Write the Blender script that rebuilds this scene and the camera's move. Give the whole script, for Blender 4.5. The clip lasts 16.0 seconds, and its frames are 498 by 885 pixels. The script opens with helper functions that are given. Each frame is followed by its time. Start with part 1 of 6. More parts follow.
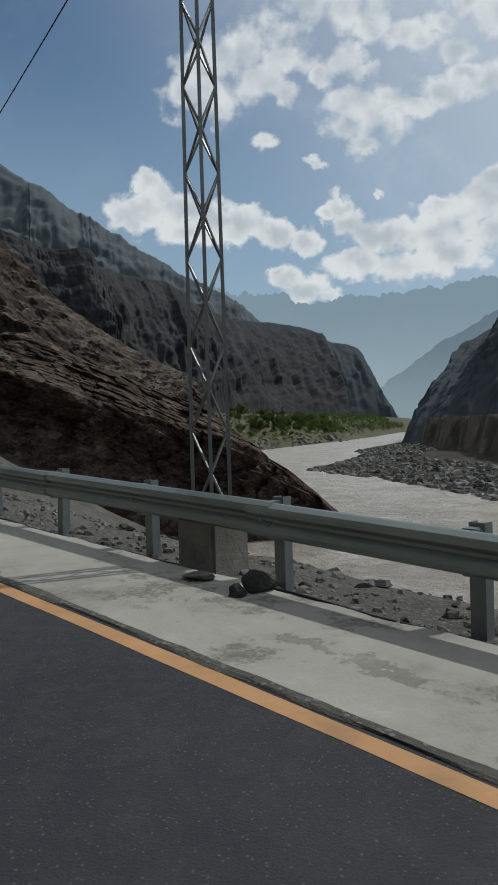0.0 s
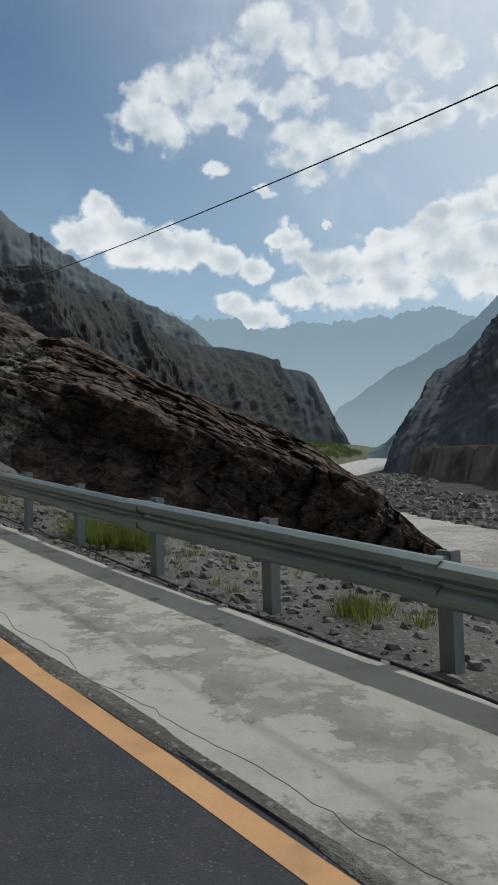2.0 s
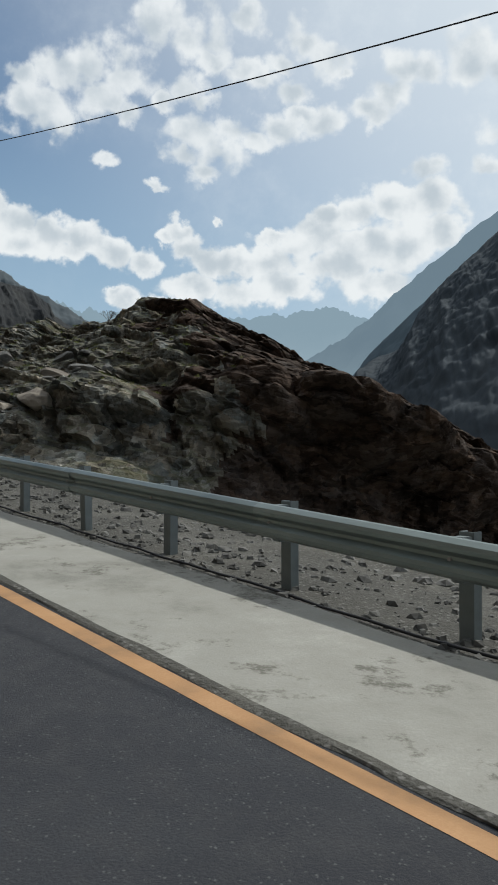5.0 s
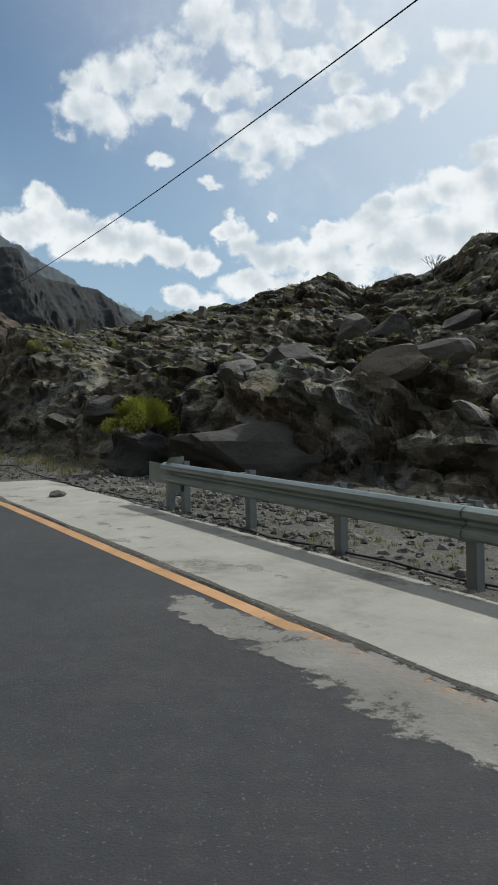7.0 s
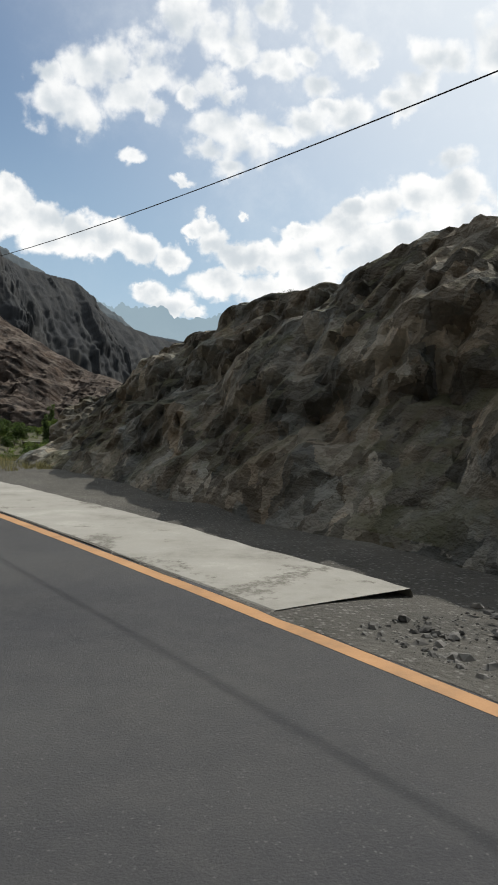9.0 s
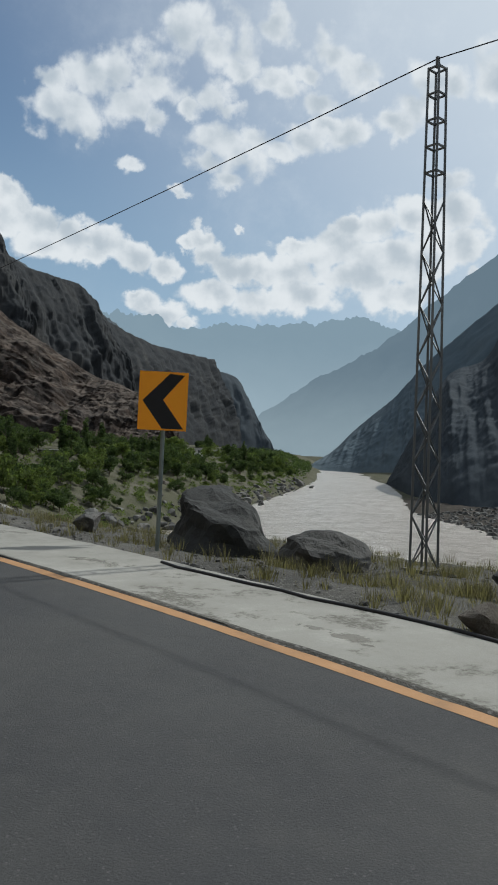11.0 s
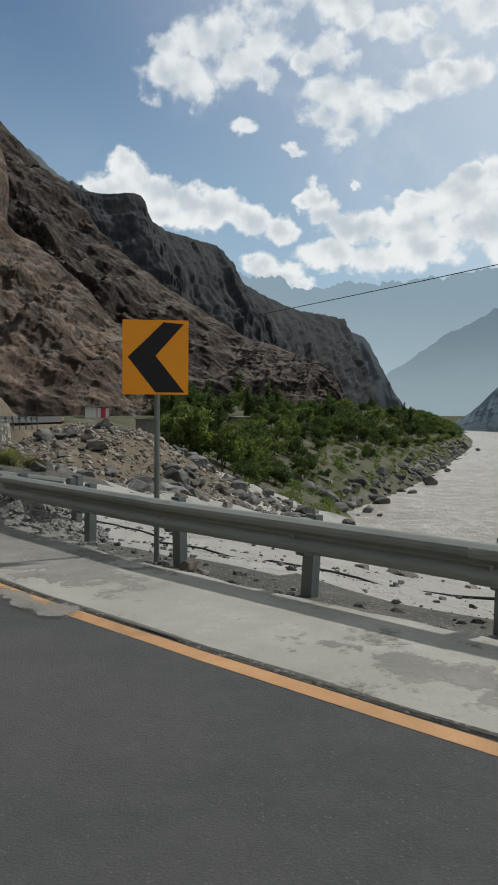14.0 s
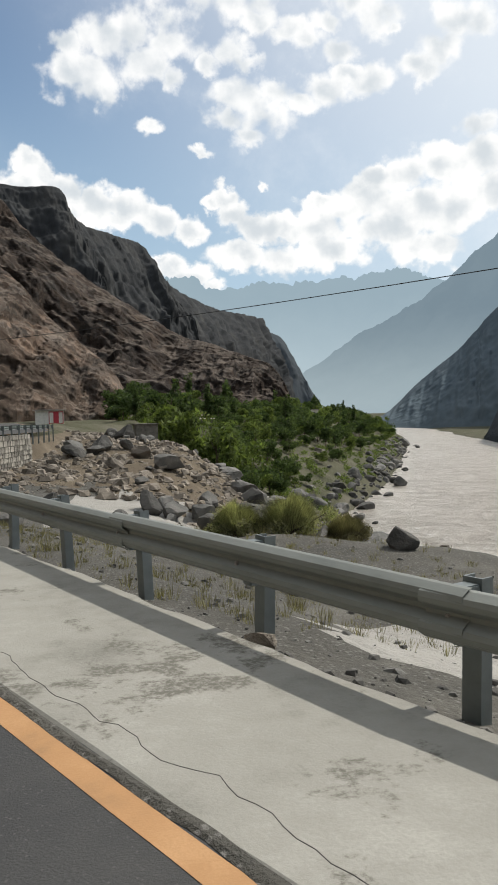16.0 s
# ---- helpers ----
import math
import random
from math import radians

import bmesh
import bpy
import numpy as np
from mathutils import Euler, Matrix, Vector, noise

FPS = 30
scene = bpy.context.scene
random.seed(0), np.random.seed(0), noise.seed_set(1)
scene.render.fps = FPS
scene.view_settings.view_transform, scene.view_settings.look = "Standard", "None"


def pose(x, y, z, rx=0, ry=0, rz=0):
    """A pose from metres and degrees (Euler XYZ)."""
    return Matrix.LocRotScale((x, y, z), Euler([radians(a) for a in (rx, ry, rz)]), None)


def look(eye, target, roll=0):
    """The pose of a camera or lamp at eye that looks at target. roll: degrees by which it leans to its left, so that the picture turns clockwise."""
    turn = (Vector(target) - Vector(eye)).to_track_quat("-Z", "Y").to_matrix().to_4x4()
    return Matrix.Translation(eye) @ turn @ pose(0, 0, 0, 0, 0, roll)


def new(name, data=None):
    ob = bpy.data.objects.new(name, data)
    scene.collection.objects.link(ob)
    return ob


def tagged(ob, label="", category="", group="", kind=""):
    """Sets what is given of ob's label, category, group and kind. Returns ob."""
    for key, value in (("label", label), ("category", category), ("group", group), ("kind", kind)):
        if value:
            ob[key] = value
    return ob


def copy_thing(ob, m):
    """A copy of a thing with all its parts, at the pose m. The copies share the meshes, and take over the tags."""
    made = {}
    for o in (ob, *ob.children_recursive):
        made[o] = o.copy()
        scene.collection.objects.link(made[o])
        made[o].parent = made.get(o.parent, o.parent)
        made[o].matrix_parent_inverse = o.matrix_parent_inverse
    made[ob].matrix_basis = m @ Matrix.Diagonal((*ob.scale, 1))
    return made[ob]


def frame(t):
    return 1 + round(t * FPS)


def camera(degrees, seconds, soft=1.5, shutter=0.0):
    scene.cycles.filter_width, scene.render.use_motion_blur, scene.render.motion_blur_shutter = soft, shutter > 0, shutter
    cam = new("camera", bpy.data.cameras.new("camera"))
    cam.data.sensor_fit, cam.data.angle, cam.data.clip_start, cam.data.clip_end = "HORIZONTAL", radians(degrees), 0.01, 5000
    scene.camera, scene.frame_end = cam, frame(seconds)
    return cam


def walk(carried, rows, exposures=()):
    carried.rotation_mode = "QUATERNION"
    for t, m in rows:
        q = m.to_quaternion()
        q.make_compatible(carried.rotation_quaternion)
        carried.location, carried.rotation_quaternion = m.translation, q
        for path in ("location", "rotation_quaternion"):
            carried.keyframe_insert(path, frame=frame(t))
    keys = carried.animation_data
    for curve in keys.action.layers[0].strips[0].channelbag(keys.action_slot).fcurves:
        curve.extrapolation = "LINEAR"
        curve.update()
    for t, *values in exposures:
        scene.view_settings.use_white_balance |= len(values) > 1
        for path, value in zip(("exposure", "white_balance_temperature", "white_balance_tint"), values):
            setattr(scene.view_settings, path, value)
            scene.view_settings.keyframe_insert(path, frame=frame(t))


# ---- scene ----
cam = camera(35.09, 16.0, soft=1.8)
EXPOSURES = [(0, -0.35, 6200, 7), (0.5, -0.15, 6200, 7), (1.5, -0.1, 6200, 7), (2.5, -0.25, 6150, 7), (3, -0.35, 6150, 7), (3.5, -0.1, 6200, 7), (6, -0.05, 6250, 7), (7, 0.0, 6250, 7), (8, 0.12, 6450, 10), (8.5, 0.2, 6600, 10), (11, -0.2, 6100, 7), (11.5, -0.35, 6100, 7), (12, -0.1, 6150, 7), (12.6, 0.45, 6450, 10), (13, 0.5, 6500, 10), (13.5, 0.12, 6450, 10), (14.3, -0.1, 6300, 7), (14.7, 0.05, 6350, 7), (15, 0.32, 6450, 10), (15.5, 0.32, 6550, 10), (16, 0.25, 6600, 10)]
PATH = [
    (0.0, pose(0.000, 0.000, 1.603, 88.83, 1.72, -0.00)),
    (0.5, pose(-5.277, 6.375, 1.977, 88.97, 1.35, -1.01)),
    (1.0, pose(-10.494, 13.014, 2.353, 88.42, 1.71, -2.13)),
    (1.5, pose(-15.544, 19.930, 2.758, 89.33, 1.54, -2.55)),
    (2.0, pose(-20.246, 26.931, 3.190, 90.57, 1.00, -3.86)),
    (2.5, pose(-24.693, 33.889, 3.606, 89.81, 1.29, -5.34)),
    (3.0, pose(-29.078, 40.655, 4.085, 89.84, 0.63, -8.11)),
    (3.5, pose(-33.263, 47.118, 4.623, 89.58, 0.48, -10.37)),
    (4.0, pose(-37.302, 53.441, 5.173, 89.80, 0.40, -10.92)),
    (4.5, pose(-41.157, 59.692, 5.702, 90.01, 0.31, -11.47)),
    (5.0, pose(-44.822, 65.914, 6.209, 90.22, 0.22, -12.02)),
    (5.5, pose(-48.297, 72.138, 6.683, 90.44, 0.13, -12.57)),
    (6.0, pose(-51.572, 78.396, 7.117, 90.65, 0.05, -13.12)),
    (6.5, pose(-54.599, 84.729, 7.500, 91.02, 0.52, -11.25)),
    (7.0, pose(-57.437, 91.223, 7.879, 89.94, 1.91, -7.55)),
    (7.5, pose(-60.441, 97.979, 8.277, 90.20, 1.89, -6.79)),
    (8.0, pose(-63.544, 104.960, 8.709, 89.92, 1.57, -7.98)),
    (8.5, pose(-66.739, 112.074, 9.146, 89.64, 1.09, -9.80)),
    (9.0, pose(-70.022, 119.128, 9.583, 89.86, 0.52, -10.04)),
    (9.5, pose(-73.344, 125.983, 9.982, 90.09, -0.06, -10.29)),
    (10.0, pose(-76.703, 132.580, 10.337, 90.32, -0.64, -10.53)),
    (10.5, pose(-80.109, 138.894, 10.640, 90.55, -1.22, -10.77)),
    (11.0, pose(-83.579, 144.913, 10.877, 90.77, -1.80, -11.01)),
    (11.5, pose(-87.097, 150.627, 11.060, 90.01, -2.18, -8.92)),
    (12.0, pose(-90.863, 156.014, 11.155, 89.65, -2.65, -6.48)),
    (12.5, pose(-94.995, 161.087, 11.180, 89.55, -2.67, -4.78)),
    (13.0, pose(-99.521, 165.949, 11.181, 90.22, -1.09, -2.65)),
    (13.5, pose(-104.020, 170.772, 11.218, 88.38, -0.38, -2.90)),
    (14.0, pose(-108.207, 175.697, 11.220, 87.85, -0.44, -2.29)),
    (14.5, pose(-112.188, 180.917, 11.219, 88.71, -0.02, -0.07)),
    (15.0, pose(-116.102, 186.499, 11.243, 87.48, 0.79, -3.70)),
    (15.5, pose(-119.825, 192.490, 11.289, 87.92, 0.85, -5.99)),
    (16.0, pose(-123.126, 198.900, 11.274, 87.90, 0.83, -8.54)),
]
walk(cam, PATH, EXPOSURES)

# ---- light ----
SUN_AZ, SUN_EL = radians(62), radians(48)
world = bpy.data.worlds.new("world")
scene.world = world
world.use_nodes = True


def nd(nt, kind, **sets):
    n = nt.nodes.new(kind)
    for k, v in sets.items():
        if k in n.inputs.keys():
            n.inputs[k].default_value = v
        elif k.startswith("i_"):
            n.inputs[int(k[2:])].default_value = v
        else:
            setattr(n, k, v)
    return n


def lk(nt, a, b, out=0, inp=0):
    nt.links.new(a.outputs[out], b.inputs[inp])
    return b


def mth(nt, op, a, b=0.5, clamp=False):
    n = nt.nodes.new("ShaderNodeMath")
    n.operation, n.use_clamp = op, clamp
    for i, v in enumerate((a, b)):
        if isinstance(v, (int, float)):
            n.inputs[i].default_value = v
        else:
            nt.links.new(v, n.inputs[i])
    return n.outputs[0]


def ramp(nt, fac, a, b, lo=0.0, hi=1.0):
    n = nt.nodes.new("ShaderNodeMapRange")
    n.interpolation_type = "SMOOTHSTEP"
    nt.links.new(fac, n.inputs[0])
    n.inputs[1].default_value, n.inputs[2].default_value = a, b
    n.inputs[3].default_value, n.inputs[4].default_value = lo, hi
    return n.outputs[0]


def mixc(nt, fac, a, b, blend="MIX"):
    n = nt.nodes.new("ShaderNodeMix")
    n.data_type, n.blend_type = "RGBA", blend
    for i, v in ((0, fac), (6, a), (7, b)):
        if isinstance(v, (int, float)):
            n.inputs[i].default_value = v
        elif isinstance(v, tuple):
            n.inputs[i].default_value = (*v, 1)
        else:
            nt.links.new(v, n.inputs[i])
    return n.outputs[2]


# cloud lumps by group: azimuth, elevation and the two radii, in degrees
CLOUD_WEST = [(-3.9, 24.4, 1.6, 1.0), (-3.8, 22.6, 2.1, 1.4), (-1.4, 24.8, 2.3, 1.9), (0.8, 25.5, 2.3, 1.9), (3.2, 24.9, 2.5, 1.9), (1.8, 23.5, 2.4, 1.4),
              (-1.1, 21.5, 1.0, 1.7), (3.5, 22.7, 1.1, 1.0), (-2.1, 22.9, 2.1, 1.6), (1.7, 19.7, 1.0, 0.6), (5.2, 18.2, 0.9, 0.4)]
CLOUD_TOP = [(5.3, 28.4, 2.1, 1.6), (7.7, 27.8, 2.4, 1.9), (9.8, 27.3, 1.9, 1.9), (11.9, 28.3, 1.7, 1.4), (9.8, 26.2, 1.7, 0.9), (7.7, 24.3, 1.4, 1.3), (5.9, 23.5, 1.4, 0.8),
             (8.4, 23.6, 1.6, 0.7), (8.0, 21.5, 2.4, 1.7), (9.7, 20.6, 2.8, 1.7), (7.3, 20.3, 1.7, 1.0), (11.1, 21.8, 1.7, 1.0), (9.0, 19.2, 1.4, 0.9)]
CLOUD_MIDDLE = [(16.0, 26.9, 1.9, 1.4), (17.7, 25.8, 1.9, 1.4), (14.6, 26.0, 1.4, 1.0), (13.2, 24.9, 1.6, 1.0), (11.9, 25.5, 1.7, 0.9), (19.0, 25.1, 1.0, 0.5),
                (15.5, 24.2, 1.6, 1.0), (14.2, 21.7, 1.9, 1.2), (12.8, 21.1, 1.7, 0.9), (17.3, 22.1, 2.1, 1.0), (16.0, 22.6, 1.4, 0.7)]
CLOUD_EAST = [(20.7, 23.0, 2.1, 1.0), (22.3, 23.7, 1.7, 1.7), (23.3, 25.3, 2.1, 1.2), (24.9, 24.8, 1.7, 1.4), (21.3, 22.4, 1.4, 0.7), (25.0, 18.9, 1.6, 1.0),
              (28.2, 25.6, 2.1, 2.1), (30.4, 25.1, 2.4, 2.1), (29.8, 20.9, 1.7, 1.0), (29.1, 18.7, 1.7, 0.9)]
BANK_WEST = [(-6.8, 17.1, 1.0, 0.9), (-6.2, 16.5, 1.3, 1.4), (-7.0, 15.6, 2.1, 1.4), (-4.4, 15.2, 1.9, 1.3), (-4.1, 14.0, 2.4, 1.4), (-2.1, 14.5, 2.1, 1.3), (-8.3, 14.9, 1.7, 1.4),
             (0.3, 14.3, 2.1, 1.2), (2.4, 13.8, 1.9, 1.2), (4.4, 13.0, 1.4, 1.0), (-0.7, 13.6, 2.1, 1.0), (3.0, 10.7, 1.4, 1.0), (4.7, 9.7, 1.9, 1.1), (6.1, 9.2, 1.2, 0.8),
             (8.2, 11.3, 2.4, 1.0), (2.3, 11.0, 0.7, 0.5)]
BANK_EAST = [(6.9, 15.3, 1.1, 0.9), (7.7, 14.0, 1.2, 1.2), (6.0, 14.8, 0.9, 0.6), (9.9, 15.5, 0.5, 0.5), (8.9, 13.0, 2.1, 1.2), (11.0, 13.0, 2.4, 1.2), (13.8, 13.2, 2.1, 1.4),
             (14.2, 14.8, 2.1, 0.6), (15.9, 14.1, 2.4, 1.7), (17.9, 16.3, 1.4, 0.9), (17.2, 15.3, 2.1, 1.2), (19.9, 16.4, 2.1, 1.6), (22.9, 16.8, 2.8, 1.4), (25.2, 16.9, 2.1, 1.7),
             (20.6, 14.2, 3.1, 2.1), (23.9, 14.3, 2.8, 2.1), (18.6, 12.7, 3.1, 1.6), (21.2, 11.2, 2.8, 1.4), (14.5, 11.5, 2.8, 1.4), (11.7, 11.0, 2.8, 1.2), (25.8, 14.8, 1.4, 2.1), (26.8, 12.8, 1.0, 0.7)]

wn = world.node_tree
wn.nodes.clear()
sky = nd(wn, "ShaderNodeTexSky", sky_type="NISHITA", sun_disc=False, sun_elevation=SUN_EL, sun_rotation=SUN_AZ,
         altitude=1400.0, air_density=1.0, dust_density=0.6, ozone_density=1.3)
tc = nd(wn, "ShaderNodeTexCoord")
dirv = tc.outputs["Generated"]
dsep = nd(wn, "ShaderNodeSeparateXYZ")
wn.links.new(dirv, dsep.inputs[0])
azim = mth(wn, "MULTIPLY", mth(wn, "ARCTAN2", dsep.outputs[0], dsep.outputs[1]), math.degrees(1))
elev = mth(wn, "MULTIPLY", mth(wn, "ARCSINE", dsep.outputs[2]), math.degrees(1))
dome = nd(wn, "ShaderNodeCombineXYZ")
wn.links.new(azim, dome.inputs[0]), wn.links.new(elev, dome.inputs[1])
warp = nd(wn, "ShaderNodeTexNoise", Scale=0.55, Detail=5.0, Roughness=0.6)
lk(wn, dome, warp)
wsub = nd(wn, "ShaderNodeVectorMath", operation="SUBTRACT", i_1=(0.5, 0.5, 0.5))
lk(wn, warp, wsub, 1, 0)
wscl = nd(wn, "ShaderNodeVectorMath", operation="MULTIPLY", i_1=(2.2, 2.2, 0.0))
lk(wn, wsub, wscl)
wadd = nd(wn, "ShaderNodeVectorMath", operation="ADD")
lk(wn, dome, wadd), lk(wn, wscl, wadd, 0, 1)


def cloud_field(groups):
    """1 in the heart of a lump, 0 at its rim and below 0 outside."""
    total = None
    for a, e, ra, re_ in (q for g in groups for q in g):
        ma = nd(wn, "ShaderNodeVectorMath", operation="MULTIPLY_ADD", i_1=(1 / ra, 1 / re_, 0), i_2=(-a / ra, -e / re_, 0))
        lk(wn, wadd, ma)
        ln = nd(wn, "ShaderNodeVectorMath", operation="LENGTH")
        lk(wn, ma, ln)
        total = ln.outputs[1] if total is None else mth(wn, "MINIMUM", total, ln.outputs[1])
    return mth(wn, "SUBTRACT", 1.0, mth(wn, "MINIMUM", total, 3.0))


fine = nd(wn, "ShaderNodeTexNoise", Scale=0.42, Detail=6.0, Roughness=0.48)
lk(wn, dome, fine)
high = cloud_field((CLOUD_WEST, CLOUD_TOP, CLOUD_MIDDLE, CLOUD_EAST))
low = cloud_field((BANK_WEST, BANK_EAST))
# scattered cloud over the rest of the sky, added out of view to brighten shade
wide = nd(wn, "ShaderNodeTexNoise", Scale=3.4, Detail=6.0, Roughness=0.55)
wn.links.new(dirv, wide.inputs["Vector"])
rest = mth(wn, "MULTIPLY", ramp(wn, wide.outputs[0], 0.42, 0.58), ramp(wn, dsep.outputs[1], 0.72, 0.52))
puffs = mth(wn, "SUBTRACT", fine.outputs[0], 0.5)
mask_h = ramp(wn, mth(wn, "ADD", high, mth(wn, "MULTIPLY", puffs, 2.8)), -0.10, 0.62)
mask_l = ramp(wn, mth(wn, "ADD", low, mth(wn, "MULTIPLY", puffs, 2.0)), -0.12, 0.34)
mask = mth(wn, "MAXIMUM", mth(wn, "MAXIMUM", mth(wn, "MULTIPLY", mask_h, 0.93), mask_l), rest)
# the side of each billow towards the sun is the brighter one
body = nd(wn, "ShaderNodeTexNoise", Scale=0.30, Detail=5.0, Roughness=0.46)
lk(wn, dome, body)
lit = nd(wn, "ShaderNodeTexNoise", Scale=0.30, Detail=5.0, Roughness=0.46)
toward = nd(wn, "ShaderNodeVectorMath", operation="ADD", i_1=(0.6, 0.9, 0.0))
lk(wn, dome, toward), lk(wn, toward, lit)
relief = mth(wn, "SUBTRACT", body.outputs[0], lit.outputs[0])
heart = mth(wn, "MAXIMUM", high, low)
bright = mth(wn, "SUBTRACT", mth(wn, "ADD", mth(wn, "MULTIPLY", relief, 2.0), 0.78), mth(wn, "MULTIPLY", ramp(wn, heart, 0.1, 0.95), 0.34))
ccol = mixc(wn, ramp(wn, bright, 0.1, 0.95), (0.57, 0.62, 0.66), (0.90, 0.905, 0.90))
sep = nd(wn, "ShaderNodeSeparateXYZ")
wn.links.new(dirv, sep.inputs[0])
skyc = mixc(wn, 1.0, sky.outputs[0], (0.060, 0.075, 0.083), "MULTIPLY")
hz = ramp(wn, sep.outputs[2], 0.50, 0.08, 0.10, 0.75)
skyc = mixc(wn, hz, skyc, (0.44, 0.57, 0.66))
sdot = nd(wn, "ShaderNodeVectorMath", operation="DOT_PRODUCT",
          i_1=(math.sin(SUN_AZ) * math.cos(SUN_EL), math.cos(SUN_AZ) * math.cos(SUN_EL), math.sin(SUN_EL)))
wn.links.new(dirv, sdot.inputs[0])
skyc = mixc(wn, ramp(wn, sdot.outputs[1], 0.45, 0.95, 0.0, 0.9), skyc, (0.84, 0.88, 0.90))
veil = nd(wn, "ShaderNodeTexNoise", Scale=7.0, Detail=9.0, Roughness=0.66)
wn.links.new(dirv, veil.inputs["Vector"])
skyc = mixc(wn, mth(wn, "MULTIPLY", ramp(wn, veil.outputs[0], 0.44, 0.72), ramp(wn, sdot.outputs[1], 0.45, 0.95, 0.05, 0.5)), skyc, (0.86, 0.89, 0.91))
final = mixc(wn, mask, skyc, ccol)
bg = nd(wn, "ShaderNodeBackground", Strength=1.0)
wn.links.new(final, bg.inputs[0])
wo = nd(wn, "ShaderNodeOutputWorld")
lk(wn, bg, wo)

sun = new("sun", bpy.data.lights.new("sun", "SUN"))
sun.data.energy, sun.data.angle, sun.data.color = 3.6, radians(0.6), (1.0, 0.95, 0.87)
sd = Vector((math.sin(SUN_AZ) * math.cos(SUN_EL), math.cos(SUN_AZ) * math.cos(SUN_EL), math.sin(SUN_EL)))
sun.matrix_world = look(sd * 100, (0, 0, 0))


# ---- materials ----
def material(name, cols, scale=1.0, rough=0.9, bump=0.3, fine_scale=40.0, metal=0.0, island=False, spec=0.3, stretch=(1, 1, 1), detail=6.0,
             speck=None, noise_rough=0.6):
    """cols: dark, middle, light base colours; scale: size of the large variation (1/m)."""
    m = bpy.data.materials.new(name)
    m.use_nodes = True
    nt = m.node_tree
    b = nt.nodes["Principled BSDF"]
    co = nd(nt, "ShaderNodeTexCoord")
    mp = nd(nt, "ShaderNodeMapping", Scale=stretch)
    lk(nt, co, mp, 3, 0)
    big = nd(nt, "ShaderNodeTexNoise", Scale=scale, Detail=detail, Roughness=noise_rough)
    sm = nd(nt, "ShaderNodeTexNoise", Scale=fine_scale, Detail=5.0 if fine_scale > 1 else 10.0, Roughness=0.65 if fine_scale > 1 else 0.7)
    lk(nt, mp, big)
    lk(nt, mp, sm)
    c = mixc(nt, ramp(nt, big.outputs[0], 0.3, 0.52), cols[0], cols[1])
    c = mixc(nt, ramp(nt, big.outputs[0], 0.5, 0.72), c, cols[2])
    c = mixc(nt, ramp(nt, sm.outputs[0], 0.35, 0.7, 0.0, 0.55), c, mixc(nt, 0.5, cols[0], cols[2]))
    if speck:
        vo = nd(nt, "ShaderNodeTexVoronoi", Scale=speck[1])
        lk(nt, mp, vo)
        rnd = nd(nt, "ShaderNodeSeparateColor")
        lk(nt, vo, rnd, 1, 0)
        c = mixc(nt, mth(nt, "MULTIPLY", ramp(nt, vo.outputs[0], 0.5, 0.25), ramp(nt, rnd.outputs[0], 1 - speck[2], 1 - speck[2] + 0.02)), c, speck[0])
    if island:
        oi = nd(nt, "ShaderNodeObjectInfo")
        gm = nd(nt, "ShaderNodeNewGeometry")
        r = mth(nt, "FRACT", mth(nt, "ADD", oi.outputs["Random"], gm.outputs["Random Per Island"]))
        hsv = nd(nt, "ShaderNodeHueSaturation")
        nt.links.new(c, hsv.inputs["Color"])
        nt.links.new(ramp(nt, r, 0, 1, 0.55, 1.45), hsv.inputs["Value"])
        c = hsv.outputs[0]
    nt.links.new(c, b.inputs["Base Color"])
    nt.links.new(ramp(nt, sm.outputs[0], 0.2, 0.8, max(rough - 0.12, 0.05), min(rough + 0.08, 1)), b.inputs["Roughness"])
    b.inputs["Metallic"].default_value = metal
    b.inputs["Specular IOR Level"].default_value = spec
    if bump:
        bp = nd(nt, "ShaderNodeBump", Strength=bump, Distance=0.6 / max(fine_scale, 0.3))
        nt.links.new(mth(nt, "ADD", sm.outputs[0], mth(nt, "MULTIPLY", big.outputs[0], 0.7)), bp.inputs["Height"])
        lk(nt, bp, b, 0, "Normal")
    return m


def plain(name, col, rough=0.6, metal=0.0):
    return material(name, (tuple(0.8 * v for v in col), col, tuple(min(1, 1.15 * v) for v in col)), 3.0, rough, 0.08, 60.0, metal)


def soil_on(m, col, scale, a, e):
    """Crumbs and films of dirt lying in ragged patches."""
    nt = m.node_tree
    p = nt.nodes["Principled BSDF"]
    old = p.inputs["Base Color"].links[0].from_socket
    co = nd(nt, "ShaderNodeTexCoord")
    n1 = nd(nt, "ShaderNodeTexNoise", Scale=scale, Detail=12.0, Roughness=0.74)
    n2 = nd(nt, "ShaderNodeTexNoise", Scale=scale * 22, Detail=6.0, Roughness=0.7)
    lk(nt, co, n1, 3, 0)
    lk(nt, co, n2, 3, 0)
    film = mth(nt, "MULTIPLY", ramp(nt, n1.outputs[0], a, e), ramp(nt, n2.outputs[0], 0.36, 0.56, 0.15, 0.95))
    nt.links.new(mixc(nt, film, old, col), p.inputs["Base Color"])


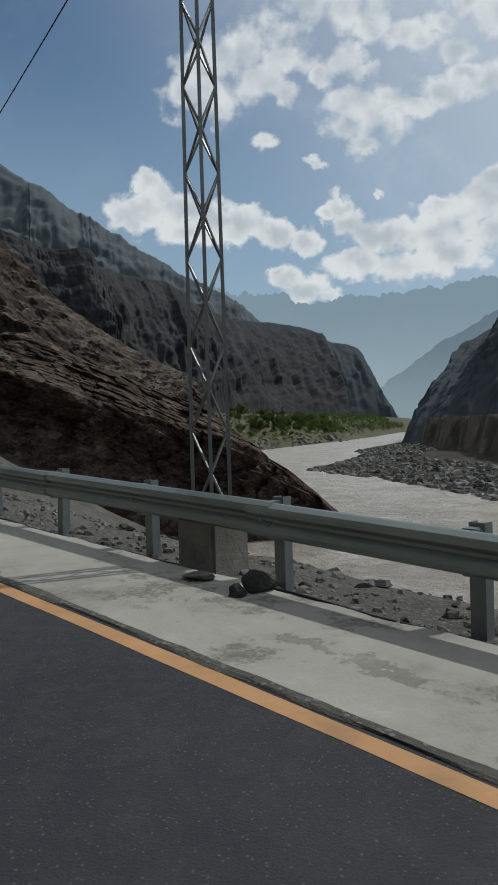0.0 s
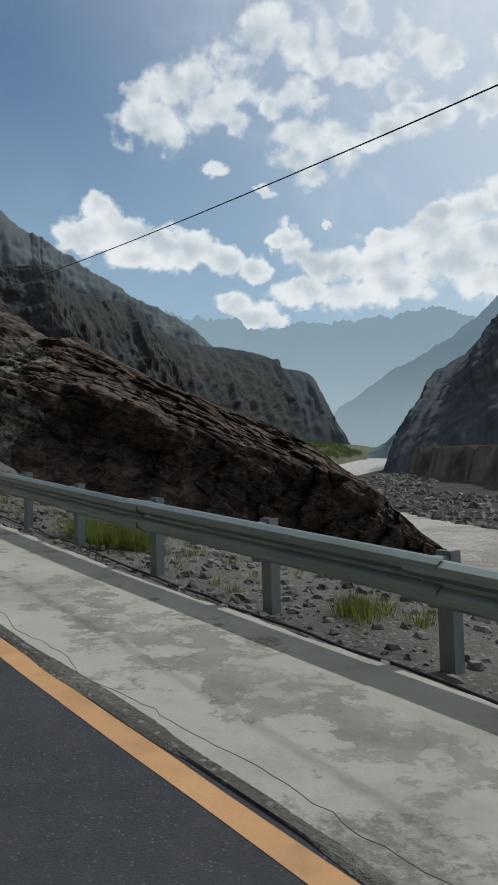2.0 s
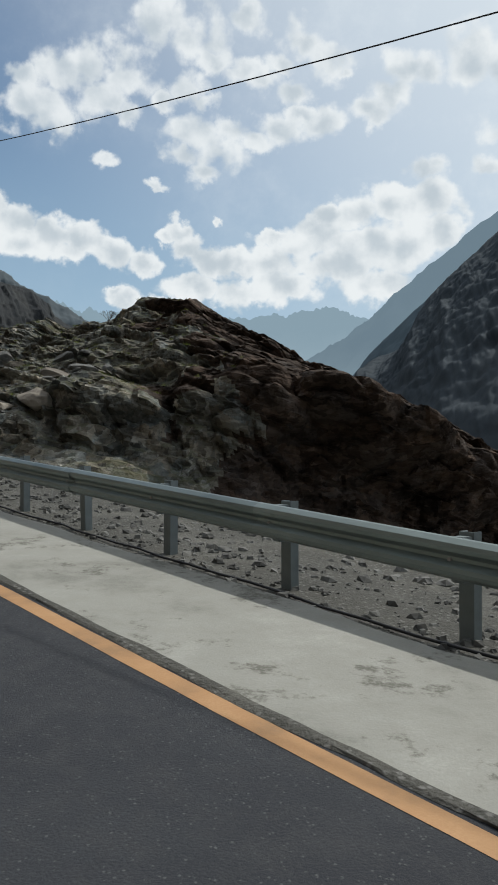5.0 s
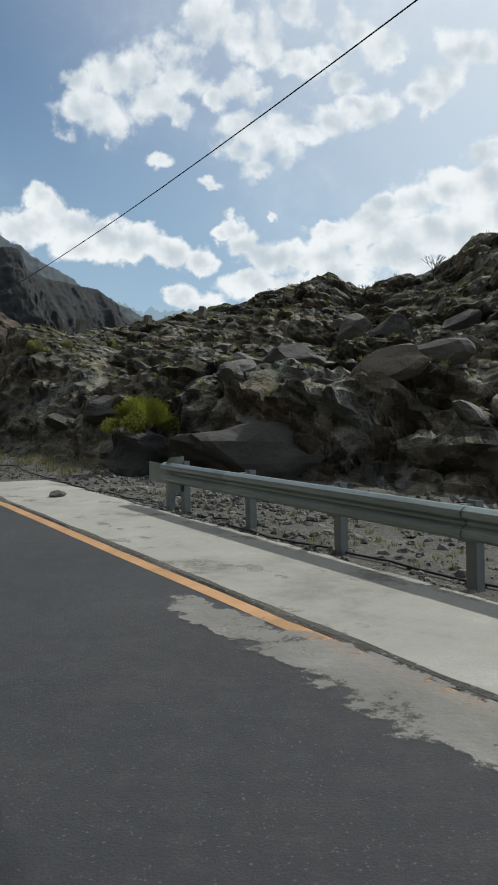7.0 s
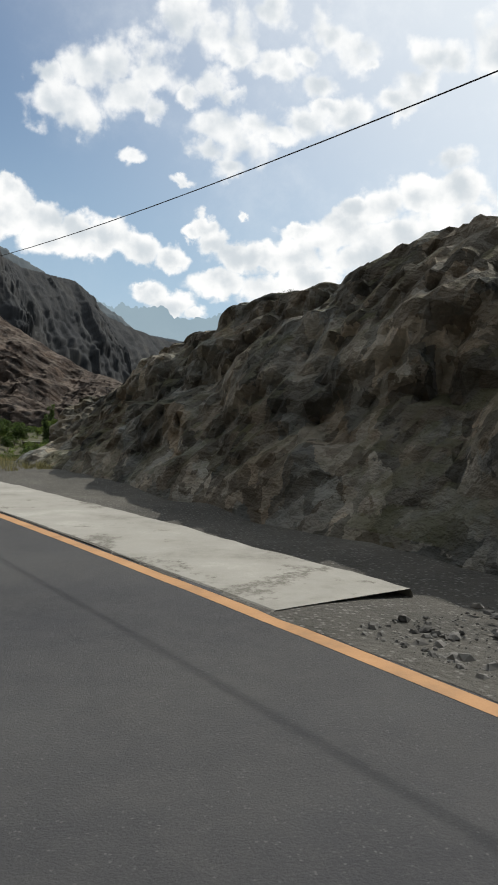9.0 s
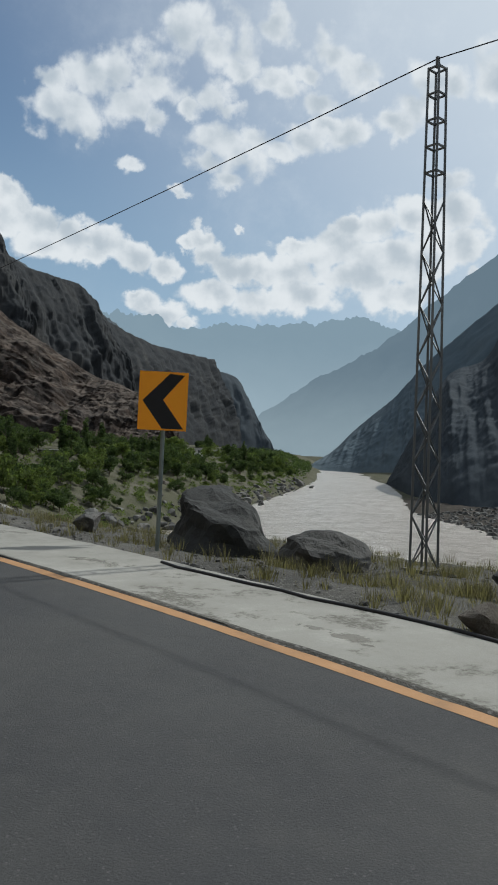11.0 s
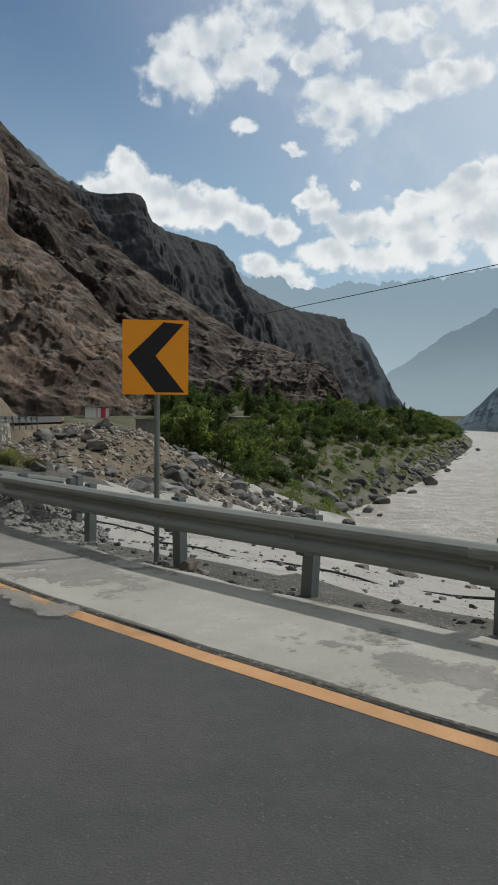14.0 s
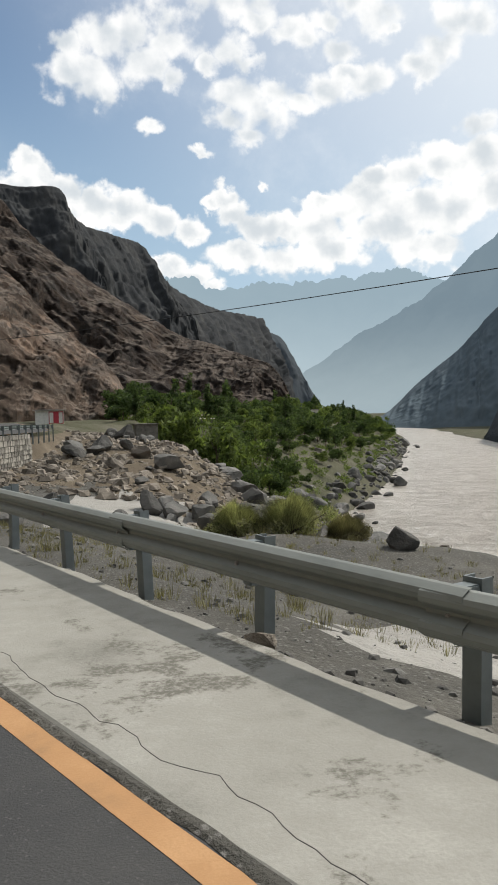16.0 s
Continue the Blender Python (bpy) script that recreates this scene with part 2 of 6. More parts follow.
def moss_on(m, col, level, scale, amount=0.8):
    """Low growth and dust on the flatter ledges."""
    nt = m.node_tree
    p = nt.nodes["Principled BSDF"]
    old = p.inputs["Base Color"].links[0].from_socket
    co = nd(nt, "ShaderNodeTexCoord")
    ge = nd(nt, "ShaderNodeNewGeometry")
    sz = nd(nt, "ShaderNodeSeparateXYZ")
    lk(nt, ge, sz, 1, 0)
    n1 = nd(nt, "ShaderNodeTexNoise", Scale=scale, Detail=10.0, Roughness=0.72)
    lk(nt, co, n1, 3, 0)
    f = mth(nt, "MULTIPLY", ramp(nt, sz.outputs[2], level, level + 0.3), ramp(nt, n1.outputs[0], 0.40, 0.58, 0.0, amount))
    nt.links.new(mixc(nt, f, old, col), p.inputs["Base Color"])


def blocks_on(m, size, amount, cool, warm, stretch=(1, 1, 1)):
    """Each broken block of rock has a tone of its own."""
    nt = m.node_tree
    p = nt.nodes["Principled BSDF"]
    old = p.inputs["Base Color"].links[0].from_socket
    co = nd(nt, "ShaderNodeTexCoord")
    wob = nd(nt, "ShaderNodeTexNoise", Scale=1.5 / size, Detail=4.0, Roughness=0.6)
    lk(nt, co, wob, 3, 0)
    add = nd(nt, "ShaderNodeVectorMath", operation="MULTIPLY_ADD", i_1=(size, size, size))
    lk(nt, wob, add, 1, 0), lk(nt, co, add, 3, 2)
    mp = nd(nt, "ShaderNodeMapping", Scale=stretch)
    lk(nt, add, mp)
    c = old
    for k, sc in enumerate((1.0, 2.9)):
        vo = nd(nt, "ShaderNodeTexVoronoi", Scale=sc / size)
        lk(nt, mp, vo)
        sp = nd(nt, "ShaderNodeSeparateColor")
        lk(nt, vo, sp, 1, 0)
        tone = mixc(nt, sp.outputs[0], cool, warm)
        c = mixc(nt, amount * (1 - 0.3 * k), c, mixc(nt, 1.0, c, tone, "MULTIPLY"))
        hs = nd(nt, "ShaderNodeHueSaturation")
        nt.links.new(c, hs.inputs["Color"])
        nt.links.new(ramp(nt, sp.outputs[1], 0, 1, 1 - 0.45 * amount, 1 + 0.55 * amount), hs.inputs["Value"])
        c = hs.outputs[0]
    nt.links.new(c, p.inputs["Base Color"])


def leafy(m):
    """Let light shine through the leaves."""
    nt = m.node_tree
    p = nt.nodes["Principled BSDF"]
    tr = nd(nt, "ShaderNodeBsdfTranslucent")
    src = p.inputs["Base Color"].links[0].from_socket
    nt.links.new(mixc(nt, 1.0, src, (1.5, 1.6, 0.9), "MULTIPLY"), tr.inputs[0])
    mx = nd(nt, "ShaderNodeMixShader", i_0=0.45)
    lk(nt, p, mx, 0, 1)
    lk(nt, tr, mx, 0, 2)
    lk(nt, mx, nt.nodes["Material Output"], 0, 0)


M_ASPHALT = material("asphalt", ((0.014, 0.016, 0.021), (0.020, 0.022, 0.028), (0.030, 0.033, 0.039)), 0.5, 0.86, 0.8, 70.0, speck=((0.075, 0.076, 0.078), 60.0, 0.09))
soil_on(M_ASPHALT, (0.036, 0.037, 0.041), 5.0, 0.42, 0.68)
_nt = M_ASPHALT.node_tree
_sp = nd(_nt, "ShaderNodeSeparateXYZ")
_tc = nd(_nt, "ShaderNodeTexCoord")
lk(_nt, _tc, _sp, 3, 0)
_no = nd(_nt, "ShaderNodeTexNoise", Scale=0.35, Detail=7.0, Roughness=0.65)
lk(_nt, _tc, _no, 3, 0)
_pb = _nt.nodes["Principled BSDF"]
_old = _pb.inputs["Base Color"].links[0].from_socket
_dust = mth(_nt, "MULTIPLY", ramp(_nt, _sp.outputs[1], 45, 165), ramp(_nt, _no.outputs[0], 0.25, 0.75, 0.35, 1.0))
_nt.links.new(mixc(_nt, mth(_nt, "MULTIPLY", _dust, 0.55), _old, (0.095, 0.094, 0.085)), _pb.inputs["Base Color"])
M_CONCRETE = material("concrete", ((0.155, 0.152, 0.133), (0.265, 0.26, 0.233), (0.36, 0.355, 0.325)), 0.7, 0.92, 0.35, 45.0, detail=10.0, noise_rough=0.72)
soil_on(M_CONCRETE, (0.115, 0.11, 0.093), 1.0, 0.545, 0.605)
M_YELLOW = material("road_paint", ((0.25, 0.145, 0.07), (0.37, 0.205, 0.092), (0.43, 0.25, 0.12)), 2.5, 0.75, 0.2, 70.0)
M_GRAVEL = material("gravel_soil", ((0.035, 0.035, 0.031), (0.066, 0.064, 0.056), (0.12, 0.115, 0.10)), 0.5, 0.95, 1.0, 14.0, speck=((0.145, 0.14, 0.13), 22.0, 0.35), noise_rough=0.7)
M_ROCK = material("rock", ((0.019, 0.016, 0.014), (0.047, 0.038, 0.033), (0.118, 0.097, 0.083)), 0.22, 0.93, 0.9, 2.2, detail=9.0, stretch=(1, 1, 2.2), spec=0.03)
M_ROCK_GREY = material("grey_rock", ((0.055, 0.052, 0.047), (0.128, 0.122, 0.108), (0.26, 0.245, 0.215)), 0.35, 0.93, 0.9, 2.4, detail=10.0, stretch=(1, 1, 1.6), noise_rough=0.7, spec=0.03)
# distance haze painted into these two base colours: bluish, with little contrast
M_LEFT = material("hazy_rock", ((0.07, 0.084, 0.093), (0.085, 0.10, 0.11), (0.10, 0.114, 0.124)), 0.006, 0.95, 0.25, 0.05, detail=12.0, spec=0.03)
M_BEND = material("hazy_bend_rock", ((0.085, 0.112, 0.132), (0.10, 0.129, 0.149), (0.118, 0.146, 0.164)), 0.01, 0.95, 0.25, 0.06, detail=12.0, spec=0.03)
M_MOUNT = material("mountain_rock", ((0.040, 0.033, 0.029), (0.084, 0.069, 0.058), (0.16, 0.134, 0.112)), 0.025, 0.95, 0.9, 0.09, detail=13.0, noise_rough=0.74, spec=0.03)
M_DARKMOUNT = material("brown_crag", ((0.023, 0.021, 0.020), (0.047, 0.040, 0.036), (0.098, 0.082, 0.071)), 0.02, 0.95, 0.9, 0.08, detail=13.0, noise_rough=0.72, stretch=(1, 1, 1.8), spec=0.03)
# blue-grey tint of the base colour is painted distance haze
M_PLATEAU = material("hazy_plateau_rock", ((0.042, 0.051, 0.060), (0.054, 0.064, 0.073), (0.068, 0.077, 0.085)), 0.012, 0.95, 0.35, 0.06, detail=12.0, stretch=(1, 1, 0.5), spec=0.03)
M_CRAG = material("crag_rock", ((0.023, 0.025, 0.028), (0.038, 0.041, 0.044), (0.066, 0.066, 0.064)), 0.03, 0.95, 0.55, 0.10, detail=12.0, stretch=(1, 1, 0.5), spec=0.03)
blocks_on(M_ROCK_GREY, 1.1, 0.8, (0.88, 0.98, 1.06), (1.08, 1.0, 0.90))
blocks_on(M_ROCK, 1.6, 0.7, (0.95, 1.0, 1.05), (1.15, 1.0, 0.88), (1, 1, 2.0))
blocks_on(M_MOUNT, 9.0, 0.7, (0.92, 1.0, 1.06), (1.15, 1.0, 0.9), (1, 1, 1.6))
moss_on(M_ROCK_GREY, (0.07, 0.073, 0.038), 0.4, 0.5, 0.6)
moss_on(M_ROCK, (0.13, 0.105, 0.085), 0.7, 0.4, 0.35)
moss_on(M_MOUNT, (0.20, 0.168, 0.14), 0.62, 0.05, 0.6)
blocks_on(M_DARKMOUNT, 11.0, 0.6, (0.92, 1.0, 1.06), (1.12, 1.0, 0.9), (1, 1, 1.8))
moss_on(M_DARKMOUNT, (0.17, 0.145, 0.122), 0.6, 0.05, 0.55)
soil_on(M_MOUNT, (0.06, 0.046, 0.037), 0.013, 0.53, 0.60)
M_SILT = material("silt", ((0.20, 0.195, 0.18), (0.28, 0.273, 0.252), (0.35, 0.342, 0.318)), 0.25, 0.9, 0.8, 4.0, detail=10.0, noise_rough=0.68)
M_HEAP = material("heap_gravel", ((0.10, 0.099, 0.093), (0.16, 0.158, 0.148), (0.23, 0.226, 0.211)), 1.2, 0.95, 1.0, 18.0, speck=((0.22, 0.217, 0.205), 26.0, 0.4))
M_BAR = material("bar_sediment", ((0.028, 0.025, 0.022), (0.055, 0.049, 0.042), (0.10, 0.09, 0.077)), 0.12, 0.95, 0.9, 1.2, detail=10.0, noise_rough=0.7, spec=0.05)
M_EARTH = material("brown_earth", ((0.07, 0.058, 0.043), (0.125, 0.104, 0.078), (0.19, 0.16, 0.122)), 0.25, 0.95, 0.9, 3.0, detail=10.0, noise_rough=0.7, spec=0.05)
M_STEEL = material("galvanised_steel", ((0.12, 0.148, 0.142), (0.20, 0.235, 0.225), (0.29, 0.33, 0.315)), 1.5, 0.42, 0.08, 30.0, metal=0.6, spec=0.5)
M_LEAF = material("foliage", ((0.030, 0.05, 0.020), (0.055, 0.082, 0.032), (0.095, 0.12, 0.052)), 0.25, 0.85, 0.0, 2.0, island=True)
leafy(M_LEAF)
M_VALLEY = material("valley_ground", ((0.055, 0.06, 0.035), (0.09, 0.09, 0.06), (0.15, 0.14, 0.115)), 0.08, 0.95, 0.8, 0.8, spec=0.05)


# Distance haze painted as a glow that changes tone from foot to crest.
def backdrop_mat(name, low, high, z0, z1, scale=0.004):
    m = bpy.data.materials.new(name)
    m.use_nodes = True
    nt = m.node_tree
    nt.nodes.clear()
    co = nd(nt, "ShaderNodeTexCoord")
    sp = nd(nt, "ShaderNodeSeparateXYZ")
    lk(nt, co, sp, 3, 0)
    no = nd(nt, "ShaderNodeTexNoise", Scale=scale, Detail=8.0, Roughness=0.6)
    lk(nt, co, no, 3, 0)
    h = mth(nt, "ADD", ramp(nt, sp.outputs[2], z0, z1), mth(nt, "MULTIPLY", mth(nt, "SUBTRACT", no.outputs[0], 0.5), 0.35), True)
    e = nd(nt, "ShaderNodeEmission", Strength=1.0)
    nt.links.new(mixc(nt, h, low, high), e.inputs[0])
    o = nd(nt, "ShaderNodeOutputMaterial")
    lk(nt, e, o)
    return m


# ---- geometry helpers ----
def mesh_ob(name, verts, faces, mat, parent=None, smooth=False):
    me = bpy.data.meshes.new(name)
    me.from_pydata([tuple(map(float, v)) for v in verts], [], faces)
    me.materials.append(mat)
    if smooth:
        me.polygons.foreach_set("use_smooth", [True] * len(me.polygons))
    me.update()
    ob = new(name, me)
    ob.parent = parent
    return ob


def grid_faces(nu, nv):
    i = np.arange(nu - 1)[:, None] * nv + np.arange(nv - 1)[None, :]
    return np.stack([i, i + nv, i + nv + 1, i + 1], -1).reshape(-1, 4).tolist()


def part(name, bm, mat, parent, label=""):
    me = bpy.data.meshes.new(name)
    bm.to_mesh(me)
    bm.free()
    me.materials.append(mat)
    ob = new(name, me)
    ob.parent = parent
    if label:
        ob["label"] = label
    return ob


def lattice(seed):
    return np.random.RandomState(seed).rand(64, 64, 64)


_L = lattice(5)


def vnoise(p):
    """Smooth value noise of an (n, 3) array, -1 to 1."""
    p = np.asarray(p, float)
    i = np.floor(p).astype(int)
    f = p - i
    f = f * f * (3 - 2 * f)
    r = 0
    for a in (0, 1):
        for b in (0, 1):
            for c in (0, 1):
                w = (f[:, 0] if a else 1 - f[:, 0]) * (f[:, 1] if b else 1 - f[:, 1]) * (f[:, 2] if c else 1 - f[:, 2])
                r = r + w * _L[(i[:, 0] + a) % 64, (i[:, 1] + b) % 64, (i[:, 2] + c) % 64]
    return r * 2 - 1


def fbm(p, scale, octaves=5, gain=0.5, ridged=False):
    p = np.asarray(p, float) * scale + 17.3
    amp, total = 1.0, 0.0
    for _ in range(octaves):
        n = vnoise(p)
        total = total + amp * ((1 - 2 * np.abs(n)) if ridged else n)
        p = p * 2.03 + 9.1
        amp *= gain
    return total


def worn(p, size, seed=0):
    """Worn blocks: rounded faces with clefts between them, about -1 to 1."""
    q = np.asarray(p, float) / size + seed * 3.7
    c = np.floor(q).astype(int)
    f1, f2, val = np.full(len(q), 9e9), np.full(len(q), 9e9), np.zeros(len(q))
    for a in (-1, 0, 1):
        for d in (-1, 0, 1):
            for e in (-1, 0, 1):
                k = c + (a, d, e)
                i, j, l = k[:, 0] % 64, k[:, 1] % 64, k[:, 2] % 64
                o = np.stack([_L[i, j, l], _L[j, l, i], _L[l, i, j]], -1)
                dist = ((k + o - q) ** 2).sum(1)
                m = dist < f1
                f2 = np.where(m, f1, np.minimum(f2, dist))
                val[m] = _L[(i[m] + 7) % 64, (l[m] + 3) % 64, (j[m] + 11) % 64]
                f1[m] = dist[m]
    edge = np.clip((np.sqrt(f2) - np.sqrt(f1)) * 3.0, 0, 1)
    edge = 1 - (1 - edge) ** 2
    return (val * 2 - 1) * 0.6 * edge + (edge - 0.8) * 0.7


def resample(pts, n):
    """n points evenly along a smooth curve through pts."""
    pts = np.array(pts, float)
    q = np.vstack([2 * pts[0] - pts[1], pts, 2 * pts[-1] - pts[-2]])
    out = []
    for u in np.linspace(0, len(pts) - 1 - 1e-9, n):
        i = int(u)
        t = u - i
        a, b, c, d = q[i:i + 4]
        out.append(0.5 * ((2 * b) + (c - a) * t + (2 * a - 5 * b + 4 * c - d) * t * t + (3 * b - a - 3 * c + d) * t ** 3))
    return np.array(out)


# ---- road line ----
LINE = [(24.50, -24.95, -1.45), (18.10, -17.25, -1.05), (11.75, -9.60, -0.63), (5.36, -2.05, -0.21), (-1.16, 5.54, 0.23), (-7.72, 12.98, 0.67), (-13.76, 20.84, 1.14), (-19.39, 29.01, 1.65), (-24.72, 37.47, 2.18), (-30.05, 45.94, 2.83), (-35.28, 54.43, 3.55), (-40.27, 63.03, 4.27), (-44.99, 71.75, 4.95), (-49.37, 80.60, 5.57), (-53.32, 89.62, 6.11), (-57.30, 98.83, 6.65), (-61.29, 108.00, 7.21), (-65.37, 117.19, 7.77), (-69.50, 126.39, 8.31), (-73.89, 135.50, 8.79), (-78.62, 144.48, 9.18), (-83.71, 153.37, 9.46), (-89.61, 162.05, 9.57), (-96.63, 169.58, 9.58), (-103.78, 176.29, 9.62), (-110.59, 183.36, 9.62), (-116.59, 191.16, 9.67), (-121.69, 199.58, 9.67), (-126.65, 208.28, 9.67), (-131.28, 217.14, 9.67)]
LINE += [(-134.4, 226.0, 9.7), (-136.2, 237.0, 9.8), (-135.8, 248.0, 9.9), (-134.2, 260.0, 9.9), (-132.8, 272.0, 9.8), (-132.2, 284.0, 9.7), (-133.0, 298.0, 9.6),
         (-135.5, 315.0, 9.6), (-139.0, 335.0, 9.6), (-144.0, 360.0, 9.7), (-152.0, 400.0, 9.9)]
RS = np.concatenate([np.arange(-35, 256, 10.0), 255 + np.cumsum([10, 11, 11, 12, 12, 12, 14, 17, 21, 26, 41])])
FS = np.linspace(-35, RS[-1] - 0.01, 1400)
_P = np.array(LINE)
_q = np.vstack([2 * _P[0] - _P[1], _P, 2 * _P[-1] - _P[-2]])


def _line_at(s):
    i = min(max(int(np.searchsorted(RS, s, side="right")) - 1, 0), len(RS) - 2)
    t = (s - RS[i]) / (RS[i + 1] - RS[i])
    a, b, c, d = _q[i:i + 4]
    return 0.5 * ((2 * b) + (c - a) * t + (2 * a - 5 * b + 4 * c - d) * t * t + (3 * b - a - 3 * c + d) * t ** 3)


FP = np.array([_line_at(s) for s in FS])
FT = np.gradient(FP[:, :2], axis=0)
FT /= np.linalg.norm(FT, axis=1)[:, None]


def road(s, d=0.0, dz=0.0):
    """The place d metres to the outer side of the edge line at station s."""
    s, d = np.asarray(s, float), np.asarray(d, float)
    x, y, z = (np.interp(s, FS, FP[:, i]) for i in range(3))
    tx, ty = np.interp(s, FS, FT[:, 0]), np.interp(s, FS, FT[:, 1])
    return np.stack([x + ty * d, y - tx * d, z + dz + 0 * d], -1)


def bearing(s):
    t = np.array([np.interp(s, FS, FT[:, 0]), np.interp(s, FS, FT[:, 1])])
    return math.degrees(math.atan2(-t[0], t[1]))


def strip(name, s0, s1, step, ds, dzs, mat, jag=0.0):
    ss = np.arange(s0, s1 + step / 2, step)
    v = []
    for s in ss:
        for k, (d, dz) in enumerate(zip(ds, dzs)):
            e = jag * float(vnoise([[s * 1.3, k * 7.7, 3.1]])[0]) + jag * 0.5 * float(vnoise([[s * 4.1, k * 7.7, 8.1]])[0]) if jag and k in (0, len(ds) - 1) else 0
            v.append(road(s, d + e, dz))
    return mesh_ob(name, v, grid_faces(len(ss), len(ds)), mat)


# ---- road, shoulder ----
asphalt = tagged(strip("road", -35, 430, 1.0, (-9, -6, -3, 0.28), (0, 0, 0, 0), M_ASPHALT), "dark grey asphalt mountain road, slightly worn", "road", kind="structure")
tagged(strip("edge_line", -35, 430, 0.5, (-0.075, 0.075), (0.0025, 0.0025), M_YELLOW, 0.006), "worn orange-yellow painted road edge line", "road marking", kind="structure")
SLAB_W = [(-35, 1.75), (2, 1.78), (6, 1.62), (12, 1.70), (20, 1.80), (24, 1.80), (37, 1.88), (48, 1.95), (60, 2.08), (66, 2.12), (80, 1.90), (97, 1.62), (104, 1.72), (113, 1.80), (120, 1.82), (123, 1.85), (125, 1.85),
          (143, 1.70), (190, 1.72), (203, 1.70), (231, 1.62), (238, 1.75), (243, 2.0), (256, 2.2)]


def shoulder(s0, s1):
    """A concrete slab with a ragged outer edge."""
    st = np.arange(s0, s1 + 0.1, 0.2)
    v = []
    for s in st:
        w = np.interp(s, [q[0] for q in SLAB_W], [q[1] for q in SLAB_W])
        w += 0.05 * float(vnoise([[s * 0.9, 2.2, 3.1]])[0]) + 0.035 * float(vnoise([[s * 2.7, 5.2, 1.1]])[0]) + 0.02 * float(vnoise([[s * 8.1, 5.2, 4.1]])[0])
        e = 0.02 * float(vnoise([[s * 1.3, 7.7, 3.1]])[0])
        for d, dz in ((0.11 + e, -0.02), (0.16 + e, 0.012), (w - 0.45, 0.012), (w, 0.010), (w + 0.03, -0.03), (w + 0.05, -0.25)):
            v.append(road(s, d, dz))
    ob = mesh_ob("shoulder", v, grid_faces(len(st), 6), M_CONCRETE)
    return tagged(ob, "pale concrete shoulder slab, cracked and dusty", "pavement", kind="structure")


shoulder(-35, 124.9)
shoulder(143.6, 256)
tagged(strip("gravel_shoulder", 124.5, 144.4, 0.3, (0.12, 0.6, 1.1, 1.9), (0.003, 0.0, -0.02, -0.09), M_GRAVEL, 0.06), "dark gravel strip between asphalt and rock face", "gravel", kind="structure")
tagged(strip("joint_soil", -35, 124.5, 0.12, (0.085, 0.12, 0.19), (0.003, 0.0145, 0.0135), M_GRAVEL, 0.03), "dark soil gathered between road edge and concrete", "soil", kind="structure")
tagged(strip("joint_soil", 145, 256, 0.12, (0.085, 0.11, 0.15), (0.003, 0.0145, 0.0135), M_GRAVEL, 0.025), "dark soil gathered between road edge and concrete", "soil", kind="structure")

# ---- roadside ground ----
VERGE_D = [1.7, 3, 5, 8, 14, 25, 45, 70]
VERGE_A = {-40: (-0.1, -0.15, -1.5, -5, -11, -17, -18, -18), 0: (-0.1, -0.15, -1.2, -4.5, -11, -17, -18, -18), 10: (-0.1, -0.15, -0.9, -4, -10, -17, -18, -18),
           22: (-0.1, -0.12, -0.5, -2.6, -9, -17, -18, -18), 32: (-0.1, -0.12, -0.4, -1.7, -8, -16, -18, -18), 50: (-0.1, -0.12, -0.3, -0.9, -6, -15, -18, -22),
           75: (-0.1, -0.12, -0.3, -0.9, -5, -13, -18, -24), 90: (-0.1, -0.12, -0.3, -0.8, -4, -12, -18, -25), 105: (-0.1, -0.12, -0.25, -0.5, -2.2, -8, -20, -25), 150: (-0.1, -0.05, 0, 0.1, -0.5, -6, -20, -26)}
VERGE_B = {165: (-0.1, -0.1, -0.15, -0.3, -0.8, -3, -12, -20), 178: (-0.1, -0.15, -0.4, -0.7, -1.5, -5, -16, -26), 186: (-0.08, -0.15, -0.4, -0.9, -2.4, -7, -19, -27), 193: (-0.03, -0.08, -0.2, -0.38, -2.6, -8, -20, -27), 201: (-0.03, -0.08, -0.22, -0.40, -3.0, -8.5, -20, -27),
           207: (-0.05, -0.15, -0.5, -1.2, -3.2, -8.5, -20, -27), 225: (-0.05, -0.3, -0.8, -1.5, -2.6, -5.5, -15, -26), 241: (-0.08, -0.3, -0.9, -1.5, -2.4, -4.5, -12, -24), 247: (-0.1, -0.3, -0.7, -1.2, -1.7, -4.0, -12, -24), 254: (-0.1, -0.5, -1.0, -1.5, -2.0, -4.5, -12, -24),
           262: (-0.3, -2.7, -2.8, -3.0, -3.5, -5.0, -12, -24), 285: (-0.3, -2.8, -2.9, -3.0, -3.4, -7.5, -17, -26), 300: (-0.3, -2.5, -2.5, -2.4, -2.4, -9, -20, -27),
           318: (-0.2, -0.6, -0.8, -1.0, -1.8, -9.5, -20, -27), 345: (-0.2, -0.5, -0.8, -1.0, -2.0, -9, -18, -26), 400: (-0.2, -0.5, -0.8, -1, -1, -1.5, -2, -3)}
_vs = sorted([*VERGE_A, *VERGE_B])
_vt = np.array([VERGE_A.get(s, VERGE_B.get(s)) for s in _vs], float)


def verge(s, d):
    """Height of the roadside ground over the road, at stations and distances."""
    s, d = np.asarray(s, float), np.asarray(d, float)
    cols = np.stack([np.interp(s, _vs, _vt[:, k]) for k in range(len(VERGE_D))], -1)
    k = np.clip(np.searchsorted(VERGE_D, d) - 1, 0, len(VERGE_D) - 2)
    lo, hi = np.take(VERGE_D, k), np.take(VERGE_D, k + 1)
    u = np.clip((d - lo) / (hi - lo), 0, 1)
    i = np.arange(len(s))
    return cols[i, k] * (1 - u) + cols[i, k + 1] * u


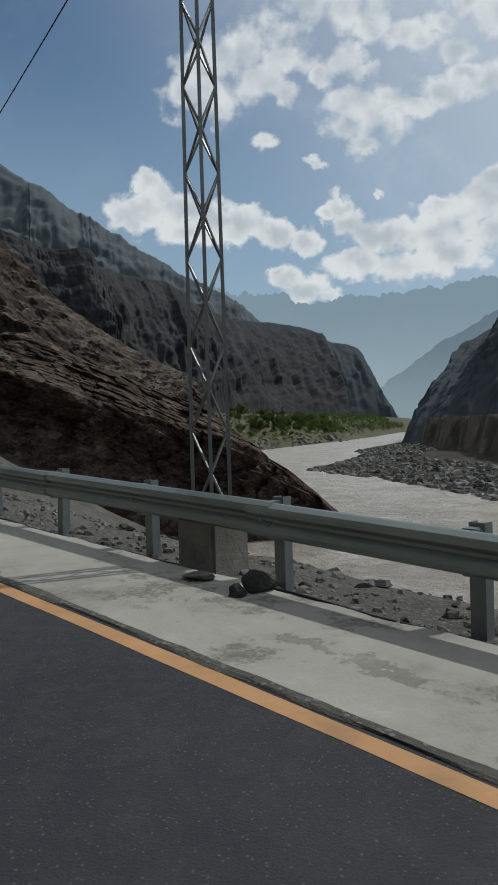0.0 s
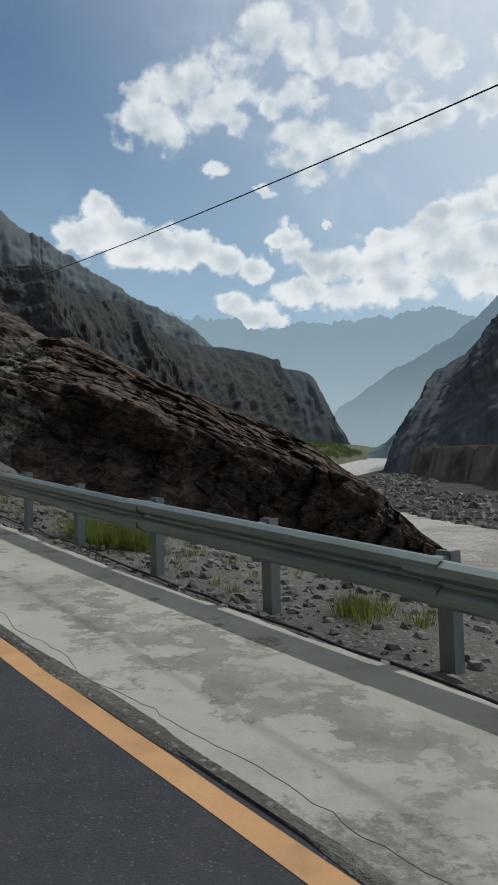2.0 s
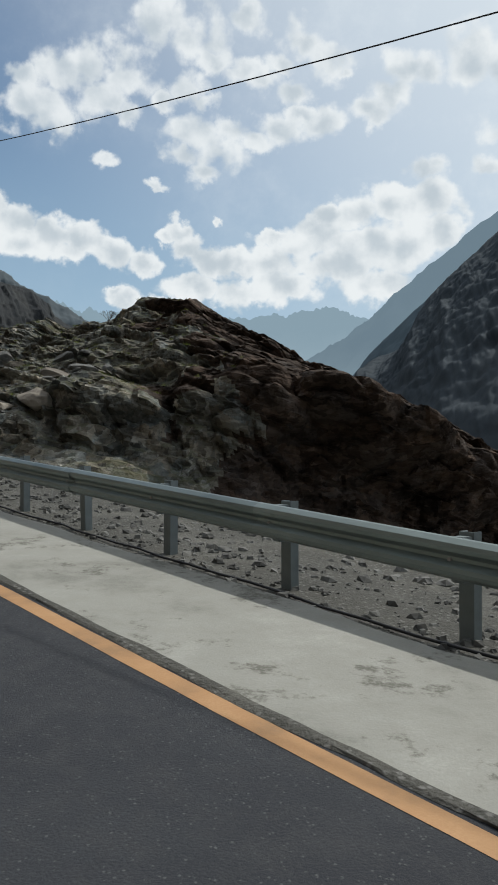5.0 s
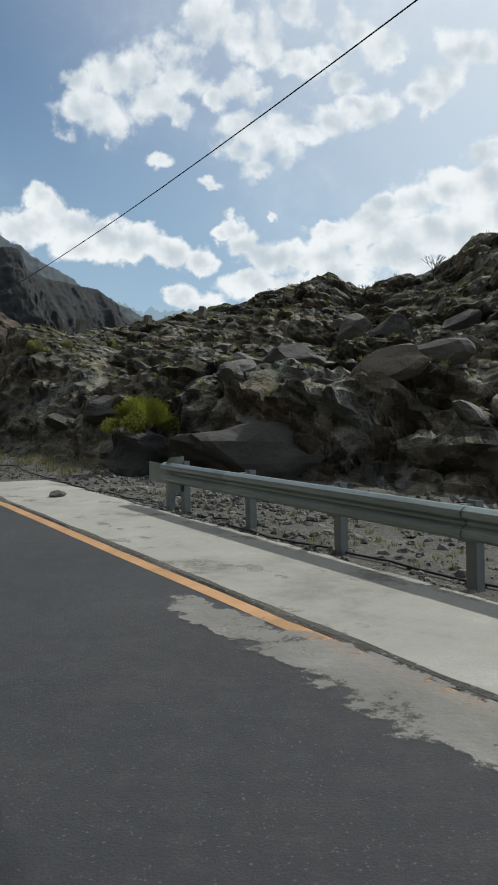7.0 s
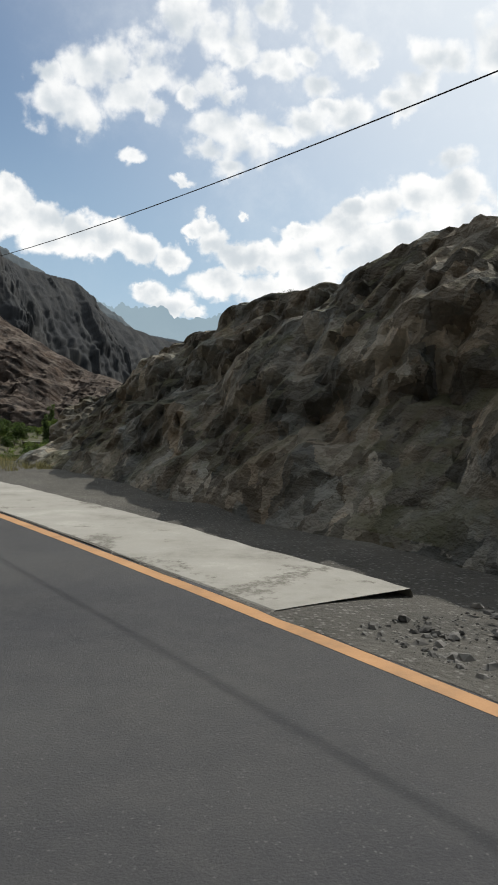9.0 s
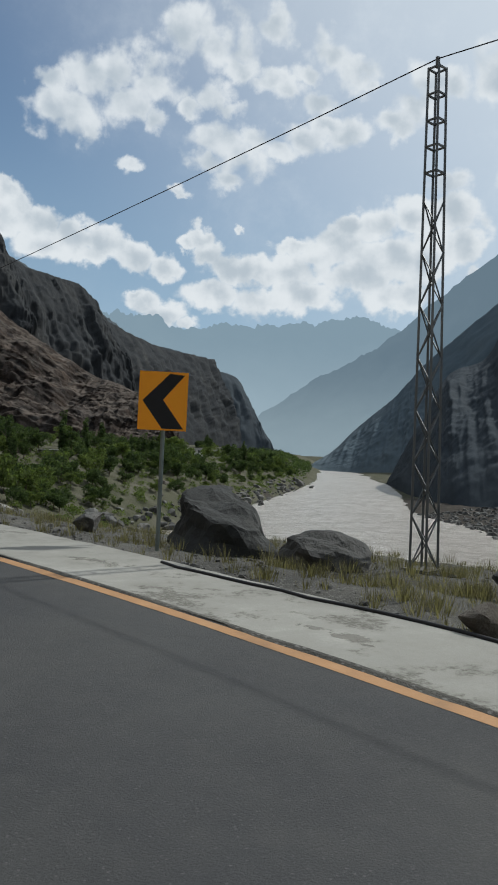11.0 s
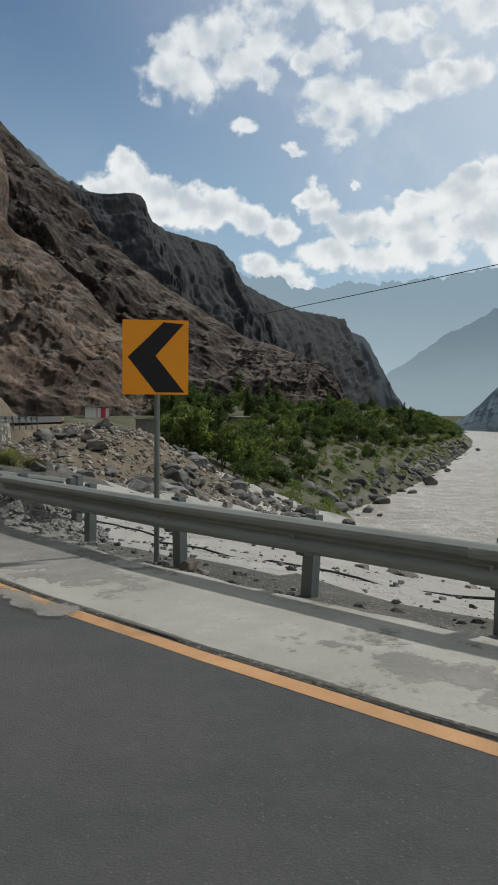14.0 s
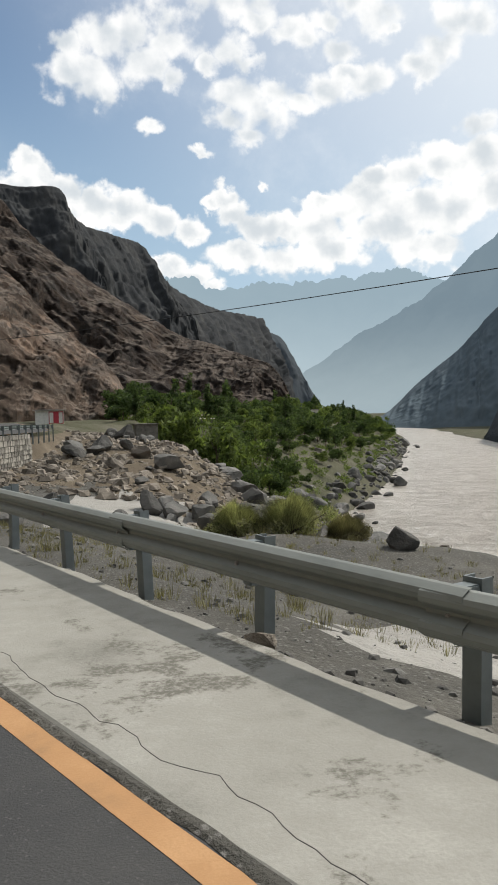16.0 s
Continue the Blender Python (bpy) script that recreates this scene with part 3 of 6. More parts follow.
def ground_at(s, d):
    s, d = np.atleast_1d(np.asarray(s, float)), np.atleast_1d(np.asarray(d, float))
    g = road(s, d)
    g[:, 2] += verge(s, d)
    g[:, 2] += np.clip(d - 1.9, 0, 1.5) * 0.06 * fbm(g, 0.8, 4) + np.clip(d - 3.5, 0, 14) * 0.035 * fbm(g, 0.22, 3)
    g[:, 2] = np.maximum(g[:, 2], -18.5)
    return g


ss = np.arange(-35, 353, 0.7)
dd = np.concatenate([np.arange(1.6, 8, 0.3), np.arange(8, 24, 0.8), np.arange(24, 72, 2.5)])
SS, DD = np.meshgrid(ss, dd, indexing="ij")
gm_ = mesh_ob("ground", ground_at(SS.ravel(), DD.ravel()), grid_faces(len(ss), len(dd)), M_GRAVEL, smooth=True)
tagged(gm_, "grey gravel and soil verge falling towards the river", "ground", kind="structure")
gm_.data.materials.append(M_SILT)
_silt = ((SS > 190) & (SS < 300)).reshape(len(ss), len(dd))
_wob = fbm(np.stack([SS.ravel() * 0.15, DD.ravel() * 0.4, 0 * SS.ravel()], -1), 1.0, 4).reshape(len(ss), len(dd))
_lim = np.interp(SS, [190, 193, 206, 225, 236, 240, 242, 244, 256, 262, 285, 300], [3.4, 2.3, 2.0, 2.0, 2.0, 2.8, 8.0, 15.0, 16.0, 8.0, 9.0, 30.0])
_silt &= DD + 1.3 * _wob > _lim
gm_.data.materials.append(M_EARTH)
_idx = _silt.astype(int)
_idx[(SS + 6 * _wob > 284) & (DD + 4 * _wob < 26)] = 2
_idx[(SS > 284) & (DD + 4 * _wob >= 26)] = 1
gm_.data.polygons.foreach_set("material_index", _idx[:-1, :-1].ravel().tolist())
# uphill side, behind the traveller
us, ud = np.arange(-35, 425, 2.0), np.concatenate([[-9, -9.8, -10.5, -11.5, -13], np.arange(-15, -80, -2.5), np.arange(-80, -121, -10.0)])
SS, DD = np.meshgrid(us, ud, indexing="ij")
g = road(SS.ravel(), DD.ravel())
rise = np.interp(DD.ravel(), [-120, -45, -20, -13, -10.5, -9], [110, 34, 9, 2, -0.3, 0])
g[:, 2] += rise + (DD.ravel() < -10.6) * (1.5 * fbm(g, 0.1, 3) + np.clip(rise * 0.3, 0, 1.6) * (worn(g, 7.0, 5) + 0.6 * worn(g, 3.6, 6)))
tagged(mesh_ob("hillside", g, grid_faces(len(us), len(ud)), M_EARTH), "brown rocky hillside above the road", "hillside", kind="structure")

# ---- valley floor and river ----
RIVER_Z = -16.0
BANK = [(12, 60), (10, 130), (-10, 165), (-50, 200), (-70, 260), (-78, 330), (-72, 392), (-32, 476), (-4, 545), (85, 775), (160, 1000), (330, 1600), (520, 2200)]


def bank_x(y):
    return np.interp(y, [p[1] for p in BANK], [p[0] for p in BANK])


RIGHT_Y, RIGHT_X = [0, 150, 200, 250, 300, 370, 440, 480, 524, 600, 700, 864, 1000, 1200, 1600, 2226], [70, 58, 52, 42, 24, 50, 66, 68, 75, 103, 140, 195, 228, 280, 405, 580]
TERR_Y, TERR_X = [0, 150, 250, 400, 480, 520, 560], [110, 92, 80, 92, 100, 130, 400]


def valley_z(x, y):
    inl = bank_x(y) - x
    z = np.interp(inl, [-60, -20, 0, 8, 28, 45, 60, 80, 120, 300], [-24, -20, -16.2, -10.5, -2.5, 4.5, 9, 12, 15, 26])
    z = np.where(y < 330, np.interp(inl, [-60, -20, 0, 300], [-24, -20, -18.5, -18.5]), z)
    z = np.where((x < -111 - 0.104 * (y - 338)) & (y < 500), np.minimum(z, 9.1), z)
    p = np.stack([x, y, 0 * x], -1)
    z = z + np.clip(inl + 3, 0, 20) * 0.05 * fbm(p, 0.06, 4)
    rx = x - np.interp(y, RIGHT_Y, RIGHT_X)
    zr = np.interp(rx, [-12, 0, 10, 30, 400], [-20, -15.8, -14.6, -13, 4]) + 0.5 * fbm(p, 0.12, 3)
    tx = x - np.interp(y, TERR_Y, TERR_X)
    zr = np.maximum(zr, np.interp(tx + 4.0 * fbm(p, 0.05, 3), [0, 7, 10, 200], [-20, -11, 3.5, 6]))
    return np.where(rx > -12, np.maximum(z, zr), z)


gx = np.concatenate([np.arange(-4500, -600, 300), np.arange(-600, -200, 40), np.arange(-200, 250, 4), np.arange(250, 700, 40), np.arange(700, 4600, 300)])
gy = np.concatenate([np.arange(-4500, -300, 400), np.arange(-300, 40, 40), np.arange(40, 820, 4), np.arange(820, 2400, 40), np.arange(2400, 4600, 300)])
GX, GY = np.meshgrid(gx, gy, indexing="ij")
pts = np.stack([GX.ravel(), GY.ravel(), valley_z(GX.ravel(), GY.ravel())], -1)
vg = mesh_ob("valley_ground", pts, grid_faces(len(gx), len(gy)), M_VALLEY, smooth=True)
vg.data.materials.append(M_BAR)
vg.data.polygons.foreach_set("material_index", ((GX > 14) & (GY < 620))[:-1, :-1].ravel().astype(int).tolist())
tagged(vg, "dry stony valley floor along the river", "ground", kind="structure")

mw = bpy.data.materials.new("river_water")
mw.use_nodes = True
nt = mw.node_tree
pb = nt.nodes["Principled BSDF"]
co = nd(nt, "ShaderNodeTexCoord")
n1 = nd(nt, "ShaderNodeTexNoise", Scale=0.10, Detail=10.0, Roughness=0.68, Distortion=1.2)
n2 = nd(nt, "ShaderNodeTexNoise", Scale=0.45, Detail=9.0, Roughness=0.7, Distortion=0.8)
lk(nt, co, n1, 3, 0), lk(nt, co, n2, 3, 0)
nt.links.new(mixc(nt, ramp(nt, n1.outputs[0], 0.36, 0.66), (0.30, 0.268, 0.222), (0.50, 0.465, 0.415)), pb.inputs["Base Color"])
foam = mth(nt, "MULTIPLY", ramp(nt, n2.outputs[0], 0.56, 0.66), ramp(nt, n1.outputs[0], 0.42, 0.6))
nt.links.new(mixc(nt, foam, pb.inputs["Base Color"].links[0].from_socket, (0.72, 0.71, 0.68)), pb.inputs["Base Color"])
pb.inputs["Roughness"].default_value = 0.28
bp = nd(nt, "ShaderNodeBump", Strength=1.0, Distance=1.1)
nt.links.new(mth(nt, "ADD", n2.outputs[0], mth(nt, "MULTIPLY", n1.outputs[0], 2.0)), bp.inputs["Height"])
lk(nt, bp, pb, 0, "Normal")
SS, DD = np.meshgrid(np.arange(-700, 1100, 50.0), np.arange(-100, 4200, 50.0), indexing="ij")
tagged(mesh_ob("river", np.stack([SS.ravel(), DD.ravel(), 0 * SS.ravel() + RIVER_Z], -1), grid_faces(36, 86), mw), "milky grey fast-flowing river with ripples", "river", kind="structure")


# ---- mountains ----
def mountain(name, crest, base_off, base_z, mat, n=(140, 70), amp=0.06, curve=1.3, back=(0.3, 1.0), scale=0.02, label="", cat="mountain", ridged=True, block=0.0, gully=0.0, lean=0.0, dip=0.0, tall=1.4, jag=0.0):
    """A slope from a crest line down to a foot line set off from it towards the viewer, and a back slope."""
    cr = resample(crest, n[0])
    nb = max(n[1] // 5, 3)
    rows = []
    foot = cr[:, :2] + np.array(base_off) if len(base_off) == 2 else resample(base_off, n[0])[:, :2]
    bk = cr[:, :2] + np.array(back)
    h = np.maximum(cr[:, 2] - base_z, 0.5)
    for k in range(n[1]):
        v = k / (n[1] - 1)
        xy = foot * (1 - v) + cr[:, :2] * v
        rows.append(np.column_stack([xy, base_z + h * v ** curve]))
    for k in range(1, nb):
        v = k / (nb - 1)
        rows.append(np.column_stack([cr[:, :2] * (1 - v) + bk * v, cr[:, 2] - h * v]))
    P = np.array(rows)
    nv, nu = P.shape[:2]
    flat = P.reshape(-1, 3)
    hh = np.repeat(np.ones((nv, 1)), nu, 1).ravel() * np.tile(h, nv)
    prof = np.concatenate([np.sin(np.linspace(0.0, 1, n[1]) ** 0.8 * math.pi * 0.93), np.zeros(nb - 1)])
    w = np.repeat(prof, nu) * hh * amp
    nz = fbm(flat, scale, 7, 0.52, ridged)
    nz2 = fbm(flat * (1, 1, 2.5), scale * 3.1, 5, 0.55)
    fl = (foot - cr[:, :2]).mean(0)
    fl = fl / np.linalg.norm(fl)
    ln = np.concatenate([[0], np.cumsum(np.linalg.norm(np.diff(cr[:, :2], axis=0), axis=1))])
    vv = np.concatenate([np.linspace(0, 1, n[1]), np.ones(nb - 1)])
    U, V = np.tile(ln, nv), np.repeat(vv, nu)
    bl = np.zeros(len(flat))
    if gully:
        bl += gully * np.repeat(prof, nu) * fbm(np.stack([(U + lean * hh * V) / (gully * 6), V * 0.8, 0 * U], -1), 1.0, 5, 0.55, True)
    if block:
        ease = np.clip(V * 4, 0, 1) * (1 - 0.5 * (V > 0.97))
        sk = np.stack([flat[:, 0], flat[:, 1], (flat[:, 2] + dip * flat[:, 0]) * tall], -1)
        ledge = sk[:, 2] / (block * 7.0) + 1.1 * fbm(flat, 0.02 / block, 4, 0.55)
        step = (ledge - np.floor(ledge)) ** 1.7 - 0.37
        bl += block * ease * (0.8 * step + 0.8 * fbm(np.stack([U + lean * hh * V, V * hh * 0.16, 0 * U], -1), 0.09 / block, 6, 0.62, True) + 0.22 * fbm(flat @ np.array([[0.8, 0.6, 0.3], [-0.5, 0.8, 0.3], [0.2, -0.4, 1.2]]), 0.35 / block, 5, 0.62) - 0.4)
    flat[:, :2] += (w * (nz + 0.5 * nz2) + bl)[:, None] * fl * 1.2
    flat[:, 2] += w * (0.5 * nz + 0.35 * nz2) + 0.35 * bl + jag * V ** 3 * fbm(np.stack([U, 0 * U, 0 * U], -1), 0.012, 6, 0.6, True)
    return tagged(mesh_ob(name, flat, grid_faces(nv, nu), mat, smooth=True), label, cat, kind="structure")


# glowing haze colours of the two backdrop ranges, paler at the foot
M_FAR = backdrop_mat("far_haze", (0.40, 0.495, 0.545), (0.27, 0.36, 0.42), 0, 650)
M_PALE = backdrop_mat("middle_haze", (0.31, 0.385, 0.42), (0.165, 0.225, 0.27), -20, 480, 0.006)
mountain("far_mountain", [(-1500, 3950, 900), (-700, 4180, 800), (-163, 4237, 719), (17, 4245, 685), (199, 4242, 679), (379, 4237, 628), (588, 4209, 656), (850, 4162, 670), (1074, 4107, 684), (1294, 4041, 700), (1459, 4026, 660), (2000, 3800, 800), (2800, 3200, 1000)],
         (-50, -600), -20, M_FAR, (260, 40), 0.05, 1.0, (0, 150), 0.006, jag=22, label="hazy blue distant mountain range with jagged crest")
def farther(crest, k, shift=0.0):
    """A crest line drawn away from the start of the road by the factor k."""
    return [(x * k + shift, y * k, (z - 1.6) * k + 1.6) for x, y, z in crest]


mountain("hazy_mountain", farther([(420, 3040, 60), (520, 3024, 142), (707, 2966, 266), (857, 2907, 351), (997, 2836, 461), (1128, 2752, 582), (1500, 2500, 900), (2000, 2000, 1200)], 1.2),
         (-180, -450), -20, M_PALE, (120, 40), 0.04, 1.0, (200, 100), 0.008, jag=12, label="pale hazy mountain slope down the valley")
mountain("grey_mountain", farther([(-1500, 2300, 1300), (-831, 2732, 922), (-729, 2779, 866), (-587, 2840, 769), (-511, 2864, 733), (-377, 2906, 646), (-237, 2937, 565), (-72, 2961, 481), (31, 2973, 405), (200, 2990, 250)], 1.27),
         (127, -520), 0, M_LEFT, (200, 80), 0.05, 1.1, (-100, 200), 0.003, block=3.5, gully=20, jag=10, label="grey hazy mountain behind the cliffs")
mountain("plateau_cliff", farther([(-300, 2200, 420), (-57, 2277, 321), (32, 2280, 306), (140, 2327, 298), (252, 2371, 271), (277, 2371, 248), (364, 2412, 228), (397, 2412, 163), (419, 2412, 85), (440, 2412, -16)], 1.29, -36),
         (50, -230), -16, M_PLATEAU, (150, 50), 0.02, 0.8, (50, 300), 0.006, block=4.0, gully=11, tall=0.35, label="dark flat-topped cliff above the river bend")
mountain("crag_mountain", [(-700, 900, 420), (-400, 930, 290), (-275, 923, 234), (-231, 937, 218), (-186, 943, 215), (-178, 998, 204), (-127, 1103, 207), (-92, 1205, 207), (-83, 1307, 202), (20, 1655, 209), (203, 2136, 245)],
         (60, -120), -10, M_CRAG, (420, 120), 0.03, 0.85, (-150, 150), 0.009, block=2.8, gully=9, tall=0.4, label="dark cliff-faced mountain with vertical crags")
mountain("brown_mountain", [(-520, 650, 420), (-263, 761, 212), (-249, 769, 198), (-226, 779, 183), (-192, 774, 140), (-140, 766, 98), (-90, 751, 67), (-60, 710, 52), (-39, 668, 39), (-31, 648, 20), (-25, 640, 0)],
         [(-420, 480, 0), (-300, 560, 0), (-270, 570, 0), (-240, 580, 0), (-200, 590, 0), (-150, 600, 0), (-105, 605, 0), (-75, 605, 0), (-50, 615, 0), (-34, 628, 0), (-24, 634, 0)], 0, M_DARKMOUNT, (420, 210), 0.10, 1.1, (-30, 150), 0.014, block=1.7, gully=13, lean=-0.5, dip=0.5, label= "brown rocky mountain flank with scree gullies")
mountain("scree_spur", [(-420, 480, 330), (-232, 565, 162), (-207, 551, 99), (-193, 557, 88), (-176, 552, 74), (-153, 539, 49), (-131, 522, 30), (-121, 513, 12)],
         [(-400, 330, 0), (-235, 385, 0), (-205, 405, 0), (-190, 420, 0), (-172, 440, 0), (-150, 465, 0), (-132, 485, 0), (-119, 503, 0)], 4, M_MOUNT, (380, 190), 0.08, 1.15, (-40, 120), 0.018, block=1.1, gully=7, lean=-0.5, dip=0.4, label= "sunlit brown scree slope above the village road")
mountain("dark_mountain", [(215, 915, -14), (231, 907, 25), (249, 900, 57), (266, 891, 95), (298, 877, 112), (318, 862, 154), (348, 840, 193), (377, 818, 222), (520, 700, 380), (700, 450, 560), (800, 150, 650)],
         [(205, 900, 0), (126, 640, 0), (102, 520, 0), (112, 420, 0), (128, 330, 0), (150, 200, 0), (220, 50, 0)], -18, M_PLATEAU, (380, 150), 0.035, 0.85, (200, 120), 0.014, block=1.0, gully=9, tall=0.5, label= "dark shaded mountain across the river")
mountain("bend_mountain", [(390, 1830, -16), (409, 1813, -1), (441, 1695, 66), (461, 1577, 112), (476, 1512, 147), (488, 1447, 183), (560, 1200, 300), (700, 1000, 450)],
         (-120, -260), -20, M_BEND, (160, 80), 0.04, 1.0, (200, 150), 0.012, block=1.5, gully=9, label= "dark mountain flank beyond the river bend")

# ---- rock hill beside the road ----
HILL_FOOT = [tuple(road(s, d, -0.2)) for s, d in ((163, 5.2), (155, 4.0), (147, 3.2), (139, 2.9), (131, 3.8), (124, 6.0))] + [
    (-51, 106.5, 6.0), (-40, 103, 4), (-25, 105.5, 0), (-10, 112.5, -7), (4, 119.5, -14), (18, 127.5, -17.5)]
HILL_CREST = [(-61, 152, 11), (-57, 146, 13.2), (-53, 140, 14.6), (-51, 136, 14.8), (-49, 133, 14.8), (-47, 132, 15.0), (-44, 131, 16.2), (-35, 131, 17.2), (-26, 130, 12.8), (-16, 130, 9.4),
              (-6, 129, 4.4), (19, 130.5, -17)]
HILL_BACK = [(-52, 165, 0), (-46, 165, -4), (-42, 166, -8), (-40, 167, -10), (-39, 168, -12), (-38, 168, -14), (-36, 168, -16), (-30, 168, -18), (-24, 165, -18), (-16, 158, -18), (2, 145, -18), (22, 134, -18)]
nu, nv = 620, 210
f_, c_, k_ = resample(HILL_FOOT, nu), resample(HILL_CREST, nu), resample(HILL_BACK, nu)
CREST_X = [-61, -57, -53, -51, -49, -47.5, -45.8, -43, -41.5, -40, -35.5, -31, -26, -20, -15.5, -8.3, -7, -3.5, 0, 6, 10, 14, 19]
CREST_Z = [12.2, 14.6, 15.6, 15.6, 16.2, 16.7, 15.7, 16.4, 16.9, 18.1, 18.4, 15.6, 12.8, 10.2, 8.4, 5.8, 3.0, 0.8, -1.8, -5.4, -9.0, -12.6, -17]
c_[:, 2] = np.interp(c_[:, 0], CREST_X, CREST_Z)
rows = []
for k in range(nv):
    v = k / (nv - 1) * 1.35 - 0.05
    if v <= 1:
        vv = max(v, 0)
        wst = np.clip((0.36 - np.linspace(0, 1, nu)) / 0.09, 0, 1)
        east = float(np.interp(vv, [0, 0.14, 0.30, 0.38, 0.5, 1], [0, 0.24, 0.50, 0.58, 0.68, 1]))
        west = 0.62 * min(vv / 0.17, 1) ** 0.9 + 0.38 * max((vv - 0.15) / 0.85, 0)
        over = np.interp(vv, [0, 0.14, 0.30, 0.38, 0.5, 1], [0.17, 0.15, 0.02, 0.03, 0.24, 1])
        sm = min(vv / 0.15, 1)
        mid = 0.15 * sm * sm * (3 - 2 * sm) + 0.85 * vv ** 0.92
        est = np.clip((np.linspace(0, 1, nu) - 0.61) / 0.09, 0, 1)
        hx = (est * over + (1 - est) * vv)[:, None]
        p = f_ * (1 - hx) + c_ * hx
        p[:, 2] = f_[:, 2] + (c_[:, 2] - f_[:, 2]) * np.minimum(wst * west + (1 - wst) * (est * east + (1 - est) * mid), 1) + (v < 0) * -9.0
    else:
        vv = (v - 1) / 0.3
        p = c_ * (1 - vv) + k_ * vv
    rows.append(p)
P = np.array(rows).reshape(-1, 3)
tilt = P @ np.array([[1, 0, 0.25], [0, 1, 0.1], [0.1, 0.2, 1.7]]).T
nz = fbm(tilt, 0.13, 6, 0.52, True)
nz -= nz.mean()
nz2 = fbm(P, 0.06, 4, 0.5)
nz2 -= nz2.mean()
nz3 = fbm(tilt, 0.5, 4, 0.55, True)
nz3 -= nz3.mean()
w = np.repeat(np.concatenate([np.clip(np.linspace(-0.05, 1.3, nv) * 20, 0.15, 1)]), nu)
iso = P @ np.array([[0.8, 0, 0.1], [0, 0.8, 0.1], [0.15, 0.25, 1.15]]).T
bk_ = 1.4 * worn(iso, 4.6, 1) + 0.85 * worn(iso, 2.2, 2) + 0.3 * worn(iso, 1.0, 3) + 0.10 * nz3 + np.tile(np.clip((np.linspace(0, 1, nu) - 0.66) / 0.10, 0, 1), nv) * 2.6 * worn(P * (0.9, 1, 1.1), 8.0, 4)
w = w * np.repeat(np.interp(np.linspace(-0.05, 1.3, nv), [0, 0.85, 1.0, 1.3], [1, 1, 0.45, 0.45]), nu)
w = w * np.tile(np.interp(np.linspace(0, 1, nu), [0, 0.25, 0.42, 0.56, 1], [0.45, 0.45, 0.65, 0.9, 1]), nv)
bk_ += np.tile(np.interp(np.linspace(0, 1, nu), [0.0, 0.36, 0.5, 0.56], [1.2, 1, 1, 0.2]), nv) * (0.42 * worn(P, 0.7, 7) + 0.5 * worn(iso, 1.5, 8))
beds = (P @ np.array([0.42, 0.12, 1.0])) / 1.9 + 0.5 * nz2
beds = beds - np.floor(beds)
bk_ += np.tile(np.interp(np.linspace(0, 1, nu), [0.36, 0.5, 1], [0.25, 0.7, 1]), nv) * 0.95 * (beds ** 1.6 - 0.38)
P[:, 1] -= w * (0.35 * nz + 0.8 * nz2 + 0.1 * nz3 + bk_)
P[:, 0] -= w * (0.35 * nz + 0.4 * bk_)
P[:, 2] += w * (0.15 * nz + 0.25 * nz2 + 0.05 * nz3 + 0.3 * bk_)
hill = mesh_ob("rock_hill", P, grid_faces(nv, nu), M_ROCK)
hill.data.materials.append(M_ROCK_GREY)
cx = P.reshape(nv, nu, 3)[:-1, :-1]
grey = cx[..., 0] + 5 * fbm(cx.reshape(-1, 3), 0.12, 4).reshape(nv - 1, nu - 1) < -40
hill.data.polygons.foreach_set("material_index", grey.ravel().astype(int).tolist())
tagged(hill, "dark layered rock hill and spur between road and river", "rock", kind="structure")

from mathutils.bvhtree import BVHTree
_hill_tree = BVHTree.FromPolygons([tuple(map(float, q)) for q in P], grid_faces(nv, nu))


def on_hill(x, y, fallback=0.0):
    """Height of the rock hill under a place."""
    hit = _hill_tree.ray_cast(Vector((x, y, 60)), Vector((0, 0, -1)))
    return hit[0].z if hit[0] is not None else fallback


def hill_slope(x, y):
    """How flat the rock hill lies under a place: 1 level, 0 upright."""
    hit = _hill_tree.ray_cast(Vector((x, y, 60)), Vector((0, 0, -1)))
    return abs(hit[1].z) if hit[0] is not None else 0.0


# ================= things =================
RNG = random.Random(4)


def empty(name, m=None):
    ob = new(name)
    ob.empty_display_size = 0.2
    if m is not None:
        ob.matrix_world = m
    return ob


def mdata(name, verts, faces, mat, smooth=False):
    me = bpy.data.meshes.new(name)
    me.from_pydata([tuple(map(float, v)) for v in verts], [], faces)
    me.materials.append(mat)
    if smooth:
        me.polygons.foreach_set("use_smooth", [True] * len(me.polygons))
    me.update()
    return me


def child(name, me, parent, m=None, label=""):
    ob = new(name, me)
    ob.parent = parent
    if m is not None:
        ob.matrix_basis = m
    if label:
        ob["label"] = label
    return ob


def box_data(name, lo, hi, mat, bevel=0.0):
    bm = bmesh.new()
    bmesh.ops.create_cube(bm, size=1.0)
    for v in bm.verts:
        v.co = Vector([(lo[i] + hi[i]) / 2 + v.co[i] * (hi[i] - lo[i]) for i in range(3)])
    if bevel:
        bmesh.ops.bevel(bm, geom=bm.edges[:], offset=bevel, segments=2, affect="EDGES")
    me = bpy.data.meshes.new(name)
    bm.to_mesh(me)
    bm.free()
    me.materials.append(mat)
    return me


def bar_matrix(a, b):
    a, b = Vector(a), Vector(b)
    d = b - a
    q = d.to_track_quat("X", "Z")
    return Matrix.LocRotScale(a, q, Vector((d.length, 1, 1)))


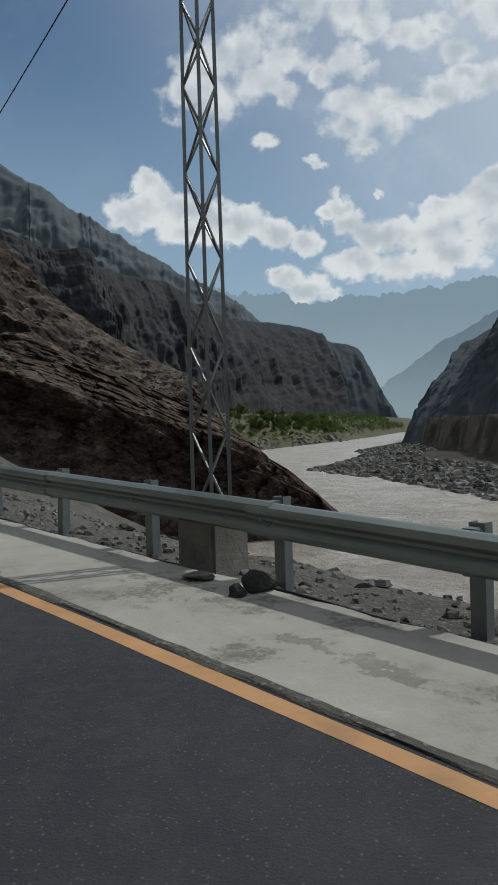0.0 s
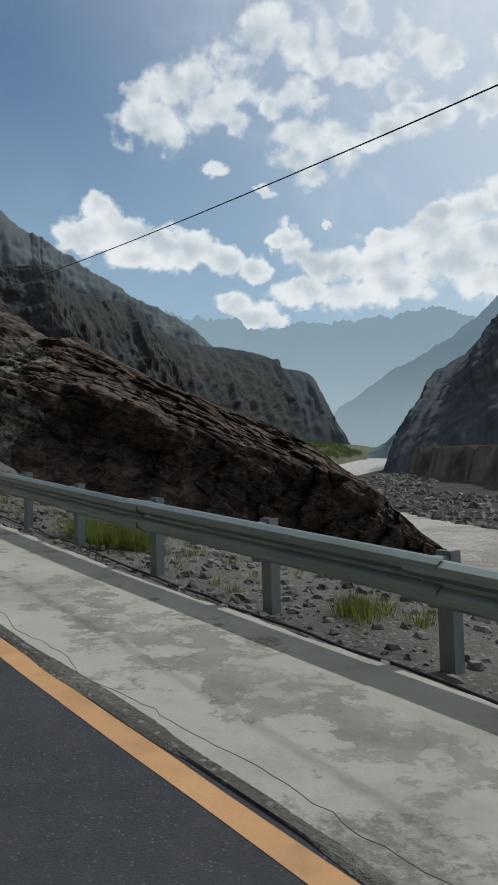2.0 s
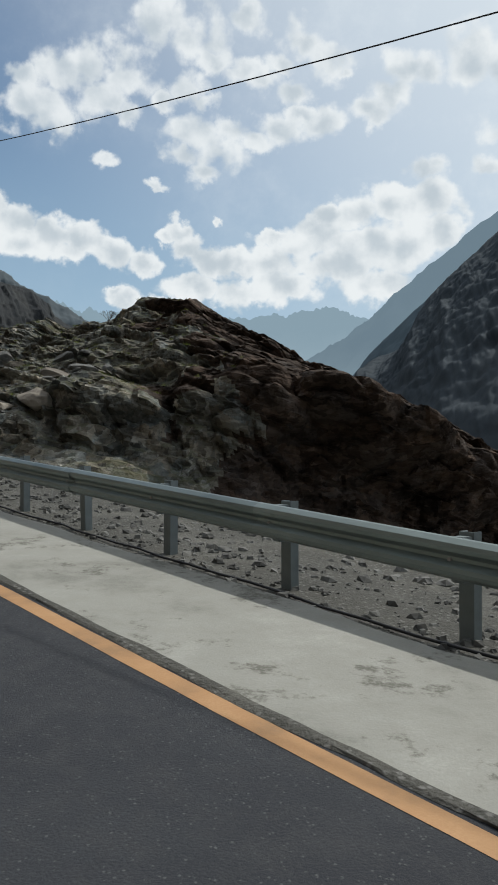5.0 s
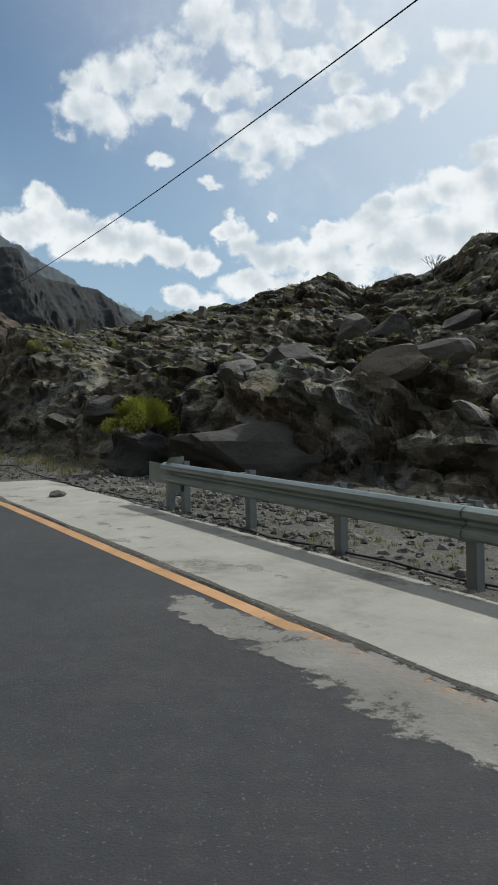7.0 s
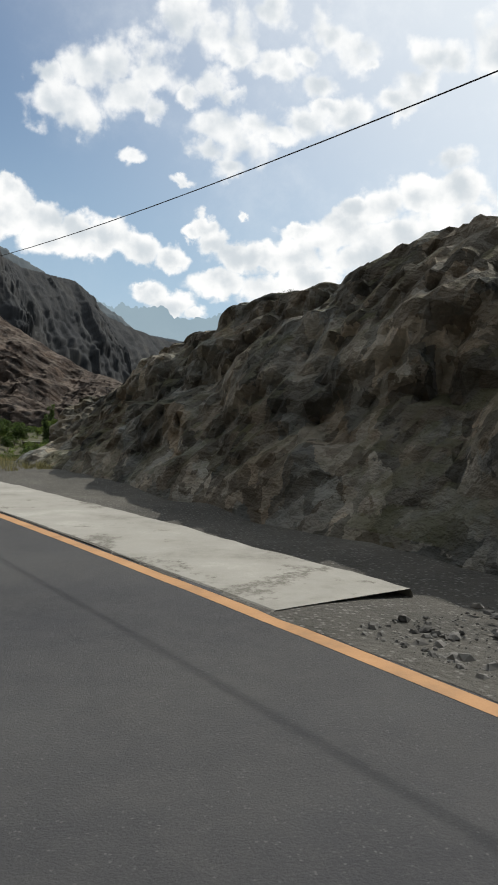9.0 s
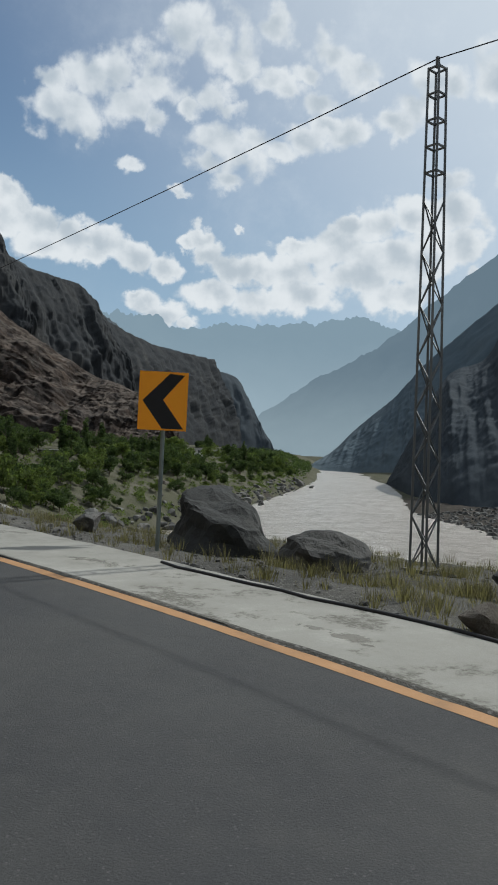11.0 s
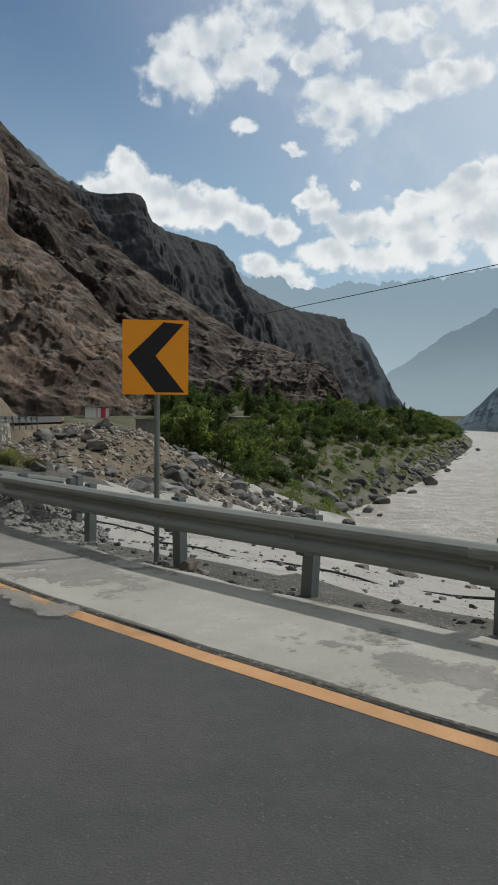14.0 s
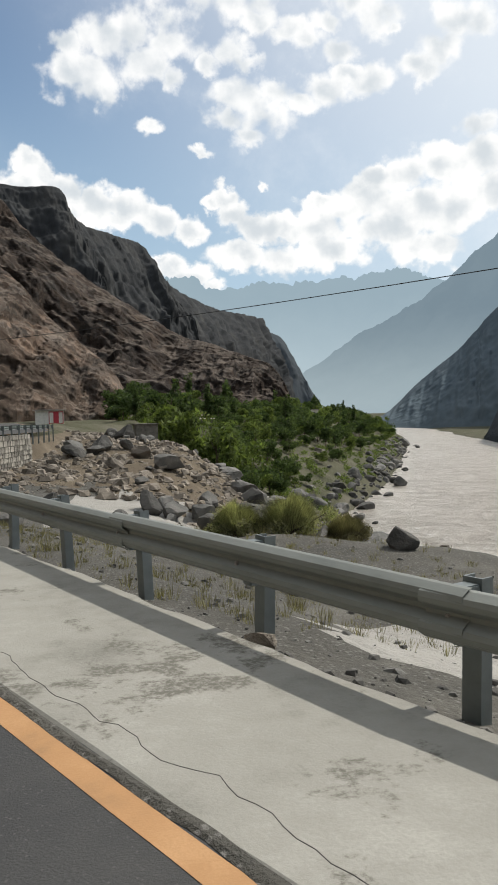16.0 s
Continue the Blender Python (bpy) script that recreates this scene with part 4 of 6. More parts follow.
def along(s0, s1, d0, d1, z0=0.0, z1=0.0):
    """A frame at the first place, x towards the second, y to the road side, z up."""
    a, b = Vector(road(s0, d0, z0)), Vector(road(s1, d1, z1))
    x = (b - a).normalized()
    y = Vector((0, 0, 1)).cross(x).normalized()
    z = x.cross(y)
    m = Matrix.Identity(4)
    for i, ax in enumerate((x, y, z)):
        for j in range(3):
            m[j][i] = ax[j]
    m.translation = a
    return m, (b - a).length


# ---- materials of the things ----
M_POST = material("post_steel", ((0.10, 0.12, 0.125), (0.17, 0.195, 0.20), (0.25, 0.28, 0.28)), 2.5, 0.5, 0.1, 25.0, metal=0.5, spec=0.5)
M_LATTICE = material("lattice_steel", ((0.08, 0.09, 0.095), (0.15, 0.16, 0.165), (0.22, 0.23, 0.23)), 3.0, 0.45, 0.05, 30.0, metal=0.5, spec=0.5)
M_ORANGE = material("sign_orange", ((0.92, 0.33, 0.016), (0.98, 0.37, 0.02), (0.98, 0.39, 0.03)), 1.5, 0.45, 0.03, 40.0)
M_BLACK = plain("sign_black", (0.018, 0.018, 0.02), 0.5)
M_STONE = material("boulder_stone", ((0.05, 0.052, 0.05), (0.10, 0.10, 0.095), (0.20, 0.19, 0.175)), 0.9, 0.92, 0.7, 7.0, island=True, detail=8.0)
M_DARKSTONE = material("dark_stone", ((0.016, 0.018, 0.018), (0.035, 0.037, 0.036), (0.085, 0.085, 0.08)), 1.1, 0.9, 0.7, 8.0, detail=8.0)
M_PALESTONE = material("pale_stone", ((0.09, 0.078, 0.064), (0.165, 0.145, 0.12), (0.27, 0.24, 0.20)), 0.8, 0.92, 0.7, 7.0, island=True, detail=8.0)
M_PEBBLE = material("pebbles", ((0.055, 0.055, 0.052), (0.095, 0.094, 0.088), (0.165, 0.16, 0.148)), 0.5, 0.92, 0.3, 20.0, island=True)
M_PLINTH = material("old_concrete", ((0.07, 0.068, 0.06), (0.13, 0.125, 0.11), (0.19, 0.185, 0.165)), 2.0, 0.95, 0.4, 18.0)
M_WIRE = plain("cable_black", (0.02, 0.02, 0.022), 0.6)
M_DRYGRASS = material("dry_grass", ((0.078, 0.070, 0.043), (0.125, 0.112, 0.072), (0.19, 0.17, 0.115)), 0.6, 0.9, 0.0, 3.0, island=True)
M_GREENGRASS = material("green_grass", ((0.055, 0.068, 0.022), (0.09, 0.105, 0.04), (0.15, 0.155, 0.07)), 0.6, 0.9, 0.0, 3.0, island=True)
M_BUSH = material("bush_leaf", ((0.085, 0.095, 0.022), (0.145, 0.15, 0.036), (0.21, 0.205, 0.06)), 1.2, 0.8, 0.0, 4.0, island=True)
M_TUSSOCK = material("tussock_grass", ((0.05, 0.062, 0.020), (0.082, 0.096, 0.030), (0.13, 0.14, 0.05)), 1.2, 0.85, 0.0, 4.0, island=True)
M_WEED = material("pale_weed", ((0.14, 0.143, 0.078), (0.21, 0.212, 0.12), (0.29, 0.288, 0.18)), 1.2, 0.9, 0.0, 4.0, island=True)
for m_ in (M_DRYGRASS, M_GREENGRASS, M_BUSH, M_TUSSOCK, M_WEED):
    leafy(m_)
M_BARK = plain("bark", (0.10, 0.08, 0.06), 0.9)
M_TWIG = plain("twig", (0.09, 0.075, 0.06), 0.9)
M_MASON = material("masonry", ((0.15, 0.145, 0.13), (0.24, 0.23, 0.205), (0.32, 0.31, 0.28)), 0.7, 0.95, 0.6, 5.0)
M_RED = plain("red_paint", (0.42, 0.045, 0.06), 0.6)
M_WHITE = plain("white_plaster", (0.62, 0.60, 0.55), 0.85)
M_TIN = plain("tin_roof", (0.30, 0.28, 0.27), 0.5, 0.4)
M_LEAF2 = material("bright_foliage", ((0.055, 0.08, 0.022), (0.095, 0.128, 0.04), (0.15, 0.178, 0.068)), 0.25, 0.85, 0.0, 2.0, island=True)
leafy(M_LEAF2)
M_MASON2 = material("wall_stones", ((0.14, 0.135, 0.12), (0.23, 0.22, 0.195), (0.33, 0.315, 0.28)), 1.2, 0.95, 0.6, 6.0, island=True)
M_STAIN = material("mud_stain", ((0.12, 0.115, 0.10), (0.17, 0.165, 0.145), (0.24, 0.235, 0.21)), 3.0, 0.95, 0.5, 18.0)
M_CRACK = plain("crack_dark", (0.10, 0.096, 0.088), 0.95)
M_MUD = material("dried_mud", ((0.12, 0.118, 0.109), (0.17, 0.166, 0.153), (0.235, 0.23, 0.213)), 1.6, 0.95, 0.5, 14.0)


M_DUSTYSTEEL = material("dusty_steel", ((0.15, 0.165, 0.152), (0.225, 0.24, 0.222), (0.30, 0.315, 0.295)), 1.2, 0.6, 0.1, 30.0, metal=0.25, spec=0.4, noise_rough=0.7)


# ---- guard rails ----
PROFILE = [(0.0, 0.155), (0.022, 0.150), (0.074, 0.118), (0.083, 0.087), (0.074, 0.056), (0.014, 0.014), (0.014, -0.014), (0.074, -0.056), (0.083, -0.087),
           (0.074, -0.118), (0.022, -0.150), (0.0, -0.155)]


def beam_data(mat):
    """One unit length of corrugated beam along x, with a closed back."""
    pr = PROFILE + [(y - 0.006, z) for y, z in reversed(PROFILE)]
    n = len(pr)
    v = [(x, y, z) for x in (0.0, 1.0) for y, z in pr]
    f = [[i, (i + 1) % n, n + (i + 1) % n, n + i] for i in range(n)]
    k = len(PROFILE)
    for e in (0, n):
        for i in range(k - 1):
            q = [e + i, e + i + 1, e + n - 2 - i, e + n - 1 - i]
            f.append(q if e else q[::-1])
    return mdata("beam", v, f, mat)


BEAM, BEAM_DUSTY = beam_data(M_STEEL), beam_data(M_DUSTYSTEEL)


def post_data():
    """A channel post, open to the rear, with a slightly bent top edge."""
    w, dpt, t = 0.065, 0.10, 0.012
    pr = [(-w, 0), (w, 0), (w, -dpt), (w - t, -dpt), (w - t, -t), (-w + t, -t), (-w + t, -dpt), (-w, -dpt)]
    v = [(x, y, z) for z in (-0.7, 0.87) for x, y in pr]
    n = len(pr)
    f = [[i, (i + 1) % n, n + (i + 1) % n, n + i] for i in range(n)]
    f += [[7, 6, 5, 4, 3, 2, 1, 0], [8, 9, 10, 11, 12, 13, 14, 15]]
    return mdata("post", v, f, M_POST)


POST = post_data()
BLOCK = box_data("spacer", (-0.055, 0.0, 0.50), (0.055, 0.12, 0.84), M_POST, 0.008)
BOLT = box_data("bolt", (-0.018, 0.0, -0.018), (0.018, 0.02, 0.018), M_TIN, 0.006)


def guard_rail(s0, s1, offs, label, lift=0.0, step=2.0, sway=0.012, dusty=False):
    """offs: station and distance from the edge line, in pairs."""
    os_, od = [o[0] for o in offs], [o[1] for o in offs]
    dist = lambda s: float(np.interp(s, os_, od))
    m0, _ = along(s0, s0 + 1, dist(s0), dist(s0 + 1))
    root = empty("guard_rail", Matrix.Translation(m0.translation))
    inv = root.matrix_world.inverted()
    n = int(round((s1 - s0) / step))
    for k in range(n + 1):
        s = s0 + k * step
        m, _ = along(s - 0.5, s + 0.5, dist(s - 0.5) + 0.20, dist(s + 0.5) + 0.20)
        base = Vector(road(s, dist(s) + 0.20, -0.06 + lift))
        yaw = math.atan2(m[1][0], m[0][0])
        pm = Matrix.Translation(base) @ Matrix.Rotation(yaw, 4, "Z") @ Matrix.Rotation(RNG.gauss(0, sway), 4, "X") @ Matrix.Rotation(RNG.gauss(0, sway), 4, "Y")
        child("post", POST, root, inv @ pm)
        child("spacer", BLOCK, root, inv @ pm)
        child("bolt", BOLT, root, inv @ pm @ Matrix.Translation((0, 0.205, 0.68)))
    k = 0
    while k * 2 * step < (s1 - s0) - 0.01:
        a, b = s0 + k * 2 * step - 0.15, min(s0 + (k + 1) * 2 * step, s1) + 0.15
        dz = RNG.gauss(0, 0.006)
        m, ln = along(a, b, dist(a) + 0.002 * (k % 2), dist(b) + 0.012 * (k % 2), 0.635 + lift + dz, 0.635 + lift + dz)
        child("beam", BEAM_DUSTY if dusty else BEAM, root, inv @ m @ Matrix.Diagonal((ln, 1, 1, 1)))
        k += 1
    return tagged(root, label, "guard rail", "guard rails along the road")


RAIL_A = [(-24, 1.95), (3, 1.90), (7, 1.82), (15, 1.85), (20, 1.95), (23, 2.02), (32, 2.15), (38, 2.20), (43, 2.12), (50, 2.35), (60, 2.53), (66, 2.50), (80, 2.30), (98, 1.97), (105, 2.02), (113, 2.05), (120, 2.10)]
guard_rail(-22.78, 119.3, RAIL_A, "long galvanised steel guard rail on concrete shoulder, weathered", -0.085)
RAIL_B = [(200, 3.0), (201.5, 2.7), (203.5, 2.2), (205, 1.95), (208, 1.95), (211, 1.80), (214, 1.88), (217.5, 1.92)]
guard_rail(202.4, 218.4, RAIL_B, "grey steel guard rail ending in gravel, dusty", -0.13, sway=0.03, dusty=True)
RAIL_C = [(217.55, 2.5), (219, 2.3), (220, 2.1), (221.3, 1.9), (227, 1.85), (232, 1.92), (236, 1.90), (239, 1.95), (241, 2.1), (245, 2.3), (256, 2.8)]
guard_rail(217.8, 255.8, RAIL_C, "dusty steel guard rail beside washed-out verge", -0.14, sway=0.03, dusty=True)
RAIL_D = [(258, 2.3), (320, 2.3)]
guard_rail(262, 312, RAIL_D, "dark far guard rail above stone retaining wall", -0.05)


def rail_terminal(s, d, lift):
    """A flared, rolled end plate."""
    m, _ = along(s, s + 0.5, d, d, lift, lift)
    root = empty("rail_terminal", m)
    v, n = [], 12
    for k in range(n + 1):
        a = math.pi * (1.15 * k / n)
        r = 0.14
        for z in (-0.30, 0.26):
            v.append((-0.25 - r * math.sin(a), 0.03 - r + r * math.cos(a), 0.62 + z * (1.0 if k > 2 else 0.55 + 0.2 * k)))
    for z in (-0.155, 0.155):
        v.append((0.35, 0.045, 0.62 + z))
    f = [[2 * k, 2 * k + 1, 2 * k + 3, 2 * k + 2] for k in range(n)] + [[2 * n + 2, 2 * n + 3, 1, 0]]
    ob = child("end_plate", mdata("end_plate", v, f, M_STEEL), root)
    so = ob.modifiers.new("solid", "SOLIDIFY")
    so.thickness = 0.008
    child("post", POST, root, Matrix.Translation((0.1, -0.16, -0.1)))
    return tagged(root, "flared steel guard rail end plate standing in gravel", "guard rail end")


rail_terminal(201.95, 2.55, -0.11)
rail_terminal(119.6, 2.10, -0.085)


# ---- lattice poles and cable ----
LEG = box_data("leg", (0, -0.018, -0.018), (1, 0.018, 0.018), M_LATTICE)
BRACE = box_data("brace", (0, -0.009, -0.009), (1, 0.009, 0.009), M_LATTICE)
RING = box_data("ring_bar", (0, -0.014, -0.014), (1, 0.014, 0.014), M_LATTICE)


def lattice_pole(x, y, z, height, wb, wt, turn, plinth, label):
    root = empty("lattice_pole", pose(x, y, z, 0, 0, turn))
    corner = lambda i, h: Vector(((1, 1), (-1, 1), (-1, -1), (1, -1))[i % 4] + (0,)) * (wb + (wt - wb) * h / height) / 2 + Vector((0, 0, h))
    for i in range(4):
        child("leg", LEG, root, bar_matrix(corner(i, plinth - 0.05), corner(i, height)))
    top = height - 1.75
    step = 0.42
    n = int((top - plinth) / step)
    for i in range(4):
        for k in range(n):
            a, b = plinth + k * step, plinth + (k + 1) * step
            p, q = (i, i + 1) if (k + i) % 2 else (i + 1, i)
            child("brace", BRACE, root, bar_matrix(corner(p, a), corner(q, b)))
    for k in range(5):
        h = top + 0.05 + k * 0.42
        for i in range(4):
            child("ring_bar", RING, root, bar_matrix(corner(i, h), corner(i + 1, h)))
    child("base_block", box_data("base_block", (-wb / 2 - 0.12, -wb / 2 - 0.12, -0.8), (wb / 2 + 0.12, wb / 2 + 0.12, plinth), M_PLINTH, 0.025), root, label="stained concrete base block")
    child("cable_pin", box_data("cable_pin", (-0.025, -0.025, height), (0.025, 0.025, height + 0.18), M_LATTICE), root)
    return tagged(root, label, "lattice pole", "lattice poles carrying the cable")


p1 = road(6.16, 2.05)
lattice_pole(p1[0], p1[1], p1[2] - 0.05, 7.5, 0.265, 0.20, 48, 0.50, "dark steel lattice pole on concrete block behind guard rail")
p2 = road(101.0, 3.6)
lattice_pole(p2[0], p2[1], p2[2] - 0.15, 7.9, 0.275, 0.195, 38, 0.12, "grey steel lattice pole standing in roadside gravel")
p3 = (-78.4, 156.7, 8.55)
lattice_pole(p3[0], p3[1], p3[2], 8.6, 0.32, 0.20, 30, 0.58, "slim steel lattice pole on low concrete base among boulders")


def curve_ob(name, pts, r, mat, smooth=True):
    cu = bpy.data.curves.new(name, "CURVE")
    cu.dimensions = "3D"
    sp = cu.splines.new("POLY")
    sp.points.add(len(pts) - 1)
    for i, q in enumerate(pts):
        sp.points[i].co = (*[float(v) for v in q], 1)
    cu.bevel_depth, cu.bevel_resolution = r, 2
    cu.materials.append(mat)
    return new(name, cu)


def span(a, b, sag, n=40):
    a, b = np.array(a, float), np.array(b, float)
    u = np.linspace(0, 1, n)[:, None]
    p = a + (b - a) * u
    p[:, 2] -= 4 * sag * (u * (1 - u))[:, 0]
    return p


t1, t2, t3 = (p1[0], p1[1], p1[2] + 7.5), (p2[0], p2[1], p2[2] + 7.85), (p3[0], p3[1], p3[2] + 8.75)
wire = np.vstack([span((38, -60, 6.5), t1, 3.0), span(t1, t2, 3.05)[1:], span(t2, t3, 2.15)[1:], span(t3, (-148, 260, 16.3), 2.85)[1:]])
tagged(curve_ob("overhead_cable", wire, 0.010, M_WIRE), "black overhead cable sagging between lattice poles", "cable")


# ---- chevron signs ----
CHEVRON = [(0.62, 0.03), (0.93, 0.05), (0.50, 0.48), (0.94, 0.97), (0.50, 0.97), (0.08, 0.50)]


def chevron_sign(s, d, z, bottom, top, w, aim, lean, label):
    p = road(s, d, z)
    root = empty("chevron_sign", pose(p[0], p[1], p[2], 0, lean, aim))
    h = top - bottom
    panel = child("panel", box_data("panel", (-w / 2, -0.004, bottom), (w / 2, 0.004, top), M_ORANGE, 0.003), root, label="bright orange sheet metal panel")
    v = [(-w / 2 + w * a, -0.006, top - h * b) for a, b in CHEVRON]
    v += [(x_, -0.0045, z_) for x_, _, z_ in v]
    n = len(CHEVRON)
    f = [[0, 5, 2, 1], [5, 4, 3, 2]] + [[i, (i + 1) % n, n + (i + 1) % n, n + i] for i in range(n)]
    child("chevron", mdata("chevron", v, f, M_BLACK), panel, label="black arrow mark")
    bm = bmesh.new()
    bmesh.ops.create_cone(bm, cap_ends=True, segments=14, radius1=0.032, radius2=0.032, depth=top - 0.05 + 0.5,
                          matrix=Matrix.Translation((0.02, 0.04, (top - 0.05 - 0.5) / 2)))
    part("pole", bm, M_STEEL, root)
    for zz in (bottom + 0.08, top - 0.12):
        child("clamp", box_data("clamp", (-0.09, 0.004, zz), (0.12, 0.075, zz + 0.035), M_STEEL), root)
    return tagged(root, label, "road sign", "chevron bend signs")


chevron_sign(138.5, 2.25, 0.05, 2.0, 2.92, 0.75, -4, 0, "orange and black chevron sign on steel pole beside rock face")
chevron_sign(177.2, 2.7, -0.10, 1.78, 2.66, 0.73, -8, 1.0, "orange and black chevron sign on steel pole near boulders")
chevron_sign(214.88, 2.12, -0.06, 1.86, 2.70, 0.74, 5, 0, "orange and black chevron sign behind guard rail")


# ---- stones ----
def rock_data(name, seed, mat, cuts=15, flat=0.75, detail=3, rough=0.09):
    """An angular boulder: a ball cut by random planes, then worn."""
    r = np.random.RandomState(seed)
    bm = bmesh.new()
    bmesh.ops.create_icosphere(bm, subdivisions=detail, radius=1.0)
    v = np.array([q.co[:] for q in bm.verts])
    for _ in range(cuts):
        n = r.normal(size=3)
        n /= np.linalg.norm(n)
        lim = 0.46 + 0.32 * r.rand()
        dd_ = v @ n - lim
        v = v - np.outer(np.clip(dd_, 0, None), n) * 0.97
    nrm = v / np.linalg.norm(v, axis=1)[:, None]
    v = v + nrm * (rough * fbm(v + seed, 1.6, 5, 0.5))[:, None]
    v *= np.array([1.0, 0.8 + 0.3 * r.rand(), flat])
    for q, c in zip(bm.verts, v):
        q.co = c
    me = bpy.data.meshes.new(name)
    bm.to_mesh(me)
    bm.free()
    me.materials.append(mat)
    return me


ROCKS = [rock_data("boulder", 10 + i, M_STONE, flat=0.6 + 0.08 * (i % 4)) for i in range(8)]
PALE_ROCKS = [rock_data("boulder", 40 + i, M_PALESTONE, flat=0.65) for i in range(3)]
SMALL_ROCKS = [rock_data("stone", 60 + i, M_STONE, 7, 0.6, 2) for i in range(6)]


def put_rock(me, name, p, size, turn=0.0, tilt=0.0, sink=0.3, label="", cat="boulder", group="", squash=(1, 1, 1)):
    ob = new(name, me)
    ob.matrix_world = Matrix.LocRotScale(Vector(p) + Vector((0, 0, size * (0.6 - sink))), Euler((tilt, tilt * 0.6, turn)), Vector(squash) * size)
    return tagged(ob, label, cat, group)


DARK_BIG = rock_data("boulder", 7, M_DARKSTONE, 16, 0.78, 4, 0.17)
GREY_BIG = rock_data("boulder", 23, M_STONE, 10, 0.62, 4, 0.14)
put_rock(DARK_BIG, "boulder", (-81.45, 158.2, 8.95), 1.2, 0.4, 0.1, 0.2, "large dark angular boulder on grassy verge")
put_rock(GREY_BIG, "boulder", (-79.95, 157.0, 8.85), 0.88, 1.2, 0.15, 0.3, "grey layered boulder leaning in dry grass")
put_rock(GREY_BIG, "boulder", (-77.4, 153.4, 8.9), 1.45, 2.4, 0.1, 0.25, "broad grey boulder beside the road verge")
put_rock(ROCKS[1], "boulder", (-83.66, 159.8, 9.35), 0.42, 0.3, 0, 0.2, "pale grey stone block in roadside grass")
put_rock(rock_data("boulder", 91, M_PALESTONE, 14, 0.95, 3, 0.04), "boulder", road(171.55, 1.95, -0.05), 0.24, 0.5, 0, 0.05, "squarish pale stone on concrete shoulder edge")
put_rock(rock_data("stone", 77, M_DARKSTONE, 8, 0.75, 3, 0.1), "stone", road(4.95, 1.55), 0.165, 0.9, 0, 0.15, "black angular stone on concrete shoulder", "stone")
put_rock(rock_data("stone", 78, M_DARKSTONE, 8, 0.8, 2, 0.1), "stone", road(4.92, 1.30), 0.10, 0.2, 0, 0.15, "small black stone on concrete shoulder", "stone")
put_rock(SMALL_ROCKS[0], "stone", road(5.6, 1.42), 0.17, 0.2, 0, 0.35, "flat grey stone on concrete shoulder", "stone", squash=(1, 1, 0.5))
put_rock(SMALL_ROCKS[1], "stone", road(121.6, 1.05), 0.21, 0.9, 0, 0.3, "flat dark stone on concrete shoulder", "stone", squash=(1, 1, 0.55))
put_rock(SMALL_ROCKS[2], "stone", road(66.7, 2.35, -0.1), 0.16, 0.1, 0, 0.2, "brown stone on gravel beside shoulder", "stone")
put_rock(SMALL_ROCKS[3], "stone", road(196.4, 2.8, -0.05), 0.20, 0.6, 0, 0.3, "flat grey stone on dusty verge", "stone", squash=(1, 1, 0.6))
put_rock(SMALL_ROCKS[4], "stone", road(196.0, 2.9, -0.05), 0.26, 0.6, 0, 0.3, "grey stone beside gravel heap", "stone", squash=(1, 1, 0.6))
for k, (s, d, sz, tn, lab) in enumerate(((193.68, 2.62, 0.10, 0.4, "pale"), (192.67, 2.58, 0.14, 1.1, "pale"), (192.9, 2.45, 0.11, 2.0, "dark"), (191.8, 2.95, 0.17, 0.2, "pale"), (191.2, 2.75, 0.2, 1.8, "dark"),
                                         (190.6, 2.8, 0.22, 2.7, "dark"), (190.9, 3.1, 0.18, 0.9, "pale"), (194.4, 3.3, 0.22, 1.4, "dark"), (194.8, 3.2, 0.2, 2.2, "pale"), (195.3, 3.1, 0.24, 0.7, "dark"))):
    put_rock((PALE_ROCKS if lab == "pale" else ROCKS)[k % 3], "stone", road(s, d, -0.04), sz, tn, 0.1, 0.25, lab + " angular stone on the rubble edge of the verge", "stone", "stones on the verge edge", (1.2, 1, 0.7))
put_rock(SMALL_ROCKS[5], "stone", road(199.1, 3.0, -0.05), 0.20, 2.6, 0, 0.3, "flat stone on dusty verge", "stone", squash=(1, 1, 0.6))
put_rock(SMALL_ROCKS[2], "stone", road(138.4, 1.15, 0.0), 0.14, 2.6, 0, 0.2, "pale round stone on roadside rubble", "stone")
put_rock(PALE_ROCKS[0], "stone", road(239.5, 2.0, -0.1), 0.17, 1.6, 0, 0.25, "pale stone at foot of guard rail post", "stone")
put_rock(PALE_ROCKS[1], "stone", road(214.05, 1.95, -0.08), 0.16, 0.3, 0, 0.2, "broken pale stone beside guard rail post", "stone")
put_rock(PALE_ROCKS[2], "stone", road(213.75, 1.9, -0.08), 0.11, 1.3, 0, 0.2, "reddish broken stone beside guard rail post", "stone")
for k, (s, d, sz) in enumerate(((233.5, 6.4, 0.33), (231, 6.0, 0.14), (229.2, 6.8, 0.12), (235.6, 4.4, 0.12), (237.2, 8.5, 0.2), (246.9, 11.8, 0.5))):
    p = ground_at(s, d)[0]
    put_rock(ROCKS[k], "stone", p, sz, k * 1.3, 0, 0.25, "grey stone lying on pale silt", "stone", "stones on the silt")
